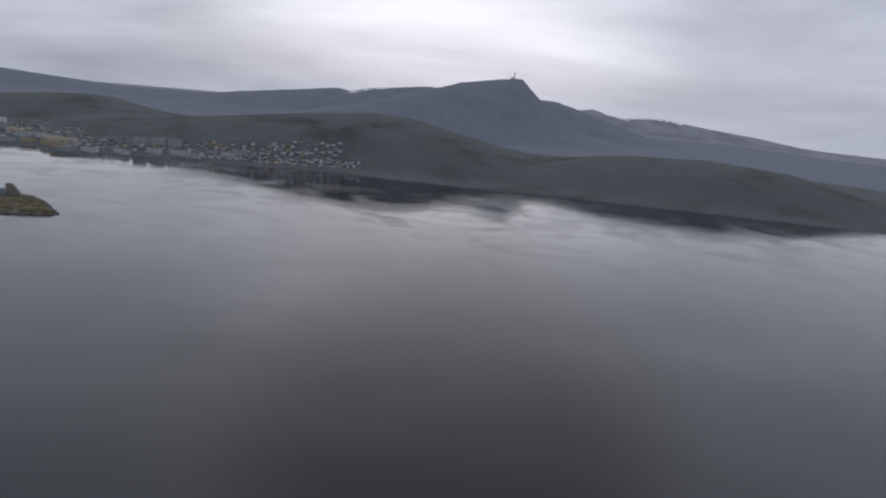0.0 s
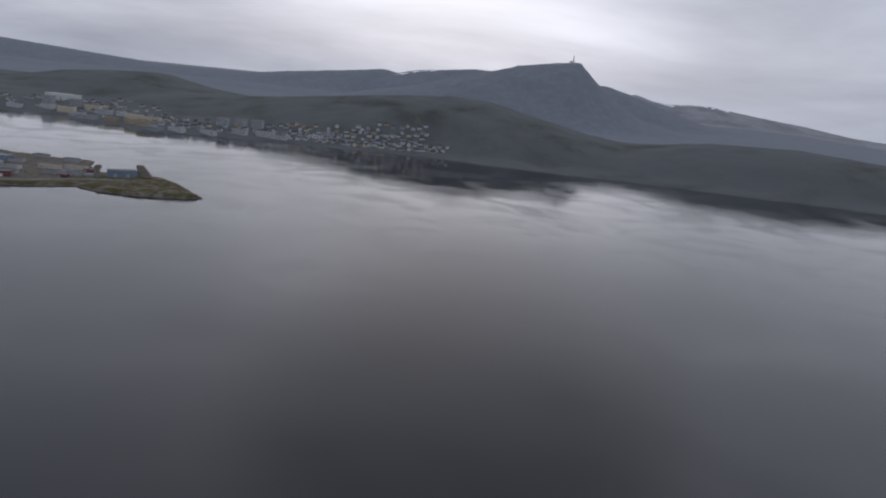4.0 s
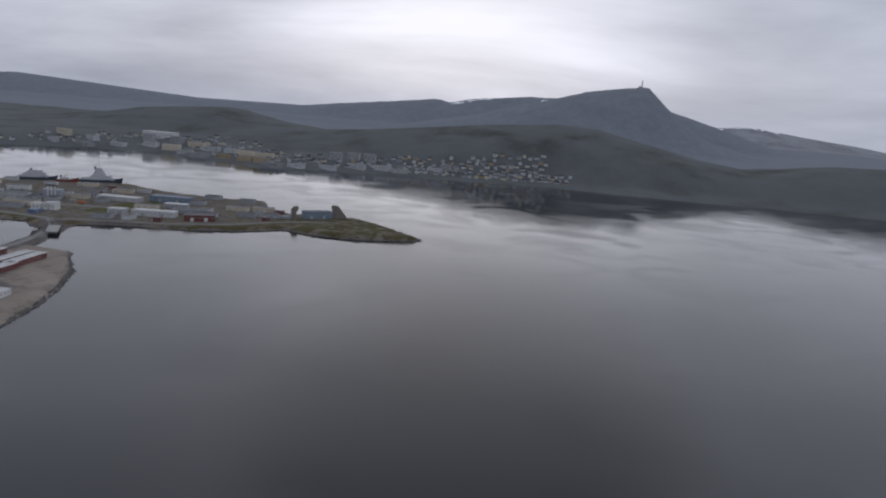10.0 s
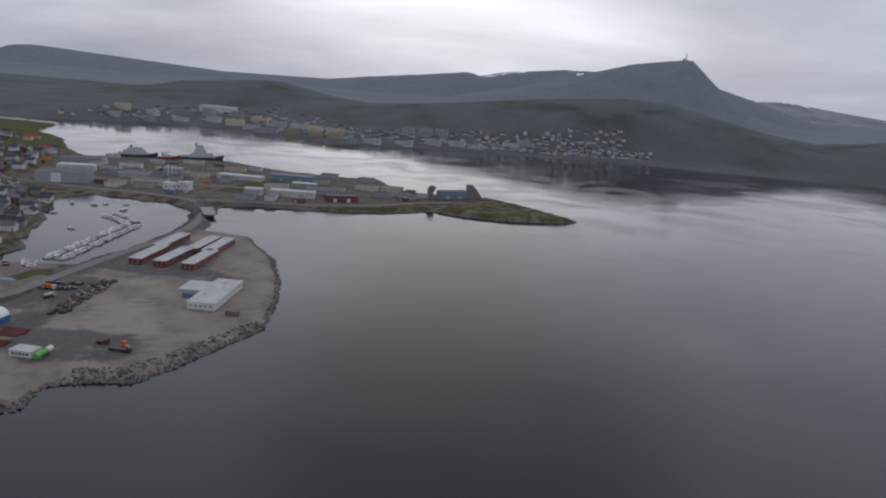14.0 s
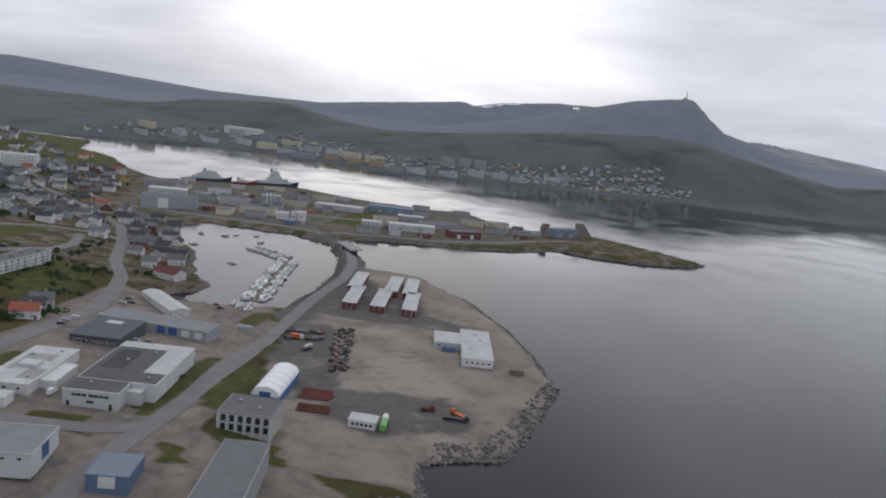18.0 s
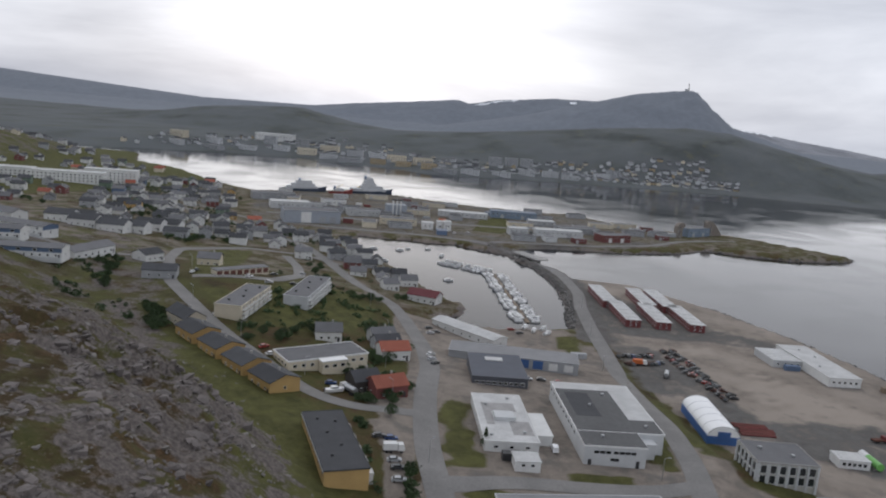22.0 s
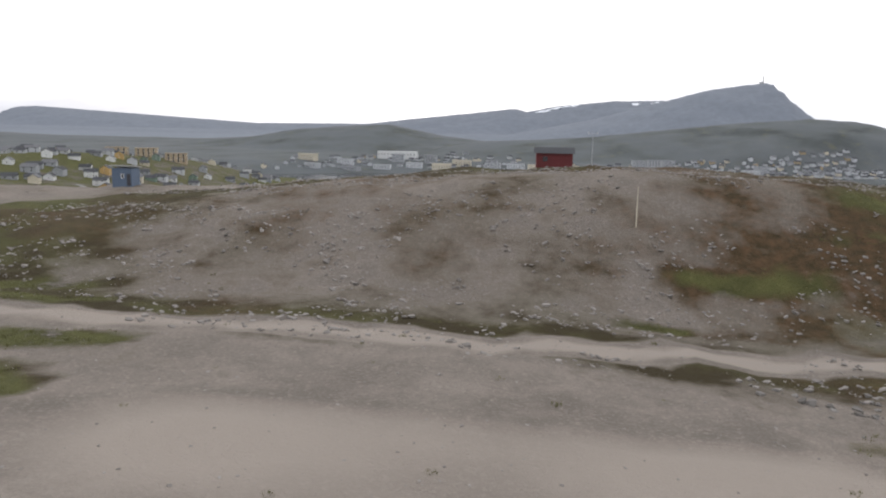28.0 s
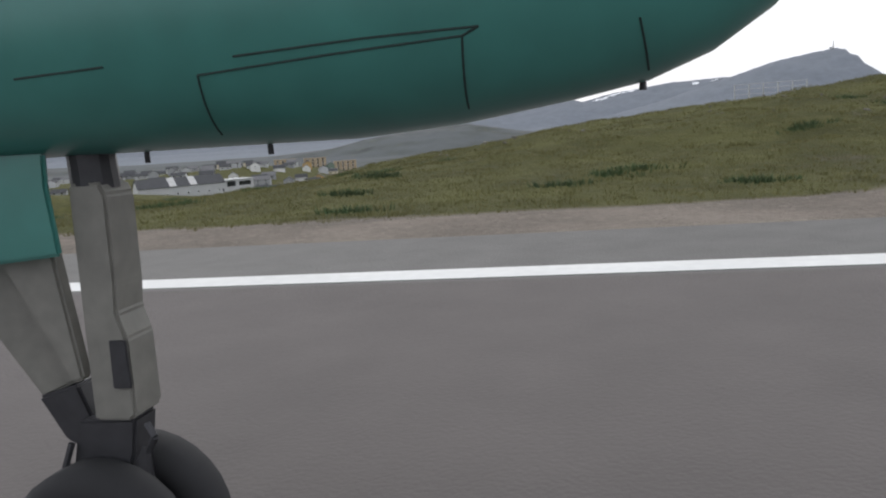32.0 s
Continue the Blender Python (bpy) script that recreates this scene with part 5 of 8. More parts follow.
window_part(t, 6.5, 2.4, pose(31.5, -9, 3.6), TRIM)
for u in (-6, 4):
    bm = bmesh.new()
    prism(bm, [(-10.2, 4.95), (-0.4, 9.06), (-0.4, 9.16), (-10.2, 5.05)], u, u + 3.4, "x")
    part("skylight_band", bm, PALE_ROOF, t, "pale skylight band")

# ---- harbour front ----
t = flat_block("grey_warehouse", -424, 576, 2.8, 28, 44, 22, 9.0, mat("blue_grey_cladding", (0.33, 0.36, 0.40), 0.6, vary=0.12), GREY_ROOF, "tall blue-grey warehouse with a white gate bay", "warehouse", 0.4)
gates(t, 44, 22, "s", (-5,), (8, 8.4), WHITE)
gates(t, 44, 22, "s", (8, 16), (5, 5), GREY)
t = thing("portal_tower", -375, 668, 2.8, 25, "dark portal tower with white columns", "tower")
bm = bmesh.new()
box(bm, -9, 9, -5, 5, -1, 9)
part("hall", bm, mat("blue_grey_cladding", (0.33, 0.36, 0.40)), t)
for u in (-4.5, -1.0, 2.5):
    bm = bmesh.new()
    box(bm, u, u + 1.1, -6.4, -5, -1, 13)
    part("column", bm, WHITE, t)
bm = bmesh.new()
box(bm, -5.5, 4.5, -6.6, -4, 13, 14.2)
part("lintel", bm, DARK_METAL, t)
for px, w, h in ((-334, 9, 5.2), (-324.5, 4, 6.6), (-318.5, 6, 7.0)):
    t = flat_block("white_silo_block", px, 602 + (px + 334) * 0.25, 2.7, 14, w, 10, h, WHITE, PALE_ROOF, "white block of the harbour plant", "building", 0.25, None, "white plant blocks")
    window_rows(t, w, 10, "s", 2, (0.7, 1.6), (h * 0.5,), DARK_METAL)
for px, py, w, d, h, wm, rm, turn, lab in [
        (-273, 727, 44, 14, 6.5, mat("blue_sheet_wall", (0.19, 0.245, 0.31), 0.6, vary=0.15), BLUE_ROOF, 12, "long blue sheet-metal hall on the quay"),
        (-262, 624, 16, 11, 5.5, PALE_GREY, PALE_ROOF, 17, "pale harbour building beside the road"), (-229, 636, 40, 12, 5.5, PALE_GREY, PALE_ROOF, 17, "long pale harbour store"),
        (-184, 641, 28, 13, 5.6, RED, GREY_ROOF, 36, "dark red harbour barn with a grey roof"), (-213, 672, 36, 16, 4.6, GREY, GREY_ROOF, 20, "grey fish plant with a felt roof"),
        (-245, 695, 24, 12, 4.5, GREY, PALE_ROOF, 15, "grey quay shed with a pale roof"), (-360, 610, 30, 14, 5, CREAM, GREY_ROOF, 15, "cream harbour store beside the road"),
        (-398, 640, 28, 14, 5, PALE_GREY, GREY_ROOF, 25, "pale harbour store by the ship quay"), (-465, 640, 34, 16, 6, PALE_GREY, PALE_ROOF, 28, "pale quay warehouse with low roof"),
        (-500, 690, 40, 16, 6, GREY, GREY_ROOF, 30, "grey quay warehouse with a felt roof"), (-318, 700, 46, 14, 4.5, PALE_GREY, PALE_ROOF, 8, "long pale quay store"),
        (-440, 690, 22, 12, 5, WHITE, GREY_ROOF, 28, "small white quay office block"), (-103, 733, 30, 11, 7.6, mat("blue_sheet_wall", (0.19, 0.245, 0.31)), GREY_ROOF, 42, "blue-grey hall on the spit"),
        (-140, 702, 16, 9, 4.5, GREY, DARK_ROOF, 40, "dark-roofed store on the spit")]:
    t = flat_block("harbour_hall", px, py, on(px, py), turn, w, d, h, wm, rm, lab, "hall", 0.3, None, "harbour halls")
    window_rows(t, w, d, "s", max(3, int(w / 4)), (1.6, 0.9), (h * 0.6,))
    gates(t, w, d, "s", (-w * 0.25, w * 0.2), (3.2, min(3.4, h * 0.65)), WHITE if wm is RED else STEEL)
# two leaning concrete horns on the spit
for px, py, outline in ((-120, 714, [(-3.2, -1.5), (3.2, -1.5), (2.0, 6.5), (4.6, 11.5), (3.2, 13.4), (-1.0, 13.2), (-3.4, 10.0)]),
                        (-87, 746, [(-4.6, -1.5), (13.5, -1.5), (7.0, 7.0), (1.8, 13.2), (-3.4, 14.0), (-5.4, 12.4), (-4.4, 7.0)])):
    t = thing("conveyor_tower", px, py, on(px, py), 22, "leaning concrete and steel conveyor tower", "tower", "conveyor towers")
    bm = bmesh.new()
    prism(bm, outline, -2.6, 2.6, "y")
    part("shaft", bm, mat("brown_concrete", (0.24, 0.21, 0.18), 0.9, vary=0.25), t)
    bm = bmesh.new()
    for k in range(5):
        rod(bm, (2.0 - k * 0.5, -2.75, k * 2.0), (-2.6 - k * 0.1, -2.75, (k + 1) * 2.0), 0.14, n=6)
    part("bracing", bm, STEEL, t)
    for u, z in ((-0.8, 3.0), (-0.8, 6.0), (-0.4, 9.2)):
        window_part(t, 1.2, 1.2, pose(u, -2.6, z), DARK_METAL)
    bm = bmesh.new()
    prism(bm, [(-14, -1.2), (-3.0, -1.2), (-3.0, 3.4), (-14, 2.6)], -2.2, 2.2, "y")
    part("gallery", bm, GREY, t)

# more sheds and stores crowded along the harbour front
shed_rng = random.Random(12)
SHEDS = []
for w, d, h, wm, rm, lab in ((14, 9, 3.6, PALE_GREY, GREY_ROOF, "pale low shed on the harbour front"), (18, 10, 4.2, GREY, DARK_ROOF, "grey harbour shed with a dark roof"), (10, 8, 3.4, RED, GREY_ROOF, "small red harbour shed"),
                             (22, 11, 4.0, CREAM, GREY_ROOF, "cream harbour workshop with a felt roof"), (12, 8, 3.2, BLUE, BLUE_ROOF, "blue sheet-metal harbour shed")):
    t = flat_block("harbour_shed", 0, 0, -900, 0, w, d, h, wm, rm, lab, "shed", 0.2, None, "harbour sheds")
    window_rows(t, w, d, "s", 3, (1.2, 0.8), (h * 0.6,))
    gates(t, w, d, "s", (-w * 0.3,), (2.6, 2.4), STEEL)
    SHEDS.append([t, False, max(w, d)])
shed_taken = [(-288, 625), (-282, 645), (-280, 665), (-284, 690), (-284, 712)] + [(o.matrix_basis.translation.x, o.matrix_basis.translation.y) for o in scene.objects if o.parent is None and o.type == "EMPTY" and o.matrix_basis.translation.y > 540]
road_pts = []
for pts, width in ROADS.values():
    for a, b in zip(pts, pts[1:]):
        n = int(math.hypot(b[0] - a[0], b[1] - a[1]) / 5) + 1
        road_pts += [(a[0] + (b[0] - a[0]) * i / n, a[1] + (b[1] - a[1]) * i / n) for i in range(n)]
made = 0
for _ in range(1500):
    px, py = shed_rng.uniform(-530, -115), shed_rng.uniform(560, 800)
    if made >= 44 or float(inside(np.array([px]), np.array([py]), HARBOUR)[0]) < 12:
        continue
    if any(math.hypot(px - a, py - b) < 17 for a, b in shed_taken) or any(math.hypot(px - a, py - b) < 11 for a, b in road_pts):
        continue
    e = SHEDS[shed_rng.choices(range(5), (4, 4, 1.2, 3, 1))[0]]
    m = pose(px, py, height(px, py), 0, 0, shed_rng.choice((12, 16, 20, 105)) + shed_rng.uniform(-4, 4))
    if e[1]:
        copy_thing(e[0], m)
    else:
        e[0].matrix_basis, e[1] = m, True
    shed_taken.append((px, py))
    made += 1

# ---- the town's wooden houses ----
rng = random.Random(5)
HOUSE_KINDS = [("white wooden house with a dark pitched roof", WHITE, DARK_ROOF), ("white wooden house with a grey pitched roof", WHITE, GREY_ROOF),
               ("ochre wooden house with a dark pitched roof", YELLOW, DARK_ROOF), ("red wooden house with a grey pitched roof", RED, GREY_ROOF),
               ("grey wooden house with a dark pitched roof", GREY, DARK_ROOF), ("blue wooden house with a grey pitched roof", BLUE, GREY_ROOF),
               ("cream rendered house with a red tiled roof", CREAM, RED_ROOF), ("green wooden house with a dark pitched roof", GREEN_P, DARK_ROOF)]
KIND_WEIGHT = [7, 7, 1.0, 1.0, 6, 0.7, 1.0, 1.2]
house_models = []
for lab, wm, rm in HOUSE_KINDS:
    for w, d, h, rise, fl in ((8.5, 6.5, 2.6, 2.2, 1), (9.5, 7.0, 4.4, 2.0, 2)):
        t = gable_house("house", w, d, h, rise, wm, rm, lab + (", two storeys" if fl == 2 else ""), "house", floors=fl, nwin=2, group="wooden town houses", rear=False)
        house_models.append(t)
used = set()


def put_house(px, py, turn, fn, kind=None, sink=0.0):
    k = kind if kind is not None else rng.choices(range(len(HOUSE_KINDS)), KIND_WEIGHT)[0]
    i = k * 2 + rng.randrange(2)
    m = pose(px, py, fn(px, py) - sink, 0, 0, turn)
    if i in used:
        return copy_thing(house_models[i], m)
    used.add(i)
    house_models[i].matrix_basis = m
    return house_models[i]


TAKEN = [(o.matrix_basis.translation.x, o.matrix_basis.translation.y) for o in scene.objects if o.parent is None and o.type == "EMPTY" and o.name.split(".")[0] != "house"]
ROAD_POINTS = []
for pts, width in ROADS.values():
    for a, b in zip(pts, pts[1:]):
        n = int(math.hypot(b[0] - a[0], b[1] - a[1]) / 6) + 1
        ROAD_POINTS += [(a[0] + (b[0] - a[0]) * i / n, a[1] + (b[1] - a[1]) * i / n) for i in range(n)]


def clear(px, py, gap, road=7.5):
    return all(math.hypot(px - a, py - b) > gap for a, b in TAKEN) and all(math.hypot(px - a, py - b) > road for a, b in ROAD_POINTS)


# districts: an outline, the number of houses and how far apart they stand
for outline, count, gap in (([(-400, 430), (-330, 372), (-303, 398), (-372, 500), (-440, 530), (-470, 500)], 38, 9.5),
                            ([(-520, 420), (-420, 400), (-400, 440), (-440, 520), (-480, 560), (-545, 700), (-600, 770), (-660, 700), (-600, 560)], 105, 10.5),
                            ([(-780, 420), (-560, 400), (-580, 560), (-640, 560), (-760, 560)], 42, 12),
                            ([(-760, 700), (-680, 690), (-640, 760), (-700, 850), (-790, 880)], 26, 12),
                            ([(-880, 500), (-760, 430), (-760, 700), (-820, 900), (-880, 900)], 34, 12.5)):
    xs, ys = [p[0] for p in outline], [p[1] for p in outline]
    made, tries = 0, 0
    while made < count and tries < 4000:
        tries += 1
        px, py = rng.uniform(min(xs), max(xs)), rng.uniform(min(ys), max(ys))
        if float(inside(np.array([px]), np.array([py]), outline)[0]) < 1 or not clear(px, py, gap) or height(px, py) < 2.3:
            continue
        TAKEN.append((px, py))
        put_house(px, py, rng.choice((20, 24, 28, 110, 115, 200, 290)) + rng.uniform(-8, 8), height)
        made += 1

# the town across the sound: houses up the slope, blocks by the water
far_models = {}
far_spots = []


def far_clear(px, py, gap):
    if any(abs(px - a) < gap and abs(py - b) < gap for a, b in far_spots):
        return False
    far_spots.append((px, py))
    return True


blocks = []
for i, (w, d, h, wm, rm, lab, cat) in enumerate([(34, 14, 11, CREAM, GREY_ROOF, "large cream block by the far harbour", "building"), (22, 14, 14, GREY, GREY_ROOF, "pale grey block of flats across the sound", "apartments"),
                                                 (30, 12, 7, FAR_WHITE, GREY_ROOF, "white harbour building across the sound", "building"), (40, 16, 6, GREY, GREY_ROOF, "grey warehouse on the far quay", "warehouse"),
                                                 (26, 12, 8, FAR_OCHRE, GREY_ROOF, "ochre harbour building across the sound", "building"), (28, 12, 9, FAR_WHITE, GREY_ROOF, "white block of flats across the sound", "apartments")]):
    t = flat_block("far_block", 0, 0, -900, 0, w, d, h, wm, rm, lab, cat, 0.4, None, "blocks of the far town")
    window_rows(t, w, d, "s", int(w / 4.6), (2.2, 1.3), [1.8 + 2.6 * k for k in range(max(1, int(h / 2.8)))])
    blocks.append(t)
first = set()


def put_block(i, px, py, turn):
    m = pose(px, py, max(1.5, far_height(px, py)), 0, 0, turn)
    far_spots.append((px, py))
    if i in first:
        copy_thing(blocks[i], m)
    else:
        first.add(i)
        blocks[i].matrix_basis = m


QUAY_BLOCKS = ((0, -520, 60, 10), (0, -470, 75, 15), (4, -545, 30, 10), (4, -500, 28, 5), (1, -350, 120, 8), (1, -322, 122, 8), (1, -296, 124, 8), (2, -380, 25, 0), (2, -330, 22, -5),
                          (5, -290, 40, 0), (5, -250, 42, 5), (3, -420, 22, -10), (3, -590, 24, 0), (5, -160, 60, 15), (1, -140, 66, 15), (2, -640, 30, 10), (0, -690, 40, 12), (5, -740, 60, 0))
INNER_BLOCKS = ((2, -790, 40, 0), (3, -840, 35, -20), (0, -660, 90, 5), (1, -720, 110, 0), (5, -600, 85, 0), (2, -560, 90, 0), (1, -780, 120, 5), (2, -900, 60, -30), (5, -860, 95, -20), (0, -930, 160, -20),
                          (4, -450, 45, 12), (2, -215, 30, 10))
for i, px, back, turn in QUAY_BLOCKS + INNER_BLOCKS:
    put_block(i, px, float(table(px, *FAR_SHORE)) + back, turn)
def far_house(verts, faces, slots, px, py, z, turn, w, d, h, rise, k):
    c, sn = math.cos(radians(turn)), math.sin(radians(turn))

    def add(pts, polys, slot):
        base = len(verts)
        verts.extend((px + x * c - y * sn, py + x * sn + y * c, z + zz) for x, y, zz in pts)
        faces.extend(tuple(base + i for i in f) for f in polys)
        slots.extend([slot] * len(polys))
    a, b = w / 2, d / 2
    add([(-a, -b, -2), (a, -b, -2), (a, b, -2), (-a, b, -2), (-a, -b, h), (a, -b, h), (a, b, h), (-a, b, h), (-a, 0, h + rise), (a, 0, h + rise)],
        [(0, 1, 5, 4), (2, 3, 7, 6), (1, 2, 6, 9, 5), (3, 0, 4, 8, 7)], k)
    o = 0.35
    for sg in (-1, 1):
        e = sg * (b + o)
        add([(-a - o, 0, h + rise + 0.2), (a + o, 0, h + rise + 0.2), (a + o, e, h - o * rise / b + 0.15), (-a - o, e, h - o * rise / b + 0.15),
             (-a - o, 0, h + rise), (a + o, 0, h + rise), (a + o, e, h - o * rise / b - 0.05), (-a - o, e, h - o * rise / b - 0.05)],
            [(0, 1, 2, 3), (7, 6, 5, 4), (2, 6, 7, 3), (0, 3, 7, 4), (1, 5, 6, 2)], 5 + (k + int(px)) % 3)
    for u in (-a * 0.5, a * 0.5):
        for zz in ([1.4] if h < 3 else [1.4, 3.4]):
            add([(u - 0.5, -b - 0.06, zz - 0.5), (u + 0.5, -b - 0.06, zz - 0.5), (u + 0.5, -b - 0.06, zz + 0.5), (u - 0.5, -b - 0.06, zz + 0.5),
                 (u - 0.5, -b, zz - 0.5), (u + 0.5, -b, zz - 0.5), (u + 0.5, -b, zz + 0.5), (u - 0.5, -b, zz + 0.5)],
                [(0, 1, 2, 3), (1, 5, 6, 2), (0, 3, 7, 4), (3, 2, 6, 7), (0, 4, 5, 1)], 8)


fv, ff, fs = [], [], []
for x0, x1, b0, b1, count in ((-230, 50, 26, 120, 120), (-560, -230, 40, 130, 60), (-960, -560, 40, 220, 90), (40, 90, 30, 60, 10)):
    made, tries = 0, 0
    while made < count and tries < 2500:
        tries += 1
        px = rng.uniform(x0, x1)
        py = float(table(px, *FAR_SHORE)) + rng.uniform(b0, b1) + 12
        if not far_clear(px, py, 9):
            continue
        two = rng.random() < 0.4
        far_house(fv, ff, fs, px, py, far_height(px, py) - 0.3, rng.choice((0, 10, 20, 95, 100)) + rng.uniform(-10, 10), rng.uniform(7.5, 10.5), rng.uniform(6, 7.5),
                  4.2 if two else 2.6, rng.uniform(1.8, 2.6), rng.choices(range(5), (9, 2, 1.2, 3, 2))[0])
        made += 1
hv, hf, hs = [], [], []
hill_spots = []
tries = 0
while len(hill_spots) < 230 and tries < 6000:
    tries += 1
    px, py = rng.uniform(-1190, -790), rng.uniform(440, 900)
    if (px > -960 and 690 < py < 790) or any(math.hypot(px - a, py - b) < 10 for a, b in hill_spots) or not clear(px, py, 13, 6):
        continue
    hill_spots.append((px, py))
    two = rng.random() < 0.4
    far_house(hv, hf, hs, px, py, height(px, py) - 0.2, rng.choice((20, 25, 30, 115)) + rng.uniform(-8, 8), rng.uniform(8, 11), rng.uniform(6, 7.5), 4.2 if two else 2.6, rng.uniform(1.6, 2.2), rng.choices(range(5), (4, 1.5, 0.4, 5, 4))[0])
hill_me = bpy.data.meshes.new("hill_town_houses")
hill_me.from_pydata(hv, [], hf)
for m in (FAR_WHITE, CREAM, FAR_OCHRE, GREY, PALE_GREY, DARK_ROOF, GREY_ROOF, DARK_ROOF, GLASS):
    hill_me.materials.append(m)
hill_me.polygons.foreach_set("material_index", hs)
tagged(new("hill_town_houses", hill_me), "crowded small wooden houses on the far end of the hill", "houses", kind="stuff")
far_me = bpy.data.meshes.new("far_town_houses")
far_me.from_pydata(fv, [], ff)
for m in (FAR_WHITE, CREAM, FAR_OCHRE, GREY, PALE_GREY, DARK_ROOF, GREY_ROOF, DARK_ROOF, GLASS):
    far_me.materials.append(m)
far_me.polygons.foreach_set("material_index", fs)
tagged(new("far_town_houses", far_me), "small wooden houses of the town across the sound", "houses", kind="stuff")
t = flat_block("far_white_hall", -795, 1450, far_height(-795, 1450), 0, 74, 26, 14, WHITE, PALE_ROOF, "long white hall in the valley beyond the far town", "hall", 0.4)
window_rows(t, 78, 26, "s", 12, (3, 1.6), (9,))
for i, t in enumerate(house_models):
    if i not in used:
        for o in list(t.children_recursive) + [t]:
            bpy.data.objects.remove(o)

# ---- boats and ships ----
def loft(bm, rings, mi=0, close=True):
    """Skins a row of rings with the same number of points."""
    vs = [[bm.verts.new(p) for p in r] for r in rings]
    n = len(vs[0])
    fs = []
    for a, b in zip(vs, vs[1:]):
        fs += [bm.faces.new((a[i], a[(i + 1) % n], b[(i + 1) % n], b[i])) for i in range(n)]
    if close:
        fs += [bm.faces.new(vs[0][::-1]), bm.faces.new(vs[-1])]
    for f in fs:
        f.material_index = mi
    bmesh.ops.recalc_face_normals(bm, faces=fs)
    return fs


def hull_rings(length, beam, draft, free, rise):
    out = []
    for s, k in ((-0.5, 0.82), (-0.3, 0.97), (0.0, 1.0), (0.25, 0.86), (0.4, 0.5), (0.5, 0.05)):
        b, x = beam / 2 * k, s * length
        z = free + rise * max(0, s) ** 2 * 4
        out.append([(x, -b, z), (x - 0.03 * length * (s > 0.3), -b * 0.75, -draft * 0.4), (x - 0.05 * length * (s > 0.3), 0, -draft), (x - 0.03 * length * (s > 0.3), b * 0.75, -draft * 0.4), (x, b, z)])
    return out


def motor_boat(label, length, cabin, hull_m):
    t = thing("motor_boat", 0, 0, 0, 0, label, "boat", "boats in the marina")
    bm = bmesh.new()
    loft(bm, hull_rings(length, length * 0.36, 0.35, 0.75, 0.35))
    part("hull", bm, hull_m, t)
    if cabin:
        bm = bmesh.new()
        l2 = length * 0.2
        loft(bm, [[(-l2, -length * 0.13, 0.75), (l2, -length * 0.12, 0.75), (l2, length * 0.12, 0.75), (-l2, length * 0.13, 0.75)],
                  [(-l2, -length * 0.12, 1.5), (l2 * 0.6, -length * 0.1, 1.5), (l2 * 0.6, length * 0.1, 1.5), (-l2, length * 0.12, 1.5)]])
        house = part("cabin", bm, HULL_WHITE, t)
        bm = bmesh.new()
        loft(bm, [[(-l2 * 0.8, -length * 0.132, 1.0), (l2 * 0.98, -length * 0.122, 1.0), (l2 * 0.98, length * 0.122, 1.0), (-l2 * 0.8, length * 0.132, 1.0)],
                  [(-l2 * 0.8, -length * 0.127, 1.35), (l2 * 0.76, -length * 0.108, 1.35), (l2 * 0.76, length * 0.108, 1.35), (-l2 * 0.8, length * 0.127, 1.35)]])
        part("windscreen", bm, GLASS, house)
    else:
        bm = bmesh.new()
        box(bm, -length * 0.12, length * 0.02, -length * 0.12, length * 0.12, 0.72, 1.15, bevel=0.05)
        part("console", bm, PALE_GREY, t)
    bm = bmesh.new()
    box(bm, -length * 0.56, -length * 0.49, -0.18, 0.18, 0.1, 1.05, bevel=0.04)
    part("outboard_motor", bm, DARK_METAL, t)
    return t


BOATS = [motor_boat("white motor boat with a cabin at the pontoon", 5.6, True, HULL_WHITE), motor_boat("white cabin cruiser at the pontoon", 7.2, True, HULL_WHITE),
         motor_boat("open white skiff at the pontoon", 4.4, False, HULL_WHITE), motor_boat("grey-hulled cabin boat at the pontoon", 6.2, True, mat("grey_gelcoat", (0.3, 0.31, 0.33), 0.4, vary=0.15))]
boat_used = set()


def put_boat(i, px, py, turn, z=0.0):
    m = pose(px, py, z, 0, 0, turn)
    if i in boat_used:
        return copy_thing(BOATS[i], m)
    boat_used.add(i)
    BOATS[i].matrix_basis = m
    return BOATS[i]


for ax, ay, bx, by, n in ((-302, 479, -270, 463, 13), (-266, 459, -239.5, 352, 38)):
    ln = math.hypot(bx - ax, by - ay)
    ang = math.degrees(math.atan2(by - ay, bx - ax))
    t = thing("pontoon", (ax + bx) / 2, (ay + by) / 2, 0, ang, "floating wooden pontoon of the marina", "pontoon", "pontoons")
    k = int(ln / 8)
    for i in range(k):
        bm = bmesh.new()
        box(bm, -ln / 2 + i * ln / k + 0.05, -ln / 2 + (i + 1) * ln / k - 0.05, -1.0, 1.0, -0.3, 0.45, bevel=0.04)
        part("deck_section", bm, WOOD, t)
    for i in range(n):
        for side in (-1, 1):
            if rng.random() < 0.1:
                continue
            s = (i + 0.5) / n
            d = 4.2 + rng.uniform(-0.3, 0.3)
            px = ax + (bx - ax) * s - math.sin(radians(ang)) * side * d
            py = ay + (by - ay) * s + math.cos(radians(ang)) * side * d
            put_boat(rng.choices((0, 1, 2, 3), (5, 3, 2, 1.5))[0], px, py, ang + 90 * side + (180 if rng.random() < 0.3 else 0) + rng.uniform(-5, 5))
for px, py, a in ((-335, 504, 20), (-331, 513, 60), (-289, 425, 10), (-336, 462, 30), (-352, 500, -20), (-318, 520, 45), (-305, 500, 80)):
    put_boat(rng.randrange(3), px, py, a)
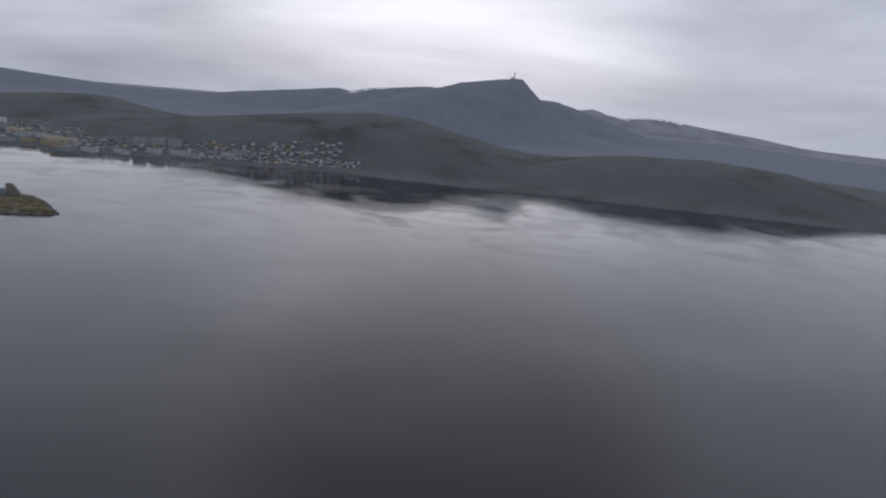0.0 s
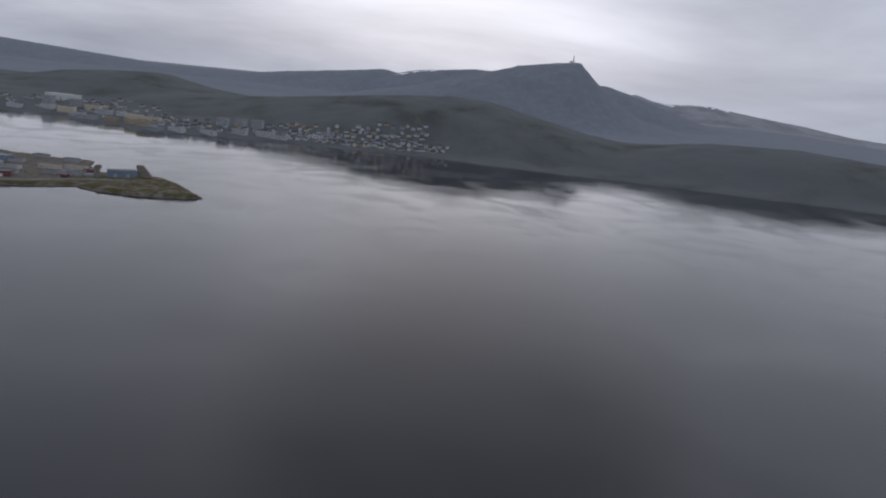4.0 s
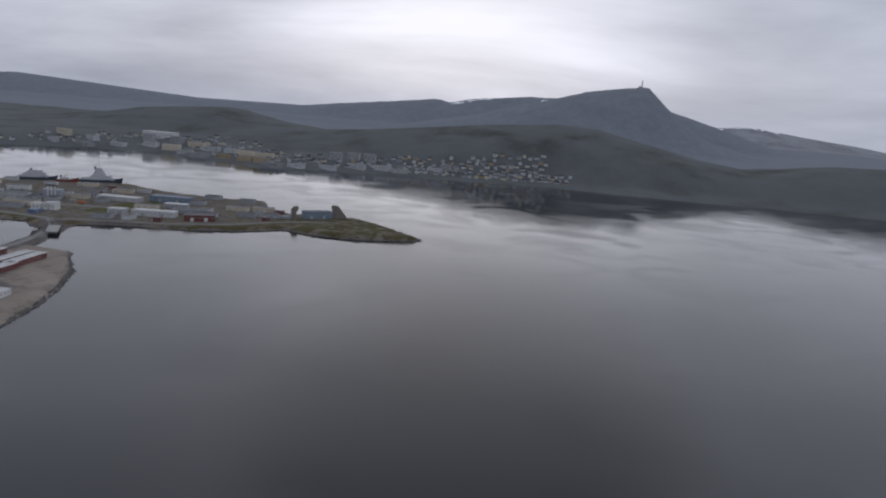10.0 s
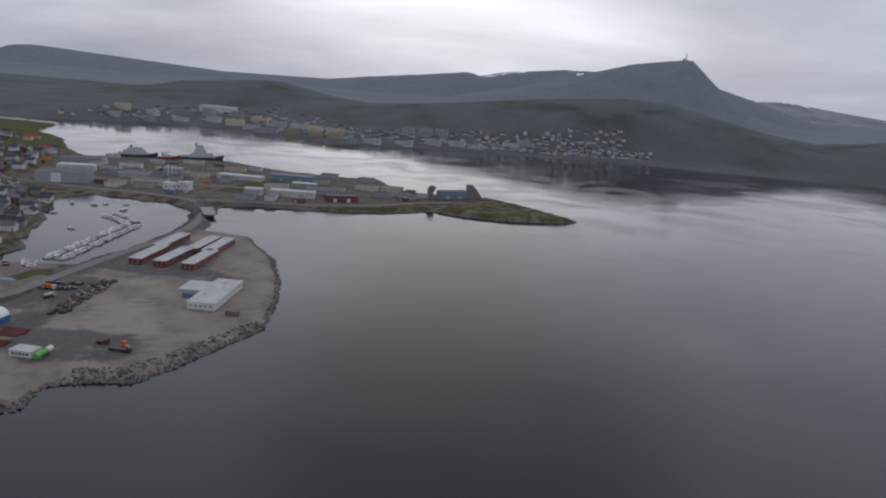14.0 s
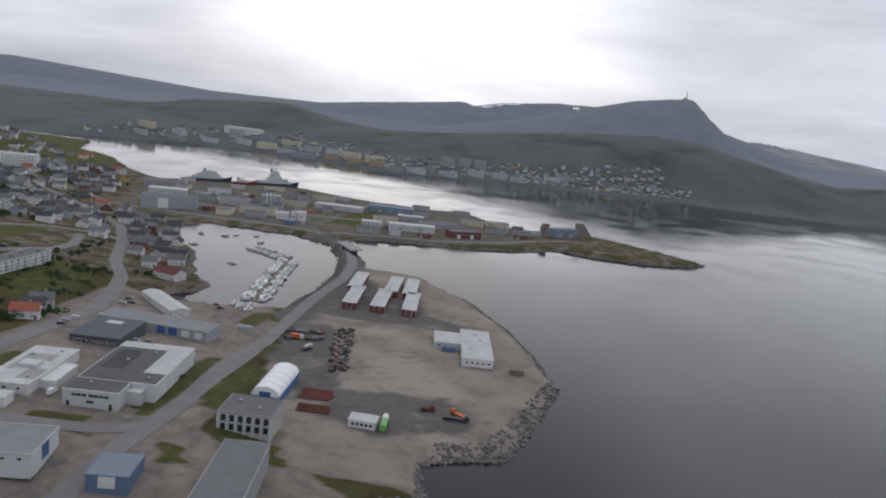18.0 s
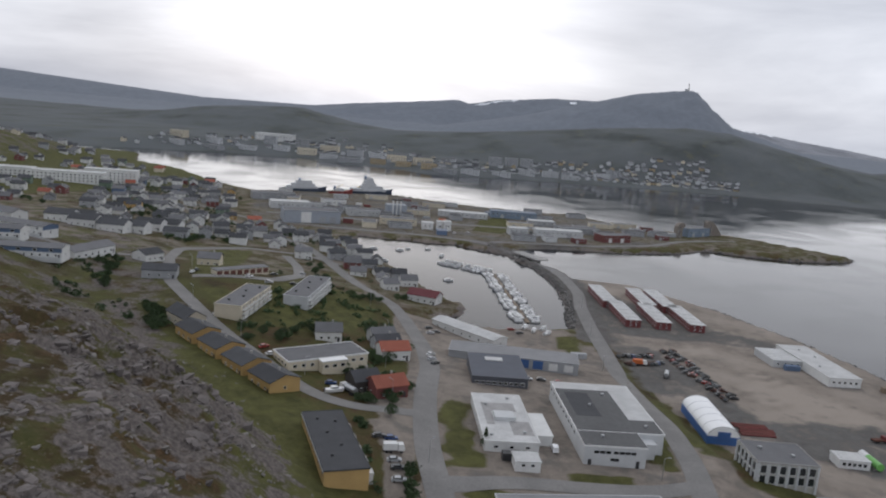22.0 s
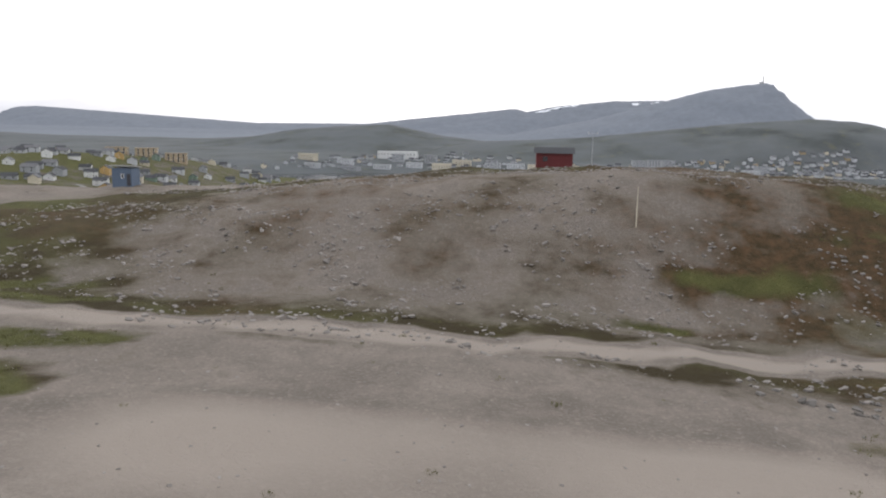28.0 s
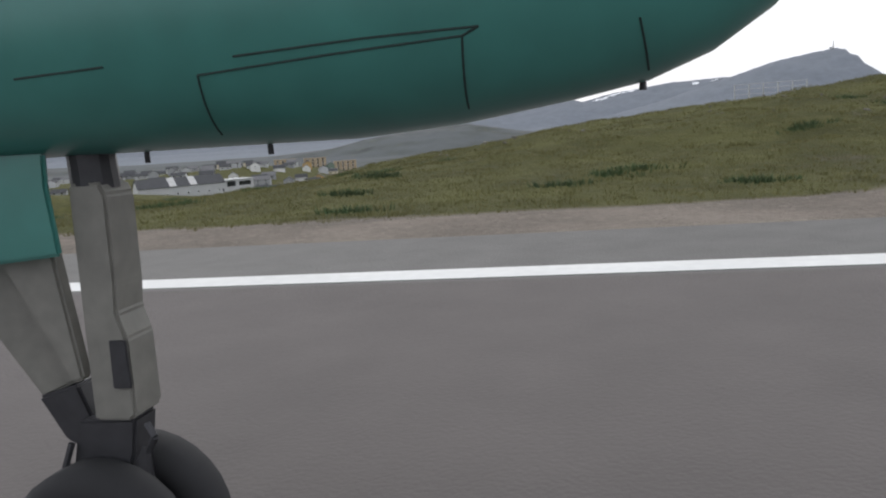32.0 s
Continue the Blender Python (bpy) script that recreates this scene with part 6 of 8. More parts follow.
for px, py, a, z in ((-232, 333, 70, 3.2), (-236, 328, 80, 3.4), (-230, 326, 60, 3.3), (-240, 332, 75, 3.2), (-288, 197, 30, 14.6)):
    put_boat(0, px, py, a, height(px, py) + 0.4)


def ship(px, py, turn, length, beam, hull_m, tiers, label, mast, crane):
    t = thing("ship", px, py, 0, turn, label, "ship", "ships at the quay")
    bm = bmesh.new()
    loft(bm, hull_rings(length, beam, 2.5, 5.2, 3.4))
    part("hull", bm, hull_m, t)
    bm = bmesh.new()
    box(bm, -length * 0.47, length * 0.22, -beam * 0.42, beam * 0.42, 5.0, 5.35)
    part("deck", bm, mat("deck_paint", (0.16, 0.22, 0.17), 0.8, vary=0.3), t)
    z, x0, x1 = 5.3, *tiers[0]
    for k, (a, b) in enumerate(tiers):
        w = beam * (0.42 - 0.05 * k)
        bm = bmesh.new()
        box(bm, a * length, b * length, -w, w, z, z + 2.9, bevel=0.15)
        tier = part("deckhouse", bm, SHIP_GREY, t)
        nwin = max(3, int((b - a) * length / 2.2))
        for sy in (-1,):
            for i in range(nwin):
                u = a * length + (i + 0.5) * (b - a) * length / nwin
                window_part(tier, 0.8, 0.8, pose(u, sy * w, z + 1.6, 0, 0, 0 if sy < 0 else 180), HULL_WHITE)
        z += 2.9
    mx = (tiers[-1][0] + tiers[-1][1]) / 2 * length
    bm = bmesh.new()
    rod(bm, (mx, 0, z), (mx, 0, z + mast), 0.35, 0.14)
    for k in range(3):
        rod(bm, (mx, -1.6 + 0.4 * k, z + mast * (0.35 + 0.2 * k)), (mx, 1.6 - 0.4 * k, z + mast * (0.35 + 0.2 * k)), 0.12)
    part("mast", bm, STEEL, t)
    bm = bmesh.new()
    box(bm, mx - 5.5, mx - 3.4, -1.1, 1.1, z - 2.0, z + 2.4, bevel=0.2)
    part("funnel", bm, mat("funnel_blue", (0.05, 0.1, 0.2), 0.5), t)
    if crane:
        bm = bmesh.new()
        rod(bm, (-length * 0.15, beam * 0.25, 4.4), (-length * 0.15, beam * 0.25, 9), 0.6)
        rod(bm, (-length * 0.15, beam * 0.25, 9), (length * 0.08, beam * 0.2, 12.0), 0.35, 0.2)
        part("crane", bm, mat("crane_yellow", (0.5, 0.36, 0.08), 0.6), t)
    return t


ship(-500, 780, 31, 48, 10, HULL_DARK, [(-0.4, 0.28), (-0.3, 0.22), (-0.2, 0.15)], "dark-hulled coastal vessel with low white deckhouse", 5, False)
ship(-441, 816, 31, 60, 14, HULL_DARK, [(-0.30, 0.34), (-0.12, 0.28), (-0.08, 0.16), (-0.05, 0.12), (-0.03, 0.10)], "large dark-hulled supply ship with tall white bridge", 10, True)
ship(-462, 788, 31, 26, 7, mat("red_hull", (0.22, 0.04, 0.035), 0.5, vary=0.2), [(-0.3, 0.1)], "small red work ship at the quay", 5, True)

# ---- vehicles ----
def wheels(t, xs, y, r, w=0.18):
    for x in xs:
        for sy in (-1, 1):
            bm = bmesh.new()
            rod(bm, (x, sy * y - w / 2, r), (x, sy * y + w / 2, r), r, n=10)
            part("wheel", bm, RUBBER, t)


def car(name, label, paint, length=3.4, width=1.36, tall=1.15, box_back=False):
    t = thing(name, 0, 0, 0, 0, label, "car", "parked vehicles")
    l, w = length / 2, width / 2
    bm = bmesh.new()
    prism(bm, [(-l, 0.22), (l, 0.22), (l, 0.55), (l * 0.93, 0.66), (l * 0.45, 0.74), (-l * 0.95, 0.78), (-l, 0.6)], -w, w, "y")
    part("body", bm, paint, t)
    r0, r1 = (-l * 0.97, -l * 0.94) if box_back else (-l * 0.85, -l * 0.6)
    bm = bmesh.new()
    prism(bm, [(r0, 0.77), (l * 0.5, 0.74), (l * 0.2, tall - 0.06), (r1, tall - 0.06)], -w * 0.93, w * 0.93, "y")
    part("window_band", bm, paint if box_back and tall > 1.5 else GLASS, t)
    bm = bmesh.new()
    prism(bm, [(l * 0.22, tall - 0.07), (r1, tall - 0.07), (r1 * 0.98, tall), (l * 0.16, tall)], -w * 0.9, w * 0.9, "y")
    part("roof", bm, paint, t)
    wheels(t, (-l * 0.62, l * 0.62), w * 0.9, 0.25)
    return t


PAINTS = [("white", (0.75, 0.75, 0.75)), ("dark grey", (0.06, 0.065, 0.07)), ("silver", (0.42, 0.43, 0.44)), ("red", (0.3, 0.03, 0.025)), ("blue", (0.03, 0.07, 0.2))]
CARS = [car("parked_car", nm + " estate car parked on the ground", mat("car_paint_" + nm.replace(" ", "_"), col, 0.3, vary=0.06, spec=0.7)) for nm, col in PAINTS]
CARS.append(car("delivery_van", "white delivery van parked in the yard", mat("car_paint_white", (0.75, 0.75, 0.75)), 4.2, 1.5, 1.65, True))
for nm, col in (("dull grey", (0.16, 0.16, 0.155)), ("dark weathered", (0.05, 0.048, 0.045)), ("rusty brown", (0.11, 0.05, 0.035))):
    CARS.append(car("scrapped_car", nm + " scrapped car standing on the lot", mat("wreck_" + nm.replace(" ", "_"), col, 0.75, vary=0.3)))
car_used = set()


def put_car(i, px, py, turn):
    z = float(land(np.array([px]), np.array([py]))[0]) + 0.14
    m = pose(px, py, z, 0, 0, turn)
    if i in car_used:
        return copy_thing(CARS[i], m)
    car_used.add(i)
    CARS[i].matrix_basis = m
    return CARS[i]


PARKED_A = ((5, -225.7, 188, 100), (5, -212, 241.6, 10), (1, -201.8, 219.3, 80), (2, -262.3, 159.4, 20), (1, -260.8, 156.6, 20), (1, -268.6, 170, 25), (4, -265.6, 170.6, 15), (2, -259.5, 152, 15), (1, -303, 199, 50),
                     (4, -291, 203, 20), (0, -314.6, 216.2, 50), (3, -319, 221.4, 55), (2, -269, 248.7, 60), (1, -266.8, 243.7, 60), (0, -270.5, 256.7, 60), (2, -277.5, 297.6, 20), (1, -275.6, 301.9, 25), (1, -279.4, 305.3, 30))
PARKED_B = ((0, -332.1, 300, 20), (1, -338.2, 300.9, 20), (2, -345.7, 292.1, 20), (0, -355.5, 294.7, 20), (4, -335.4, 308.3, 80), (2, -349.2, 344.8, 70), (0, -378.5, 290, 100), (1, -379.3, 295.4, 100), (0, -395.7, 337, 80), (2, -394.6, 345.5, 80),
                     (3, -225.2, 245.7, 5), (3, -221.4, 244.8, 8), (1, -230.8, 246.2, 0), (2, -235.4, 244.5, 0), (1, -327.4, 226.9, 70), (0, -344.1, 241.4, 60), (3, -246, 325.9, 20), (1, -242, 321.9, 30), (1, -206.5, 199.6, 100),
                     (2, -330.1, 317.2, 30), (1, -350.4, 309.7, 25), (0, -430, 303.6, 30), (1, -443.7, 284.6, 20), (2, -300, 600, 20), (0, -310, 590, 30), (1, -350, 630, 20), (0, -250, 640, 15), (2, -220, 655, 20))
for i, px, py, a in PARKED_A + PARKED_B:
    put_car(i, px, py, a)
# old vehicles and machines kept in rows on the lot
for k in range(72):
    if k < 24:
        s, lane = (k % 12) / 11, k // 12
        px, py, a = -200 + 13 * s + 2.5 * lane, 306 - 9 * lane + 6 * s, 115
    else:
        s, lane = ((k - 24) % 24) / 23, (k - 24) // 24
        px, py, a = -181.5 + 15 * s + 4.2 * lane, 321 - 53 * s + 2 * lane, 15
    put_car(rng.choices(range(9), (0, 1.2, 0, 1, 0.6, 0, 4, 4, 3))[0], px + rng.uniform(-1.5, 1.5), py + rng.uniform(-1.0, 1.0), a + rng.gauss(0, 28))


def truck(name, label, px, py, turn, cab_m, load_m, length, load="flat", category="truck"):
    t = thing(name, px, py, height(px, py) + 0.1, turn, label, category, "heavy vehicles")
    l = length / 2
    bm = bmesh.new()
    box(bm, -l, l, -0.75, 0.75, 0.45, 0.7)
    part("chassis", bm, DARK_METAL, t)
    bm = bmesh.new()
    prism(bm, [(l - 1.5, 0.6), (l, 0.6), (l, 1.3), (l - 0.25, 2.1), (l - 1.5, 2.15)], -0.9, 0.9, "y")
    cab = part("cab", bm, cab_m, t)
    bm = bmesh.new()
    prism(bm, [(l + 0.02, 1.28), (l + 0.03, 1.34), (l - 0.2, 1.95), (l - 0.24, 1.9)], -0.8, 0.8, "y")
    part("windscreen", bm, GLASS, cab)
    bm = bmesh.new()
    if load == "tank":
        rod(bm, (-l, 0, 1.5), (l - 1.7, 0, 1.5), 0.85, n=14)
    elif load == "box":
        box(bm, -l, l - 1.7, -0.95, 0.95, 0.75, 2.4, bevel=0.05)
    else:
        box(bm, -l, l - 1.7, -0.95, 0.95, 0.72, 1.15, bevel=0.04)
    part("load", bm, load_m, t)
    wheels(t, (-l + 0.8, -l + 1.7, l - 0.8), 0.75, 0.38, 0.28)
    return t


RED_PAINT, ORANGE_P = mat("machine_red", (0.16, 0.03, 0.028), 0.6, vary=0.3), mat("machine_orange", (0.55, 0.13, 0.03), 0.55, vary=0.25)
truck("truck", "orange lorry with a flat load on the lot", -112, 247, 150, ORANGE_P, ORANGE_P, 6.5)
truck("truck", "red lorry parked on the lot", -123, 247, 20, RED_PAINT, RUST, 5)
truck("truck", "dark trailer lorry on the lot", -112, 243, 5, DARK_METAL, DARK_METAL, 9)
truck("truck", "white lorry with a box body beside the road", -193, 298, 10, WHITE, ORANGE_P, 5.5, "box")
truck("truck", "grey tank lorry beside the wrecks", -184, 287, 80, GREY, STEEL, 6, "tank")
truck("truck", "silver tanker beside the red house", -284.5, 199, 140, WHITE, STEEL, 7, "tank")
truck("motor_home", "white motor home on the gravel yard", -263.5, 164, 20, WHITE, WHITE, 5, "box", "camper")
for px, py, a in ((-163, 245.5, 8), (-161.5, 242.2, 5), (-162, 239, 10), (-159, 231.5, 6), (-158.2, 228, 11)):
    t = thing("pipe_stack", px, py, height(px, py), a, "stack of rusty red steel pipes on the lot", "pipes", "pipe stacks")
    for j in range(5):
        bm = bmesh.new()
        rod(bm, (-5.5, -1.2 + j * 0.6, 0.3), (5.5, -1.2 + j * 0.6, 0.3), 0.28, n=8)
        part("pipe", bm, RUST if py < 235 or j % 2 else RED_PAINT, t)
# green-white fuel tank and a ribbed cabin
t = thing("fuel_tank", -133, 227, 2.7, 100, "long white and green cylindrical fuel tank on saddles", "tank")
bm = bmesh.new()
rod(bm, (-5, 0, 1.5), (5, 0, 1.5), 1.1, n=16)
part("shell", bm, HULL_WHITE, t, smooth=False)
bm = bmesh.new()
rod(bm, (-5.05, 0, 1.5), (1.5, 0, 1.5), 1.13, n=16)
part("green_wrap", bm, mat("leaf_green_paint", (0.16, 0.42, 0.10), 0.5, vary=0.15), t, "bright green painted half")
for x in (-3, 3):
    bm = bmesh.new()
    box(bm, x - 0.3, x + 0.3, -0.9, 0.9, -0.4, 0.8)
    part("saddle", bm, CONCRETE, t)
t = flat_block("site_cabin", -139.5, 225, 2.6, 6, 9, 6, 2.6, WHITE, PALE_ROOF, "white ribbed site cabin on the lot", "cabin", 0.1)
window_rows(t, 9, 6, "s", 5, (0.9, 0.9), (1.4,), DARK_METAL)
for i in range(7):
    bm = bmesh.new()
    box(bm, -4.2 + i * 1.35, -4.05 + i * 1.35, -3.1, 3.1, 2.78, 2.86)
    part("roof_rib", bm, WHITE, t)
for px, py, a, m, lab in ((-98, 303, 5, WOOD, "timber-clad container near the shore"), (-217, 297, 12, GREY, "grey shipping container by the road"), (-226, 268, 0, BLUE, "blue shipping container by the store"),
                          (-130, 318, 12, BLUE, "blue tarpaulin-covered container beside the cabin wing"), (-235.6, 177.5, 14, DARK_METAL, "dark container beside the office"), (-330, 655, 20, ORANGE_P, "orange container on the quay"),
                          (-345, 660, 20, GREY, "grey container stack on the quay"), (-410, 700, 30, RED_PAINT, "red container on the ship quay"), (-420, 708, 30, WHITE, "white container on the ship quay")):
    t = thing("container", px, py, height(px, py), a, lab, "container", "containers")
    bm = bmesh.new()
    box(bm, -3.1, 3.1, -1.1, 1.1, 0.05, 2.1)
    part("shell", bm, m, t)
    for i in range(5):
        bm = bmesh.new()
        box(bm, -2.85 + i * 1.35, -2.55 + i * 1.35, -1.16, 1.16, 0.15, 2.0)
        part("rib", bm, m, t)

# ---- airfield ----
def hut(px, py, turn, w, d, h, wall_m, roof_m, label, slope=0.3, pitched=False):
    t = thing("hut", px, py, height(px, py), turn, label, "hut", "airfield huts")
    bm = bmesh.new()
    box(bm, -w / 2, w / 2, -d / 2, d / 2, -0.6, h)
    part("wall", bm, wall_m, t)
    bm = bmesh.new()
    if pitched:
        prism(bm, [(-d / 2 - 0.3, h - 0.05), (d / 2 + 0.3, h - 0.05), (0, h + 0.7)], -w / 2 - 0.3, w / 2 + 0.3, "x")
    else:
        prism(bm, [(-d / 2 - 0.25, h + slope), (d / 2 + 0.25, h), (d / 2 + 0.25, h + 0.14), (-d / 2 - 0.25, h + slope + 0.14)], -w / 2 - 0.2, w / 2 + 0.2, "x")
    part("roof", bm, roof_m, t)
    n = max(6, int(w / 0.3))
    for i in range(n):
        bm = bmesh.new()
        x = -w / 2 + (i + 0.5) * w / n
        box(bm, x - 0.02, x + 0.02, -d / 2 - 0.03, -d / 2, -0.5, h)
        part("batten", bm, wall_m, t)
    return t


t = hut(-470, 106.7, 4, 4.7, 3.2, 2.0, mat("hut_red", (0.135, 0.024, 0.024), 0.75, vary=0.2), DARK_ROOF, "small red wooden hut with a dark pitched roof", pitched=True)
window_part(t, 0.6, 0.6, pose(-1.2, -1.6, 1.2), DARK_METAL)
t = hut(-531.7, 106.8, 6, 2.9, 2.6, 2.5, mat("hut_blue", (0.11, 0.15, 0.21), 0.7, vary=0.15), PALE_ROOF, "small blue-grey hut with a pale lean-to roof")
window_part(t, 0.5, 0.7, pose(0.1, -1.3, 1.4))
bm = bmesh.new()
box(bm, 0.75, 1.3, -1.36, -1.29, 0, 1.7)
part("door", bm, DARK_METAL, t)

RED_W = mat("mast_red", (0.33, 0.10, 0.055), 0.6, vary=0.15)


def banded_mast(px, py, tall, r, label, bands=6, cross=False, plain=None):
    t = thing("banded_mast", px, py, height(px, py), 0, label, "mast", "airfield masts")
    for i in range(bands):
        bm = bmesh.new()
        rod(bm, (0, 0, tall * i / bands - (0.5 if i == 0 else 0)), (0, 0, tall * (i + 1) / bands), r * (1 - 0.4 * i / bands), r * (1 - 0.4 * (i + 1) / bands), n=8)
        part("band", bm, plain or (RED_W if i in (0, 2) else TRIM), t)
    if cross:
        bm = bmesh.new()
        rod(bm, (-0.6, 0, tall), (0.6, 0, tall), 0.05, n=6)
        rod(bm, (-0.6, 0, tall), (-0.6, 0, tall + 0.3), 0.07, n=6)
        rod(bm, (0.6, 0, tall), (0.6, 0, tall + 0.3), 0.07, n=6)
        part("wind_sensor", bm, STEEL, t)
    return t


banded_mast(-572.5, 54.25, 6.2, 0.12, "tall red and white banded wind mast beside the runway", 6, True)
banded_mast(-462, 72, 3.4, 0.05, "pale wooden marker post on the mound", 4, False, CREAM)
banded_mast(-465, 109, 4.8, 0.045, "thin pale antenna post by the hut", 5, True, STEEL)
sock = thing("windsock", -594.6, 66, height(-594.6, 66), 0, "orange and white windsock hanging from a pole", "windsock")
bm = bmesh.new()
rod(bm, (0, 0, -0.5), (0, 0, 5.0), 0.07, 0.05)
part("pole", bm, STEEL, sock)
for i in range(4):
    bm = bmesh.new()
    a, b = Vector((0.1 + 0.22 * i, 0, 4.9 - 0.42 * i)), Vector((0.1 + 0.22 * (i + 1), 0, 4.9 - 0.42 * (i + 1)))
    rod(bm, a, b, 0.34 - 0.05 * i, 0.34 - 0.05 * (i + 1), n=10)
    part("sleeve_band", bm, mat("sock_orange", (0.6, 0.16, 0.08), 0.8) if i % 2 == 0 else WHITE, sock)
# localizer aerials far down the field
array = thing("aerial_row", -597, 150, height(-597, 150), 0, "row of thin white localizer aerials", "aerial")
for i in range(15):
    bm = bmesh.new()
    x = -11 + i * 1.55
    rod(bm, (x, 0, -1), (x, 0, 1.6), 0.06, n=6)
    box(bm, x - 0.25, x + 0.25, -0.6, 0.6, 1.5, 1.62)
    part("aerial", bm, TRIM, array)
fence = thing("wire_fence", -608.3, 88, height(-608.3, 88), 8, "grey wire fence panel on the ridge", "fence")
for i in range(6):
    bm = bmesh.new()
    box(bm, -3.4 + i * 1.36 - 0.05, -3.4 + i * 1.36 + 0.05, -0.05, 0.05, -0.6, 2.0)
    part("post", bm, STEEL, fence)
for z in (0.5, 1.0, 1.5, 1.95):
    bm = bmesh.new()
    rod(bm, (-3.4, 0, z), (3.4, 0, z), 0.03, n=5)
    part("wire", bm, STEEL, fence)
t = flat_block("airfield_store", -556, 150, height(-556, 150), 8, 8, 4, 1.8, WHITE, PALE_ROOF, "low white airfield store beyond the track", "store", 0.1)
window_rows(t, 8, 4, "s", 3, (0.8, 0.6), (1.1,))
# street lamps along the roads
lamp_1 = thing("street_lamp", 0, 0, 0, 0, "grey steel street lamp with a short arm", "street lamp", "street lamps")
bm = bmesh.new()
rod(bm, (0, 0, -0.5), (0, 0, 5.6), 0.09, 0.05, n=6)
part("pole", bm, STEEL, lamp_1)
bm = bmesh.new()
rod(bm, (0, 0, 5.55), (1.1, 0, 5.8), 0.045, n=5)
lamp_arm = part("arm", bm, STEEL, lamp_1)
bm = bmesh.new()
box(bm, 0.9, 1.6, -0.13, 0.13, 5.74, 5.9, bevel=0.03)
part("lamp_head", bm, GREY, lamp_arm)
lamp_at = [(-199, 182.1, 0), (-203.7, 223, 0), (-208, 284, 0), (-211, 335, 0), (-214, 385, 0), (-231, 458, 20), (-255, 164.4, 60), (-272, 200, 150), (-280.6, 228.5, 170), (-291, 277.8, 170), (-308.1, 316.9, 150), (-331.5, 360.3, 140),
           (-300, 206, 30), (-328.5, 225.2, 20), (-358.9, 252.1, 150), (-385.1, 302.8, 150), (-427.7, 359.5, 90), (-340, 572, 100), (-410, 562, 90), (-242, 588, 60)]
lamp_1.matrix_basis = pose(lamp_at[0][0], lamp_at[0][1], height(*lamp_at[0][:2]), 0, 0, lamp_at[0][2])
for px, py, a in lamp_at[1:]:
    copy_thing(lamp_1, pose(px, py, height(px, py), 0, 0, a))
# mast on the mountain's top
t = thing("radio_mast", 178, 2826, far_height(178, 2826), 0, "radio mast with a small building on the mountain top", "mast")
bm = bmesh.new()
rod(bm, (0, 0, -4), (0, 0, 26), 2.2, 1.2, n=6)
part("tower", bm, CONCRETE, t)
bm = bmesh.new()
box(bm, -12, -3, -5, 5, -3, 6)
part("hut", bm, PALE_GREY, t)

# ---- snow lying on the far ridges ----
for i, (px, py, a, b) in enumerate(((-570, 3235, 26, 22), (-510, 3245, 34, 20), (-452, 3262, 20, 26), (-212, 3235, 14, 22), (-132, 3240, 18, 20), (-330, 3262, 22, 10), (-600, 3225, 12, 12),
                                   (592, 4440, 30, 34), (640, 4455, 22, 28), (700, 4450, 40, 22), (745, 4462, 34, 40), (800, 4440, 20, 26), (866, 4435, 26, 30), (540, 4430, 18, 20))):
    vs, fs = [], []
    for r in range(5):
        for k in range(16):
            ang = 6.28319 * k / 16
            rr = (0.05 + r / 4) * (1 + 0.3 * math.sin(3 * ang + i) + 0.2 * math.sin(5 * ang + 2 * i))
            x, y = px + a * rr * math.cos(ang), py + b * rr * math.sin(ang)
            vs.append((x, y, far_height(x, y) + 1.2 * (1 - 0.6 * r / 4)))
    for r in range(4):
        fs += [(r * 16 + k, r * 16 + (k + 1) % 16, (r + 1) * 16 + (k + 1) % 16, (r + 1) * 16 + k) for k in range(16)]
    fs.append(tuple(range(15, -1, -1)))
    me = bpy.data.meshes.new("snow_patch")
    me.from_pydata(vs, [], fs)
    me.materials.append(SNOW)
    tagged(new("snow_patch", me), "old snow patch below the ridge", "snow", "snow patches")

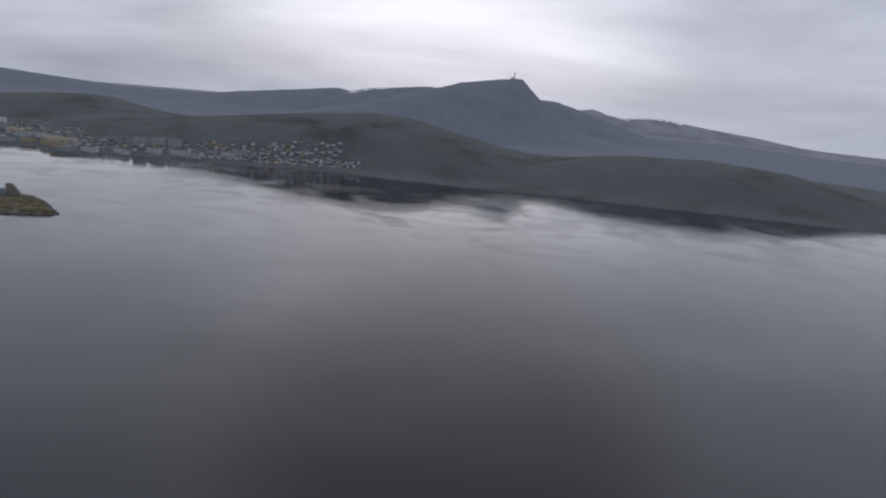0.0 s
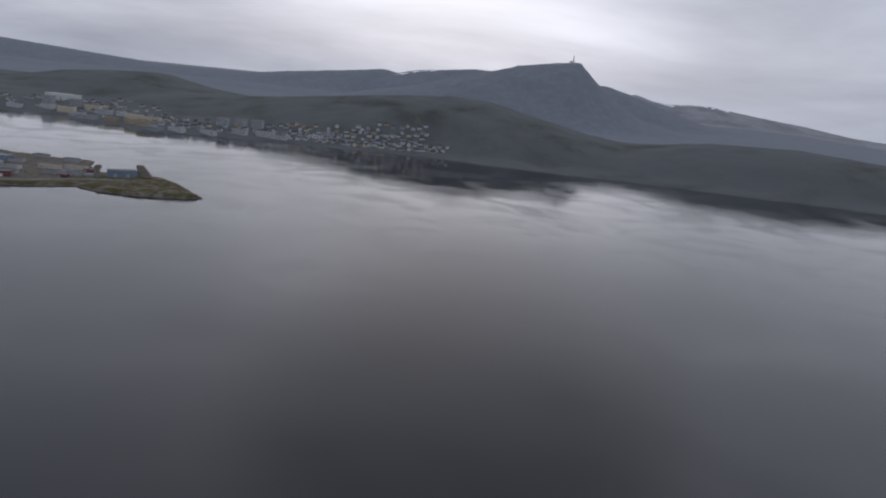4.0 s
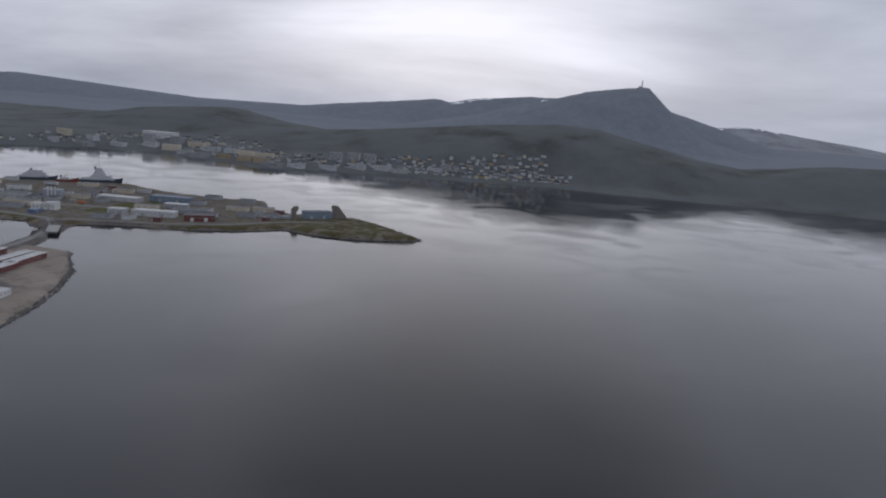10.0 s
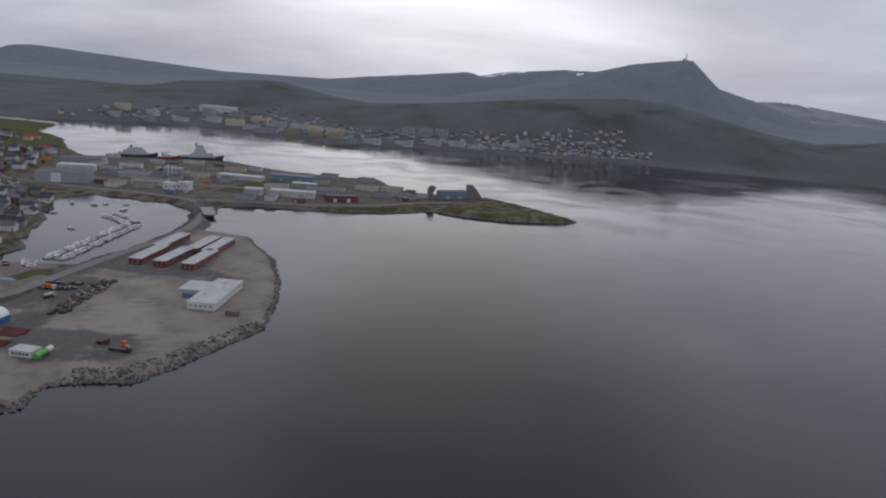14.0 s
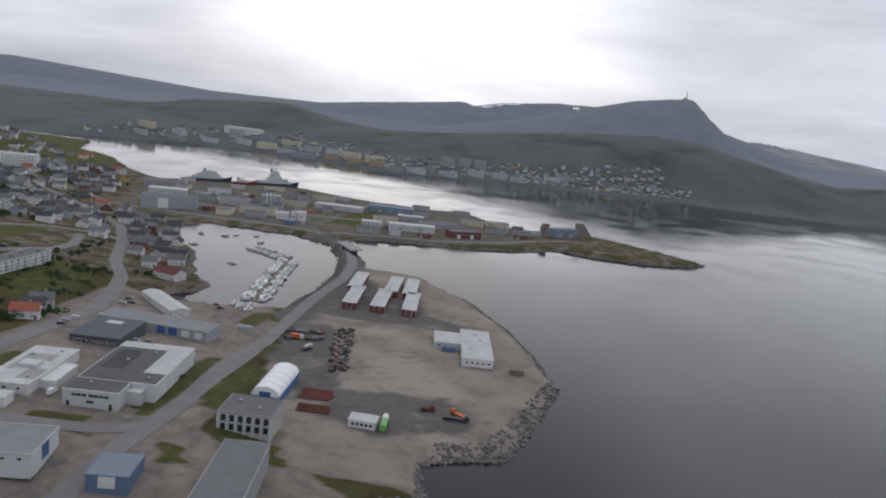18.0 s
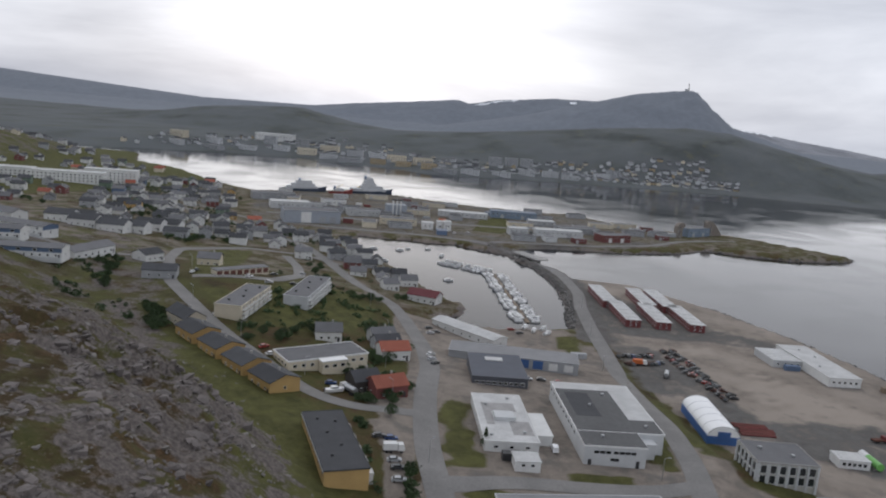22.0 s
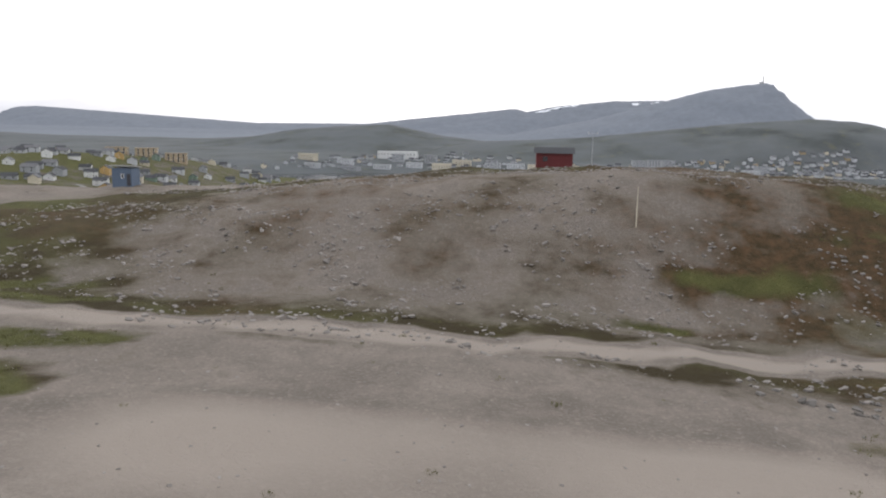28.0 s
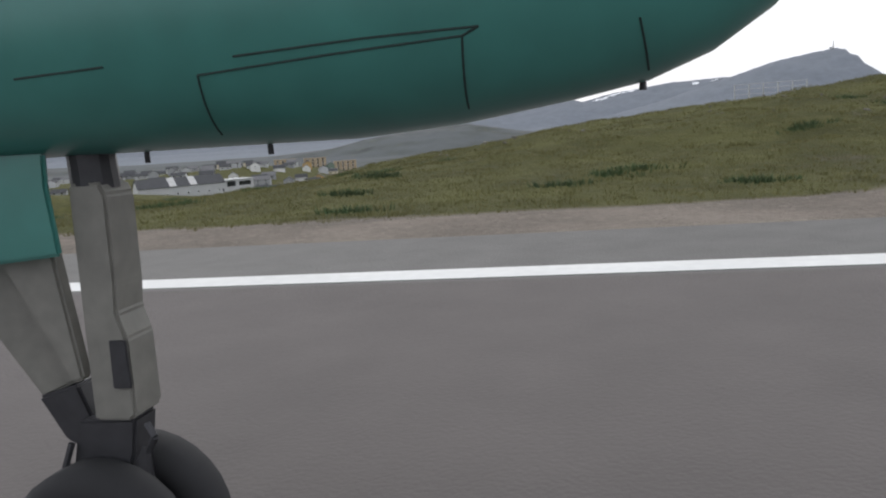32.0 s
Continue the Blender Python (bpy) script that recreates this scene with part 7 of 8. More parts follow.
# ---- shrubs and trees ----
def tree(label, tall, spread, conifer=False, seed=0):
    r = random.Random(seed)
    t = thing("tree", 0, 0, 0, 0, label, "tree", "garden trees")
    bm = bmesh.new()
    rod(bm, (0, 0, -0.5), (0.1, 0, tall * 0.5), 0.12, 0.07, n=6)
    if not conifer:
        for k in range(6):
            a = k * 1.05
            rod(bm, (0.08, 0, tall * (0.2 + 0.05 * k)), (spread * 0.45 * math.cos(a), spread * 0.45 * math.sin(a), tall * (0.55 + 0.06 * k)), 0.05, 0.02, n=5)
    part("trunk", bm, BARK, t)
    vs, fs = [], []
    for k in range(420):
        if conifer:
            h = r.random() ** 0.8
            rad = spread * (1 - h) * (0.6 + 0.4 * r.random())
            a = r.uniform(0, 6.283)
            c = Vector((rad * math.cos(a), rad * math.sin(a), 0.2 + h * tall))
        else:
            d = Vector((r.gauss(0, 1), r.gauss(0, 1), r.gauss(0, 1))).normalized()
            q = 0.55 + 0.45 * r.random()
            lobes = 1 + 0.28 * math.sin(3 * math.atan2(d.y, d.x) + seed) + 0.2 * math.sin(5 * d.z + seed)
            c = Vector((d.x * spread * q * lobes, d.y * spread * q * lobes, tall * 0.6 + d.z * tall * 0.42 * q))
            if c.z < 0.15:
                continue
        s = r.uniform(0.10, 0.24)
        e = Euler((r.uniform(0, 6.28), r.uniform(0, 6.28), r.uniform(0, 6.28))).to_matrix()
        b = len(vs)
        vs += [tuple(c + e @ Vector(p) * s) for p in ((-1, -0.5, 0), (1, -0.5, 0.1), (1.1, 0.6, -0.1), (0, 1, 0.2), (-1, 0.5, 0))]
        fs.append((b, b + 1, b + 2, b + 3, b + 4))
    me = bpy.data.meshes.new("crown")
    me.from_pydata(vs, [], fs)
    me.materials.append(LEAF)
    o = new("crown", me)
    o.parent = t
    return t


TREES = [tree("low dark green birch shrub beside houses", 2.4, 1.5, seed=1), tree("dark green birch tree in a garden", 3.6, 1.7, seed=2), tree("spreading green willow shrub", 2.0, 2.0, seed=3),
         tree("dark green spruce on the lawn", 5.0, 1.5, True, seed=4)]
tree_used = set()


def put_tree(i, px, py):
    m = pose(px, py, height(px, py), 0, 0, rng.uniform(0, 360))
    if i in tree_used:
        return copy_thing(TREES[i], m)
    tree_used.add(i)
    TREES[i].matrix_basis = m
    return TREES[i]


put_tree(3, -243.4, 182.4)
for ax, ay, bx, by, n, sp in ((-259.2, 156.4, -255.5, 142, 6, 2.0), (-268, 186, -274, 190, 5, 2), (-273, 196, -268, 212, 12, 3), (-281, 196, -258.8, 189, 10, 2.2), (-285.6, 229.4, -278.1, 250.7, 14, 3), (-296.6, 221.1, -272.5, 209.7, 10, 2.5),
                              (-352, 214, -366.2, 237, 16, 4), (-392.1, 247.9, -417.6, 296.6, 16, 5), (-324.8, 224.5, -310.9, 256.7, 12, 6), (-315.8, 311.3, -299.3, 357.1, 12, 5), (-325.4, 304.1, -359.7, 399.2, 14, 6), (-440, 379.9, -420, 420, 14, 8),
                              (-480, 440, -540, 520, 26, 22), (-420, 470, -400, 500, 12, 14), (-560, 560, -520, 640, 20, 24), (-620, 470, -560, 440, 14, 16)):
    for k in range(n):
        s = (k + 0.5) / n
        px, py = ax + (bx - ax) * s + rng.gauss(0, sp * 0.4), ay + (by - ay) * s + rng.gauss(0, sp * 0.4)
        if height(px, py) > 2.5 and all(math.hypot(px - a, py - b) > 4.6 for a, b in ROAD_POINTS):
            put_tree(rng.choices((0, 1, 2), (4, 3, 3))[0], px, py)

# low birch and willow thicket between the houses and along the foot of the hill
def thicket(name, outline, count, lo, hi, label, seed):
    """Leafy clumps scattered within an outline, off the roads and the houses."""
    r = np.random.RandomState(seed)
    box_lo, box_hi = np.min(outline, 0), np.max(outline, 0)
    xy = r.uniform(box_lo, box_hi, (count * 6, 2))
    xy = xy[(inside(xy[:, 0], xy[:, 1], outline) > 0) & (wobble(xy[:, 0], xy[:, 1], 26, seed) > -0.1) & (land(xy[:, 0], xy[:, 1]) > 3)]
    roads, homes = np.array(ROAD_POINTS), np.array([(o.matrix_world.translation.x, o.matrix_world.translation.y) for o in HOMES])
    near_road = np.min(np.hypot(xy[:, None, 0] - roads[None, :, 0], xy[:, None, 1] - roads[None, :, 1]), 1)
    near_home = np.min(np.hypot(xy[:, None, 0] - homes[None, :, 0], xy[:, None, 1] - homes[None, :, 1]), 1)
    xy = xy[(near_road > 5.5) & (near_home > 6.0)][:count]
    size = lo + (hi - lo) * r.rand(len(xy)) ** 1.6
    leaves = 46
    d = r.normal(0, 1, (len(xy), leaves, 3))
    d /= np.linalg.norm(d, axis=2, keepdims=True)
    q = 0.5 + 0.5 * r.rand(len(xy), leaves, 1)
    c = d * q * size[:, None, None] * np.array([0.8, 0.8, 0.62])
    c[:, :, 2] = np.abs(c[:, :, 2] + 0.35 * size[:, None])
    c += np.concatenate([xy, land(xy[:, 0], xy[:, 1])[:, None]], 1)[:, None, :]
    s = (0.10 + 0.12 * r.rand(len(xy), leaves, 1)) * np.sqrt(size)[:, None, None]
    u, v = r.normal(0, 1, c.shape) * s, r.normal(0, 1, c.shape) * s
    tri = np.stack([c - u, c + v, c + u, c - v], 2).reshape(-1, 3)
    me = bpy.data.meshes.new(name)
    me.from_pydata(tri.tolist(), [], np.arange(len(tri)).reshape(-1, 4).tolist())
    me.materials.append(LEAF)
    return tagged(new(name, me), label, "shrubs", kind="stuff")


bpy.context.view_layer.update()
HOMES = [o for o in scene.objects if o.parent is None and o.type == "EMPTY" and o.matrix_world.translation.x < -255 and 140 < o.matrix_world.translation.y < 780]
for k, (outline, count, lo, hi) in enumerate((([(-400, 430), (-330, 372), (-303, 398), (-372, 500), (-440, 530), (-470, 500)], 130, 0.8, 2.4),
                                              ([(-520, 420), (-420, 400), (-400, 440), (-440, 520), (-480, 560), (-545, 700), (-600, 770), (-660, 700), (-600, 560)], 420, 0.8, 2.6),
                                              ([(-345, 222), (-308, 240), (-285, 270), (-288, 300), (-318, 330), (-352, 320), (-336, 270)], 170, 0.7, 2.2),
                                              ([(-405, 246), (-362, 236), (-346, 222), (-352, 208), (-400, 232), (-440, 285), (-420, 318)], 150, 0.8, 2.6),
                                              ([(-292, 196), (-262, 198), (-264, 214), (-276, 238), (-274, 262), (-290, 262), (-296, 236)], 110, 0.8, 2.4),
                                              ([(-279, 183), (-275, 181.5), (-269.5, 167), (-264.5, 156), (-260.5, 146), (-263.5, 145), (-267.5, 155), (-272.5, 168)], 60, 0.7, 1.9))):
    thicket("garden_shrubs", outline, count, lo, hi, "dark green birch and willow thicket between the houses", 60 + k)

# ---- stones and tufts ----
def rubble(name, spots, label, material, seed=0, flat=0.7):
    """Many broken stones in one mesh: (x, y, z, size) each."""
    r = np.random.RandomState(seed)
    hull = bmesh.new()
    bmesh.ops.create_icosphere(hull, subdivisions=1, radius=1.0)
    hull.verts.index_update()
    polys = np.array([[v.index for v in f.verts] for f in hull.faces])
    base = np.array([v.co[:] for v in hull.verts])
    hull.free()
    n = len(spots)
    sp = np.array(spots)
    v = base[None] * (0.6 + 0.75 * r.rand(n, 12, 1)) * 0.62
    v = np.clip(v, -0.42, 0.42)
    v[:, :, 2] *= flat
    v *= sp[:, None, 3:4] * (0.65 + 0.8 * r.rand(n, 1, 3))
    a = r.rand(n) * 6.283
    c, s = np.cos(a)[:, None], np.sin(a)[:, None]
    x = v[:, :, 0] * c - v[:, :, 1] * s
    y = v[:, :, 0] * s + v[:, :, 1] * c
    tip = (r.rand(n, 1) - 0.5) * 0.9
    z = v[:, :, 2] + x * tip
    verts = np.stack([x + sp[:, None, 0], y + sp[:, None, 1], z + sp[:, None, 2]], -1).reshape(-1, 3)
    faces = (polys[None] + (np.arange(n) * 12)[:, None, None]).reshape(-1, 3)
    me = bpy.data.meshes.new(name)
    me.from_pydata(verts.tolist(), [], faces.tolist())
    me.materials.append(material)
    return tagged(new(name, me), label, "stones", kind="stuff")


def stone_mat(name, dark, light):
    m = bpy.data.materials.new(name)
    m.use_nodes = True
    n, l = m.node_tree.nodes, m.node_tree.links
    b = n["Principled BSDF"]
    b.inputs["Roughness"].default_value = 0.92
    geo = n.new("ShaderNodeNewGeometry")
    noi = n.new("ShaderNodeTexNoise")
    noi.inputs["Scale"].default_value, noi.inputs["Detail"].default_value = 2.5, 6
    l.new(geo.outputs["Position"], noi.inputs["Vector"])
    ad = n.new("ShaderNodeMath")
    ad.operation = "MULTIPLY_ADD"
    ad.inputs[1].default_value = 0.6
    l.new(geo.outputs["Random Per Island"], ad.inputs[0])
    sc = n.new("ShaderNodeMath")
    sc.operation = "MULTIPLY"
    sc.inputs[1].default_value = 0.5
    l.new(noi.outputs["Fac"], sc.inputs[0])
    l.new(sc.outputs[0], ad.inputs[2])
    mx = n.new("ShaderNodeMix")
    mx.data_type = "RGBA"
    mx.inputs[6].default_value, mx.inputs[7].default_value = (*dark, 1), (*light, 1)
    l.new(ad.outputs[0], mx.inputs[0])
    l.new(mx.outputs[2], b.inputs["Base Color"])
    return m


LEDGE = stone_mat("ledge_rock", (0.07, 0.061, 0.057), (0.20, 0.175, 0.162))
ARMOUR, FIELD = stone_mat("armour_stone", (0.065, 0.063, 0.06), (0.22, 0.212, 0.2)), stone_mat("field_stone", (0.06, 0.052, 0.045), (0.235, 0.218, 0.197))
PEBBLE = stone_mat("pale_field_stone", (0.12, 0.106, 0.093), (0.34, 0.31, 0.28))
nr = np.random.RandomState(3)


def along(poly, count, lo, hi):
    pts = []
    seg = [(a, b, math.hypot(b[0] - a[0], b[1] - a[1])) for a, b in zip(poly, poly[1:])]
    total = sum(s[2] for s in seg)
    for a, b, ln in seg:
        k = int(count * ln / total)
        s, o = nr.rand(k), nr.uniform(lo, hi, k)
        nx, ny = (b[1] - a[1]) / ln, -(b[0] - a[0]) / ln
        pts.append(np.stack([a[0] + (b[0] - a[0]) * s + nx * -o, a[1] + (b[1] - a[1]) * s + ny * -o], 1))
    return np.concatenate(pts)


def settle(xy, lo, hi, sink=0.15):
    s = lo + (hi - lo) * nr.rand(len(xy)) ** 2.2
    z = land(xy[:, 0], xy[:, 1]) + s * sink
    return np.concatenate([xy, z[:, None], s[:, None]], 1)


shore = np.concatenate([along(HEADLAND[:12], 3600, -2.5, 7.0), along([(-76, 300), (-88, 238), (-95, 221), (-112, 214)], 900, -9, 9), along(HEADLAND[28:46], 2400, -1.5, 4),
                        along([(-306, 550), (-268, 528), (-243, 492), (-228, 440), (-222, 391), (-221, 346)], 1100, -1, 4)])
rubble("shore_armour", settle(shore, 0.6, 1.6), "grey blasted armour stones along the filled shore", ARMOUR, 1)
hill_xy = np.stack([nr.uniform(-400, -262, 16000), nr.uniform(62, 195, 16000)], 1)
hz = land(hill_xy[:, 0], hill_xy[:, 1])
low_crag = (hz > 17) & (hz < 40) & (np.abs(wobble(hill_xy[:, 0], hill_xy[:, 1], 15, 8)) < 0.09 + 0.08 * wobble(hill_xy[:, 0], hill_xy[:, 1], 9, 12))
high_crag = (hz >= 34) & (patches(hill_xy[:, 0], hill_xy[:, 1], SCREE) > 0.3)
few = (hz >= 40) & (nr.rand(16000) < 0.05)
rubble("hill_outcrop", settle(hill_xy[low_crag], 0.35, 1.5, -0.2), "grey rock outcrops and boulders on the hillside", FIELD, 2, 0.5)
ledge_xy = np.stack([nr.uniform(-366, -284, 5200), nr.uniform(80, 164, 5200)], 1)
ledge_z = land(ledge_xy[:, 0], ledge_xy[:, 1])
ledge_on = (ledge_z > 17) & (ledge_z < 50) & (wobble(ledge_xy[:, 0], ledge_xy[:, 1], 17, 95) > 0.22 + 0.25 * step(ledge_z, 38, 46) + 0.3 * wobble(ledge_xy[:, 0], ledge_xy[:, 1], 6, 96))
rubble("rock_ledges", settle(ledge_xy[ledge_on], 0.7, 2.8, -0.2), "broad grey rock ledges breaking out of the slope", LEDGE, 12, 0.75)
rubble("hill_scree", settle(hill_xy[high_crag | few], 0.2, 1.1, -0.1), "grey scree and loose stones on the upper slope", FIELD, 9, 0.5)
top_xy = np.stack([nr.uniform(-525, -400, 22000), nr.uniform(48, 112, 22000)], 1)
bare_top = (wobble(top_xy[:, 0], top_xy[:, 1], 16, 90) > -0.15) & (patches(top_xy[:, 0], top_xy[:, 1], MEADOWS) < 0.3)
rubble("mound_stones", settle(top_xy[bare_top], 0.05, 0.5, 0.0), "loose grey stones on the bare mound", PEBBLE, 3, 0.5)
heap_xy = np.concatenate([np.stack([nr.normal(-436, 7.5, 1700), 50.6 + nr.normal(0, 1.3, 1700)], 1), np.stack([nr.normal(-428, 2.8, 190), 64.4 + nr.normal(0, 0.9, 190)], 1)])
heap_xy[:1700, 1] += 0.23 * (heap_xy[:1700, 0] + 436)
rubble("stone_heap", settle(heap_xy, 0.12, 0.7, 0.0), "heap of blasted grey stones beside the track", FIELD, 10, 0.7)
strip_xy = np.stack([nr.uniform(-600, -400, 3000), nr.uniform(24, 64, 3000)], 1)
rubble("strip_stones", settle(strip_xy, 0.04, 0.2, 0.0), "small stones on the gravel beside the runway", PEBBLE, 4, 0.6)
ridge_xy = np.stack([nr.uniform(-700, -540, 700), nr.uniform(52, 110, 700)], 1)
rubble("ridge_stones", settle(ridge_xy, 0.1, 0.5, 0.05), "scattered stones on the grassy ridge", FIELD, 5, 0.6)


def tufts(name, xy, label, lo, hi, seed, blades=9, material=None):
    """Clumps of thin bent blades, one triangle each."""
    r = np.random.RandomState(seed)
    n = len(xy)
    z = land(xy[:, 0], xy[:, 1])[:, None]
    s = r.uniform(lo, hi, (n, 1))
    a, q, ln = r.uniform(0, 6.283, (n, blades)), r.rand(n, blades) ** 0.5 * s * 1.3, s * r.uniform(0.4, 0.9, (n, blades))
    bx, by = xy[:, :1] + q * np.cos(a), xy[:, 1:] + q * np.sin(a)
    w, d = 0.13 * s, r.uniform(0, 6.283, (n, blades))
    zz = np.broadcast_to(z, a.shape)
    tri = np.stack([np.stack([bx - w * np.cos(d), by - w * np.sin(d), zz - 0.05], -1), np.stack([bx + w * np.cos(d), by + w * np.sin(d), zz - 0.05], -1),
                    np.stack([bx + 0.5 * ln * np.cos(a), by + 0.5 * ln * np.sin(a), zz + ln], -1)], 2).reshape(-1, 3)
    me = bpy.data.meshes.new(name)
    me.from_pydata(tri.tolist(), [], np.arange(len(tri)).reshape(-1, 3).tolist())
    me.materials.append(material or GRASS)
    return tagged(new(name, me), label, "grass", kind="stuff")


tufts("grass_tufts", np.stack([nr.uniform(-600, -400, 200), nr.uniform(25, 62, 200)], 1), "sparse green grass tufts on gravel", 0.08, 0.24, 6, 22)
bank_xy = np.stack([nr.uniform(-700, -590, 40000), nr.uniform(28, 80, 40000)], 1)
bank_xy = bank_xy[bank_xy[:, 1] > table(bank_xy[:, 0], (-640, 28.2), (-620, 28.8), (-614, 32), (-611, 41), (-603, 49), (-597, 58)) + 0.5 * wobble(bank_xy[:, 0], bank_xy[:, 1], 3, 92)]
tufts("bank_grass", bank_xy, "rough green grass on the bank beside the runway", 0.07, 0.2, 7, 7)
shrub_at = np.stack([nr.uniform(-690, -600, 60), nr.uniform(30, 66, 60)], 1)
shrub_at = shrub_at[shrub_at[:, 1] > table(shrub_at[:, 0], (-640, 30), (-620, 31), (-614, 35), (-611, 44), (-603, 52))]
shrub_xy = np.repeat(shrub_at, 26, 0) + nr.normal(0, 0.42, (len(shrub_at) * 26, 2)) * (1.3, 0.8)
tufts("bank_shrubs", shrub_xy, "dark green low shrubs in the bank grass", 0.14, 0.34, 11, 10, LEAF)
low_xy = np.stack([nr.uniform(-610, -400, 60000), nr.uniform(33, 92, 60000)], 1)
low_xy = low_xy[(patches(low_xy[:, 0], low_xy[:, 1], MEADOWS) > 0.5) & (np.abs(low_xy[:, 1] - track_y(low_xy[:, 0])) > 2.2)]
tufts("mound_grass", low_xy, "green grass on the side of the mound", 0.07, 0.26, 8, 7)

# ---- the aircraft's engine nacelle and main gear, landed on the runway ----
ax, ay = -625.31, 8.92 + 2.75
craft = thing("landing_gear_nacelle", ax, ay, RUN_Z, 0, "green turboprop engine nacelle standing on its main gear", "aircraft")
EYE = 2.0
PAINT = mat("green_aircraft_paint", (0.045, 0.19, 0.165), 0.3, vary=0.18, scale=1.2, spec=0.6)
GEAR_GREY = mat("gear_grey_paint", (0.185, 0.18, 0.16), 0.55, vary=0.3, scale=2.5)
GEAR_DARK = mat("gear_dark_metal", (0.05, 0.05, 0.055), 0.5, metal=0.4, vary=0.3, scale=4)
SEAMS = [((-1.256, 0.247), (-0.778, 0.274)), ((-0.778, 0.274), (-0.376, 0.293)), ((-0.376, 0.293), (-0.396, 0.077)), ((-1.256, 0.247), (-1.281, 0.053)), ((-1.118, 0.294), (-0.683, 0.311)), ((-0.683, 0.311), (-0.323, 0.317)), ((-0.323, 0.317), (-0.376, 0.293)), ((-1.928, 0.289), (-1.582, 0.3)), ((0.158, 0.305), (0.19, 0.157))]
COWL = [(-4.2, 0.12, 1.05, 0.36), (-3.4, 0.03, 1.14, 0.43), (-2.4, 0.02, 1.16, 0.45), (-1.26, 0.01, 1.16, 0.45), (-0.84, 0.005, 1.15, 0.44), (-0.45, 0.03, 1.13, 0.42),
        (-0.05, 0.085, 1.10, 0.38), (0.2, 0.13, 1.07, 0.34), (0.41, 0.21, 1.03, 0.28), (0.60, 0.335, 0.98, 0.21), (0.76, 0.50, 0.92, 0.13), (0.87, 0.66, 0.85, 0.05)]
rings = []
for x, lo, hi, w in COWL:
    c, h = (lo + hi) / 2, (hi - lo) / 2
    rings.append([(x, w * math.copysign(abs(math.cos(a)) ** 0.8, math.cos(a)), EYE + c + h * math.copysign(abs(math.sin(a)) ** 0.85, math.sin(a))) for a in [6.28319 * i / 48 for i in range(48)]])
bm = bmesh.new()
loft(bm, rings)
part("cowling", bm, PAINT, craft, smooth=True)
SEAM = mat("panel_seam", (0.012, 0.03, 0.026), 0.7)


def skin_y(x, z):
    """Where the near side of the cowling lies."""
    lo, hi, w = (float(np.interp(x, [k[0] for k in COWL], [k[i] for k in COWL])) for i in (1, 2, 3))
    sn = min(1.0, abs(z - (lo + hi) / 2) / ((hi - lo) / 2)) ** (1 / 0.85)
    return -w * max(0.0, 1 - sn * sn) ** 0.4


for a, b in SEAMS:
    bm = bmesh.new()
    pts = [Vector((a[0] + (b[0] - a[0]) * k / 10, 0, a[1] + (b[1] - a[1]) * k / 10)) for k in range(11)]
    for p in pts:
        p.y = skin_y(p.x, p.z)
    for p, q in zip(pts, pts[1:]):
        rod(bm, p + Vector((0, 0, EYE)), q + Vector((0, 0, EYE)), 0.004, n=5)
    part("panel_seam", bm, SEAM, craft)
for x in (-1.72, -1.2, 0.18):
    bm = bmesh.new()
    rod(bm, (x, 0, EYE + (0.03 if x < 0 else 0.16)), (x, 0, EYE + (-0.03 if x < 0 else 0.10)), 0.012, n=6)
    part("drain_mast", bm, GEAR_DARK, craft)


def plate(name, outline, y0, y1, material, label="", bevel=0.012):
    """A slab cut to an outline seen from the side."""
    bm = bmesh.new()
    prism(bm, [(x, EYE + z) for x, z in outline], y0, y1, "y")
    bmesh.ops.bevel(bm, geom=bm.edges[:], offset=bevel, segments=2, affect="EDGES")
    return part(name, bm, material, craft, label)


plate("strut_fairing", [(-2.02, -0.09), (-2.032, -0.48), (-2.043, -0.81), (-2.047, -1.06), (-1.885, -1.063), (-1.855, -1.04), (-1.852, -0.72), (-1.882, -0.615), (-1.87, -0.5), (-1.86, -0.14), (-1.885, -0.09)], -0.1, 0.1, GEAR_GREY)
bm = bmesh.new()
rod(bm, (-1.97, 0, EYE + 0.12), (-1.96, 0, EYE - 0.12), 0.09, 0.095, n=14)
part("upper_strut", bm, GEAR_DARK, craft)
bm = bmesh.new()
rod(bm, (-1.98, 0, EYE - 1.05), (-1.95, 0, EYE - 1.6), 0.075, n=14)
part("shock_strut", bm, GEAR_DARK, craft)
plate("black_plate", [(-1.925, -0.721), (-1.852, -0.721), (-1.852, -0.92), (-1.932, -0.92)], -0.112, -0.1, GEAR_DARK, "black plate on the strut", 0.003)
plate("side_brace", [(-2.40, -0.37), (-2.14, -0.36), (-2.079, -0.89), (-2.132, -0.907)], -0.09, -0.02, GEAR_GREY)
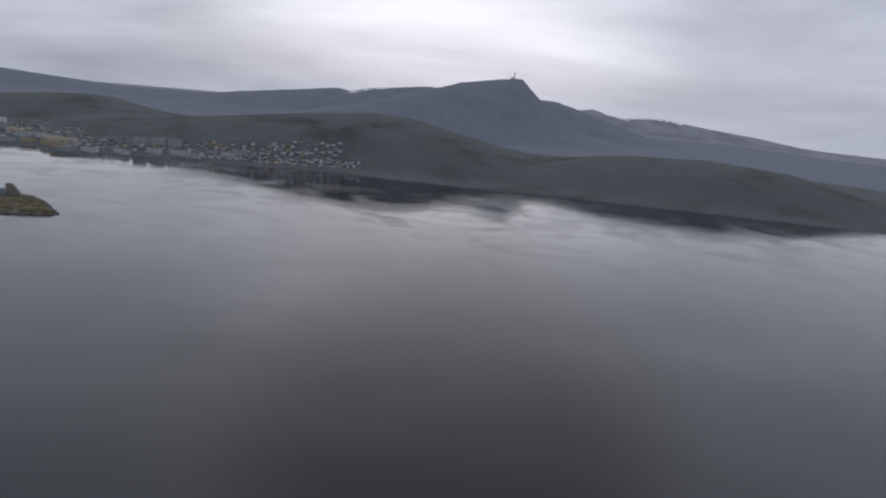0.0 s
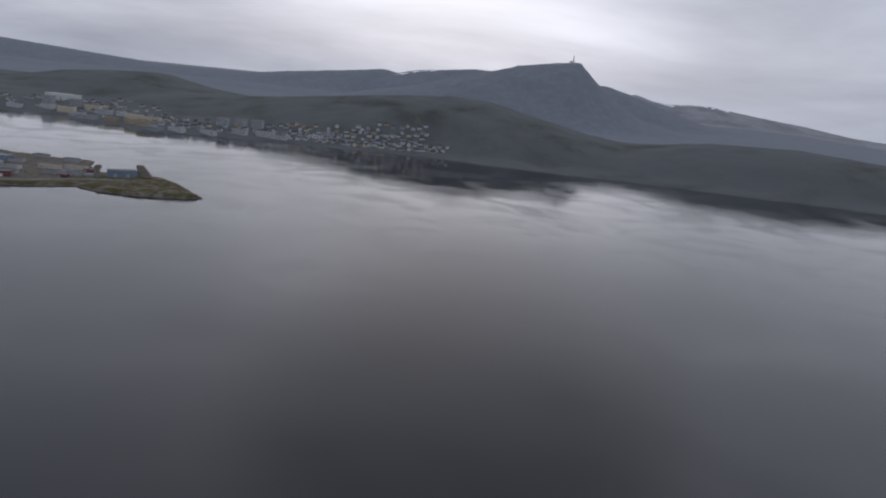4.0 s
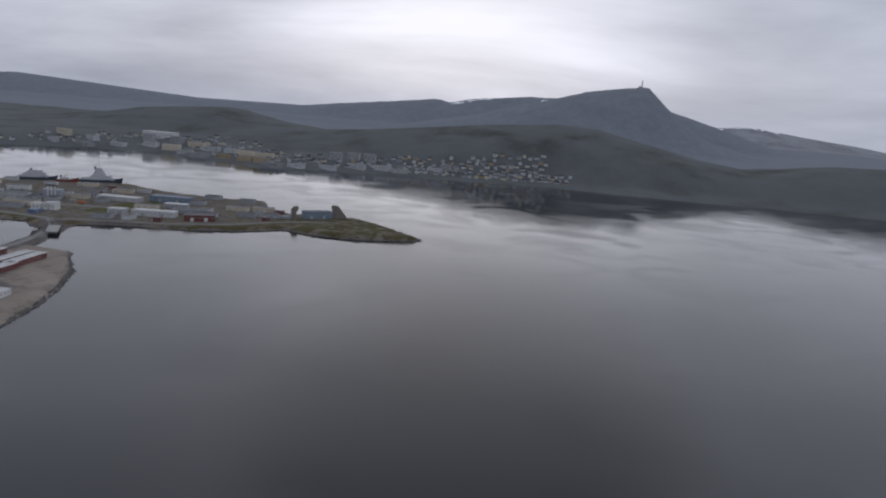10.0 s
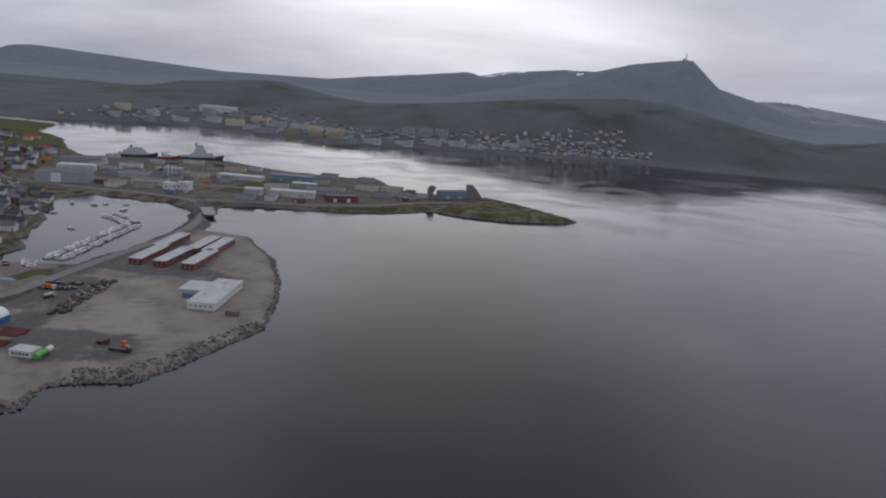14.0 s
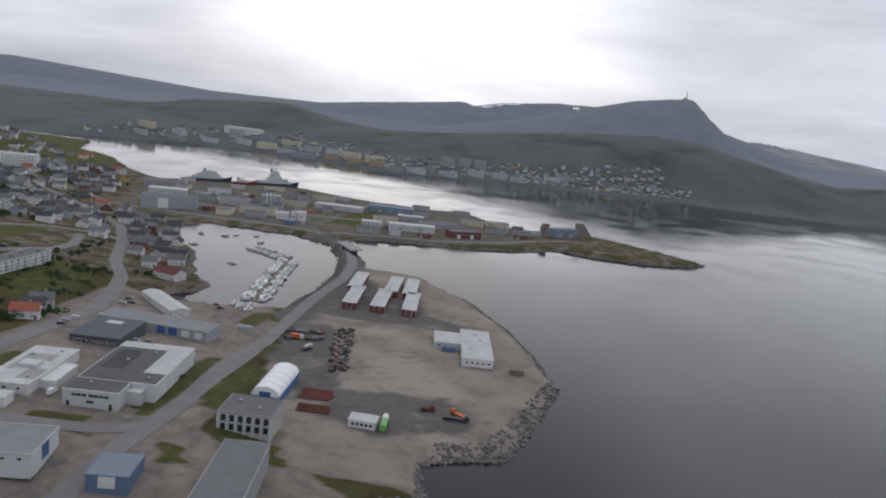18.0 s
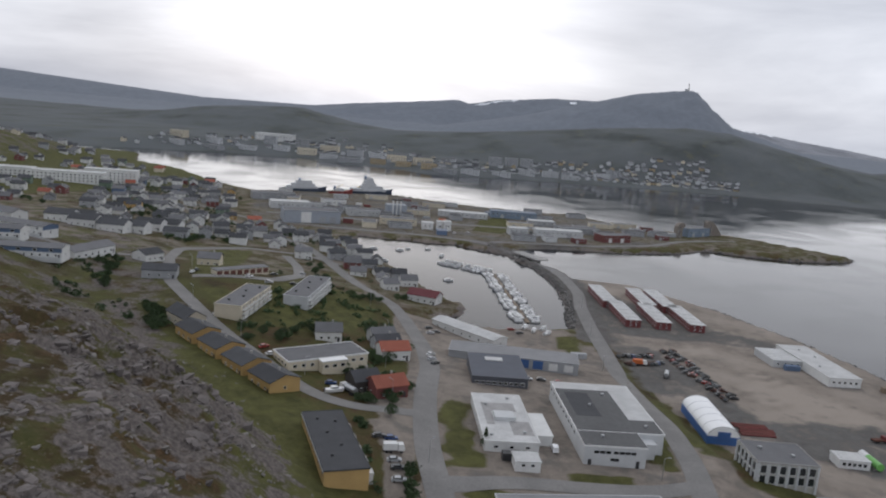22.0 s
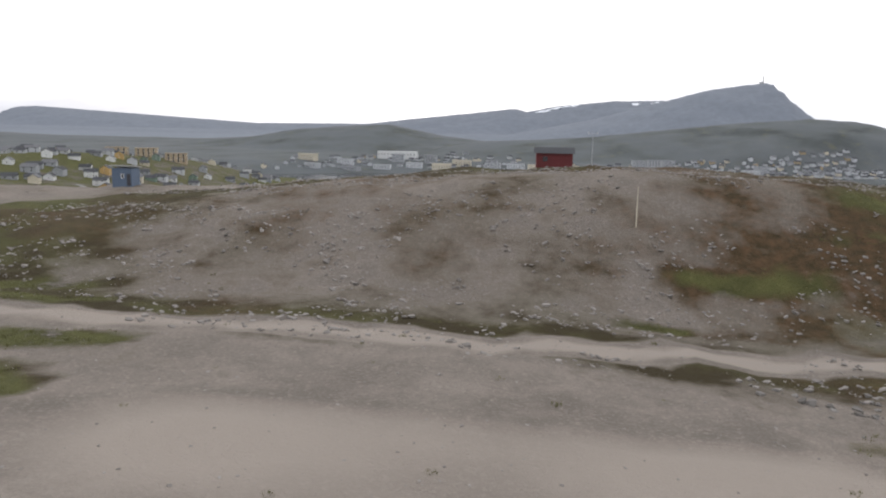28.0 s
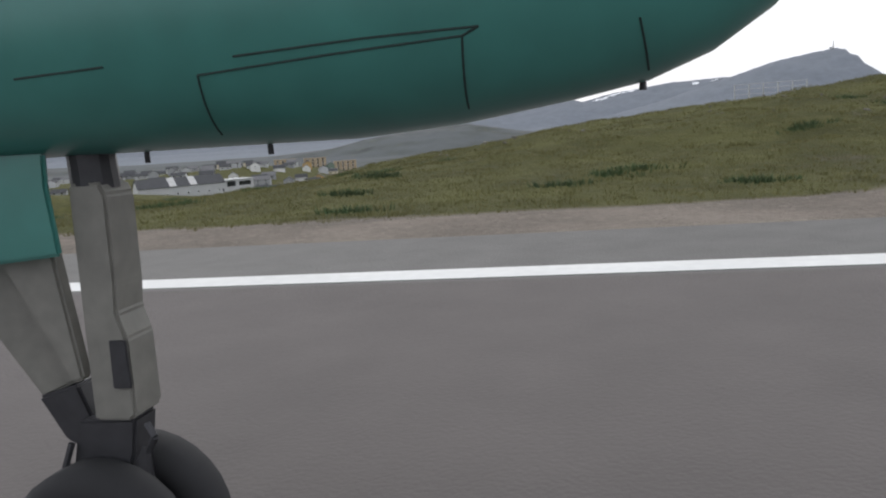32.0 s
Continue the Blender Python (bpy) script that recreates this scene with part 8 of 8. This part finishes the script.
plate("drag_brace", [(-2.62, -0.2), (-2.46, -0.32), (-2.172, -0.923), (-2.362, -0.998), (-2.528, -0.752), (-2.72, -0.45)], 0.0, 0.08, GEAR_GREY)
plate("brace_end", [(-2.361, -0.985), (-2.16, -0.93), (-2.10, -1.10), (-2.16, -1.22), (-2.254, -1.176)], -0.03, 0.11, GEAR_DARK)
plate("yoke", [(-2.146, -1.07), (-1.874, -1.06), (-1.90, -1.211), (-1.95, -1.33), (-2.02, -1.42), (-2.12, -1.40), (-2.20, -1.29)], -0.08, 0.08, GEAR_DARK)
plate("gear_door", [(-2.75, 0.04), (-2.05, 0.04), (-2.06, -0.09), (-2.041, -0.364), (-2.75, -0.42)], -0.17, -0.14, PAINT)
for sy in (-0.16, 0.16):
    tyre_rings = []
    for k in range(28):
        a = 6.28319 * k / 28
        tyre_rings.append([(-2.045 + rr * math.cos(a), sy + yy, 0.39 + rr * math.sin(a)) for rr, yy in ((0.20, -0.09), (0.33, -0.115), (0.39, -0.06), (0.39, 0.06), (0.33, 0.115), (0.20, 0.09))])
    bm = bmesh.new()
    loft(bm, tyre_rings + tyre_rings[:1], close=False)
    bmesh.ops.remove_doubles(bm, verts=bm.verts, dist=0.0005)
    wheel = part("tyre", bm, RUBBER, craft, smooth=True)
    bm = bmesh.new()
    rod(bm, (-2.045, sy - 0.07, 0.39), (-2.045, sy + 0.07, 0.39), 0.21, n=18)
    part("rim", bm, GEAR_GREY, wheel)
bm = bmesh.new()
rod(bm, (-2.045, -0.22, 0.39), (-2.045, 0.22, 0.39), 0.06, n=10)
part("axle", bm, GEAR_DARK, craft)
for pts in (((-1.81, -0.1, -1.07), (-1.77, -0.12, -1.12), (-1.82, -0.1, -1.19)), ((-2.17, -0.1, -1.16), (-2.21, -0.12, -1.28), (-2.19, -0.1, -1.38))):
    bm = bmesh.new()
    for a, b in zip(pts, pts[1:]):
        rod(bm, (a[0], a[1], EYE + a[2]), (b[0], b[1], EYE + b[2]), 0.015, n=6)
    part("brake_hose", bm, GEAR_DARK, craft)
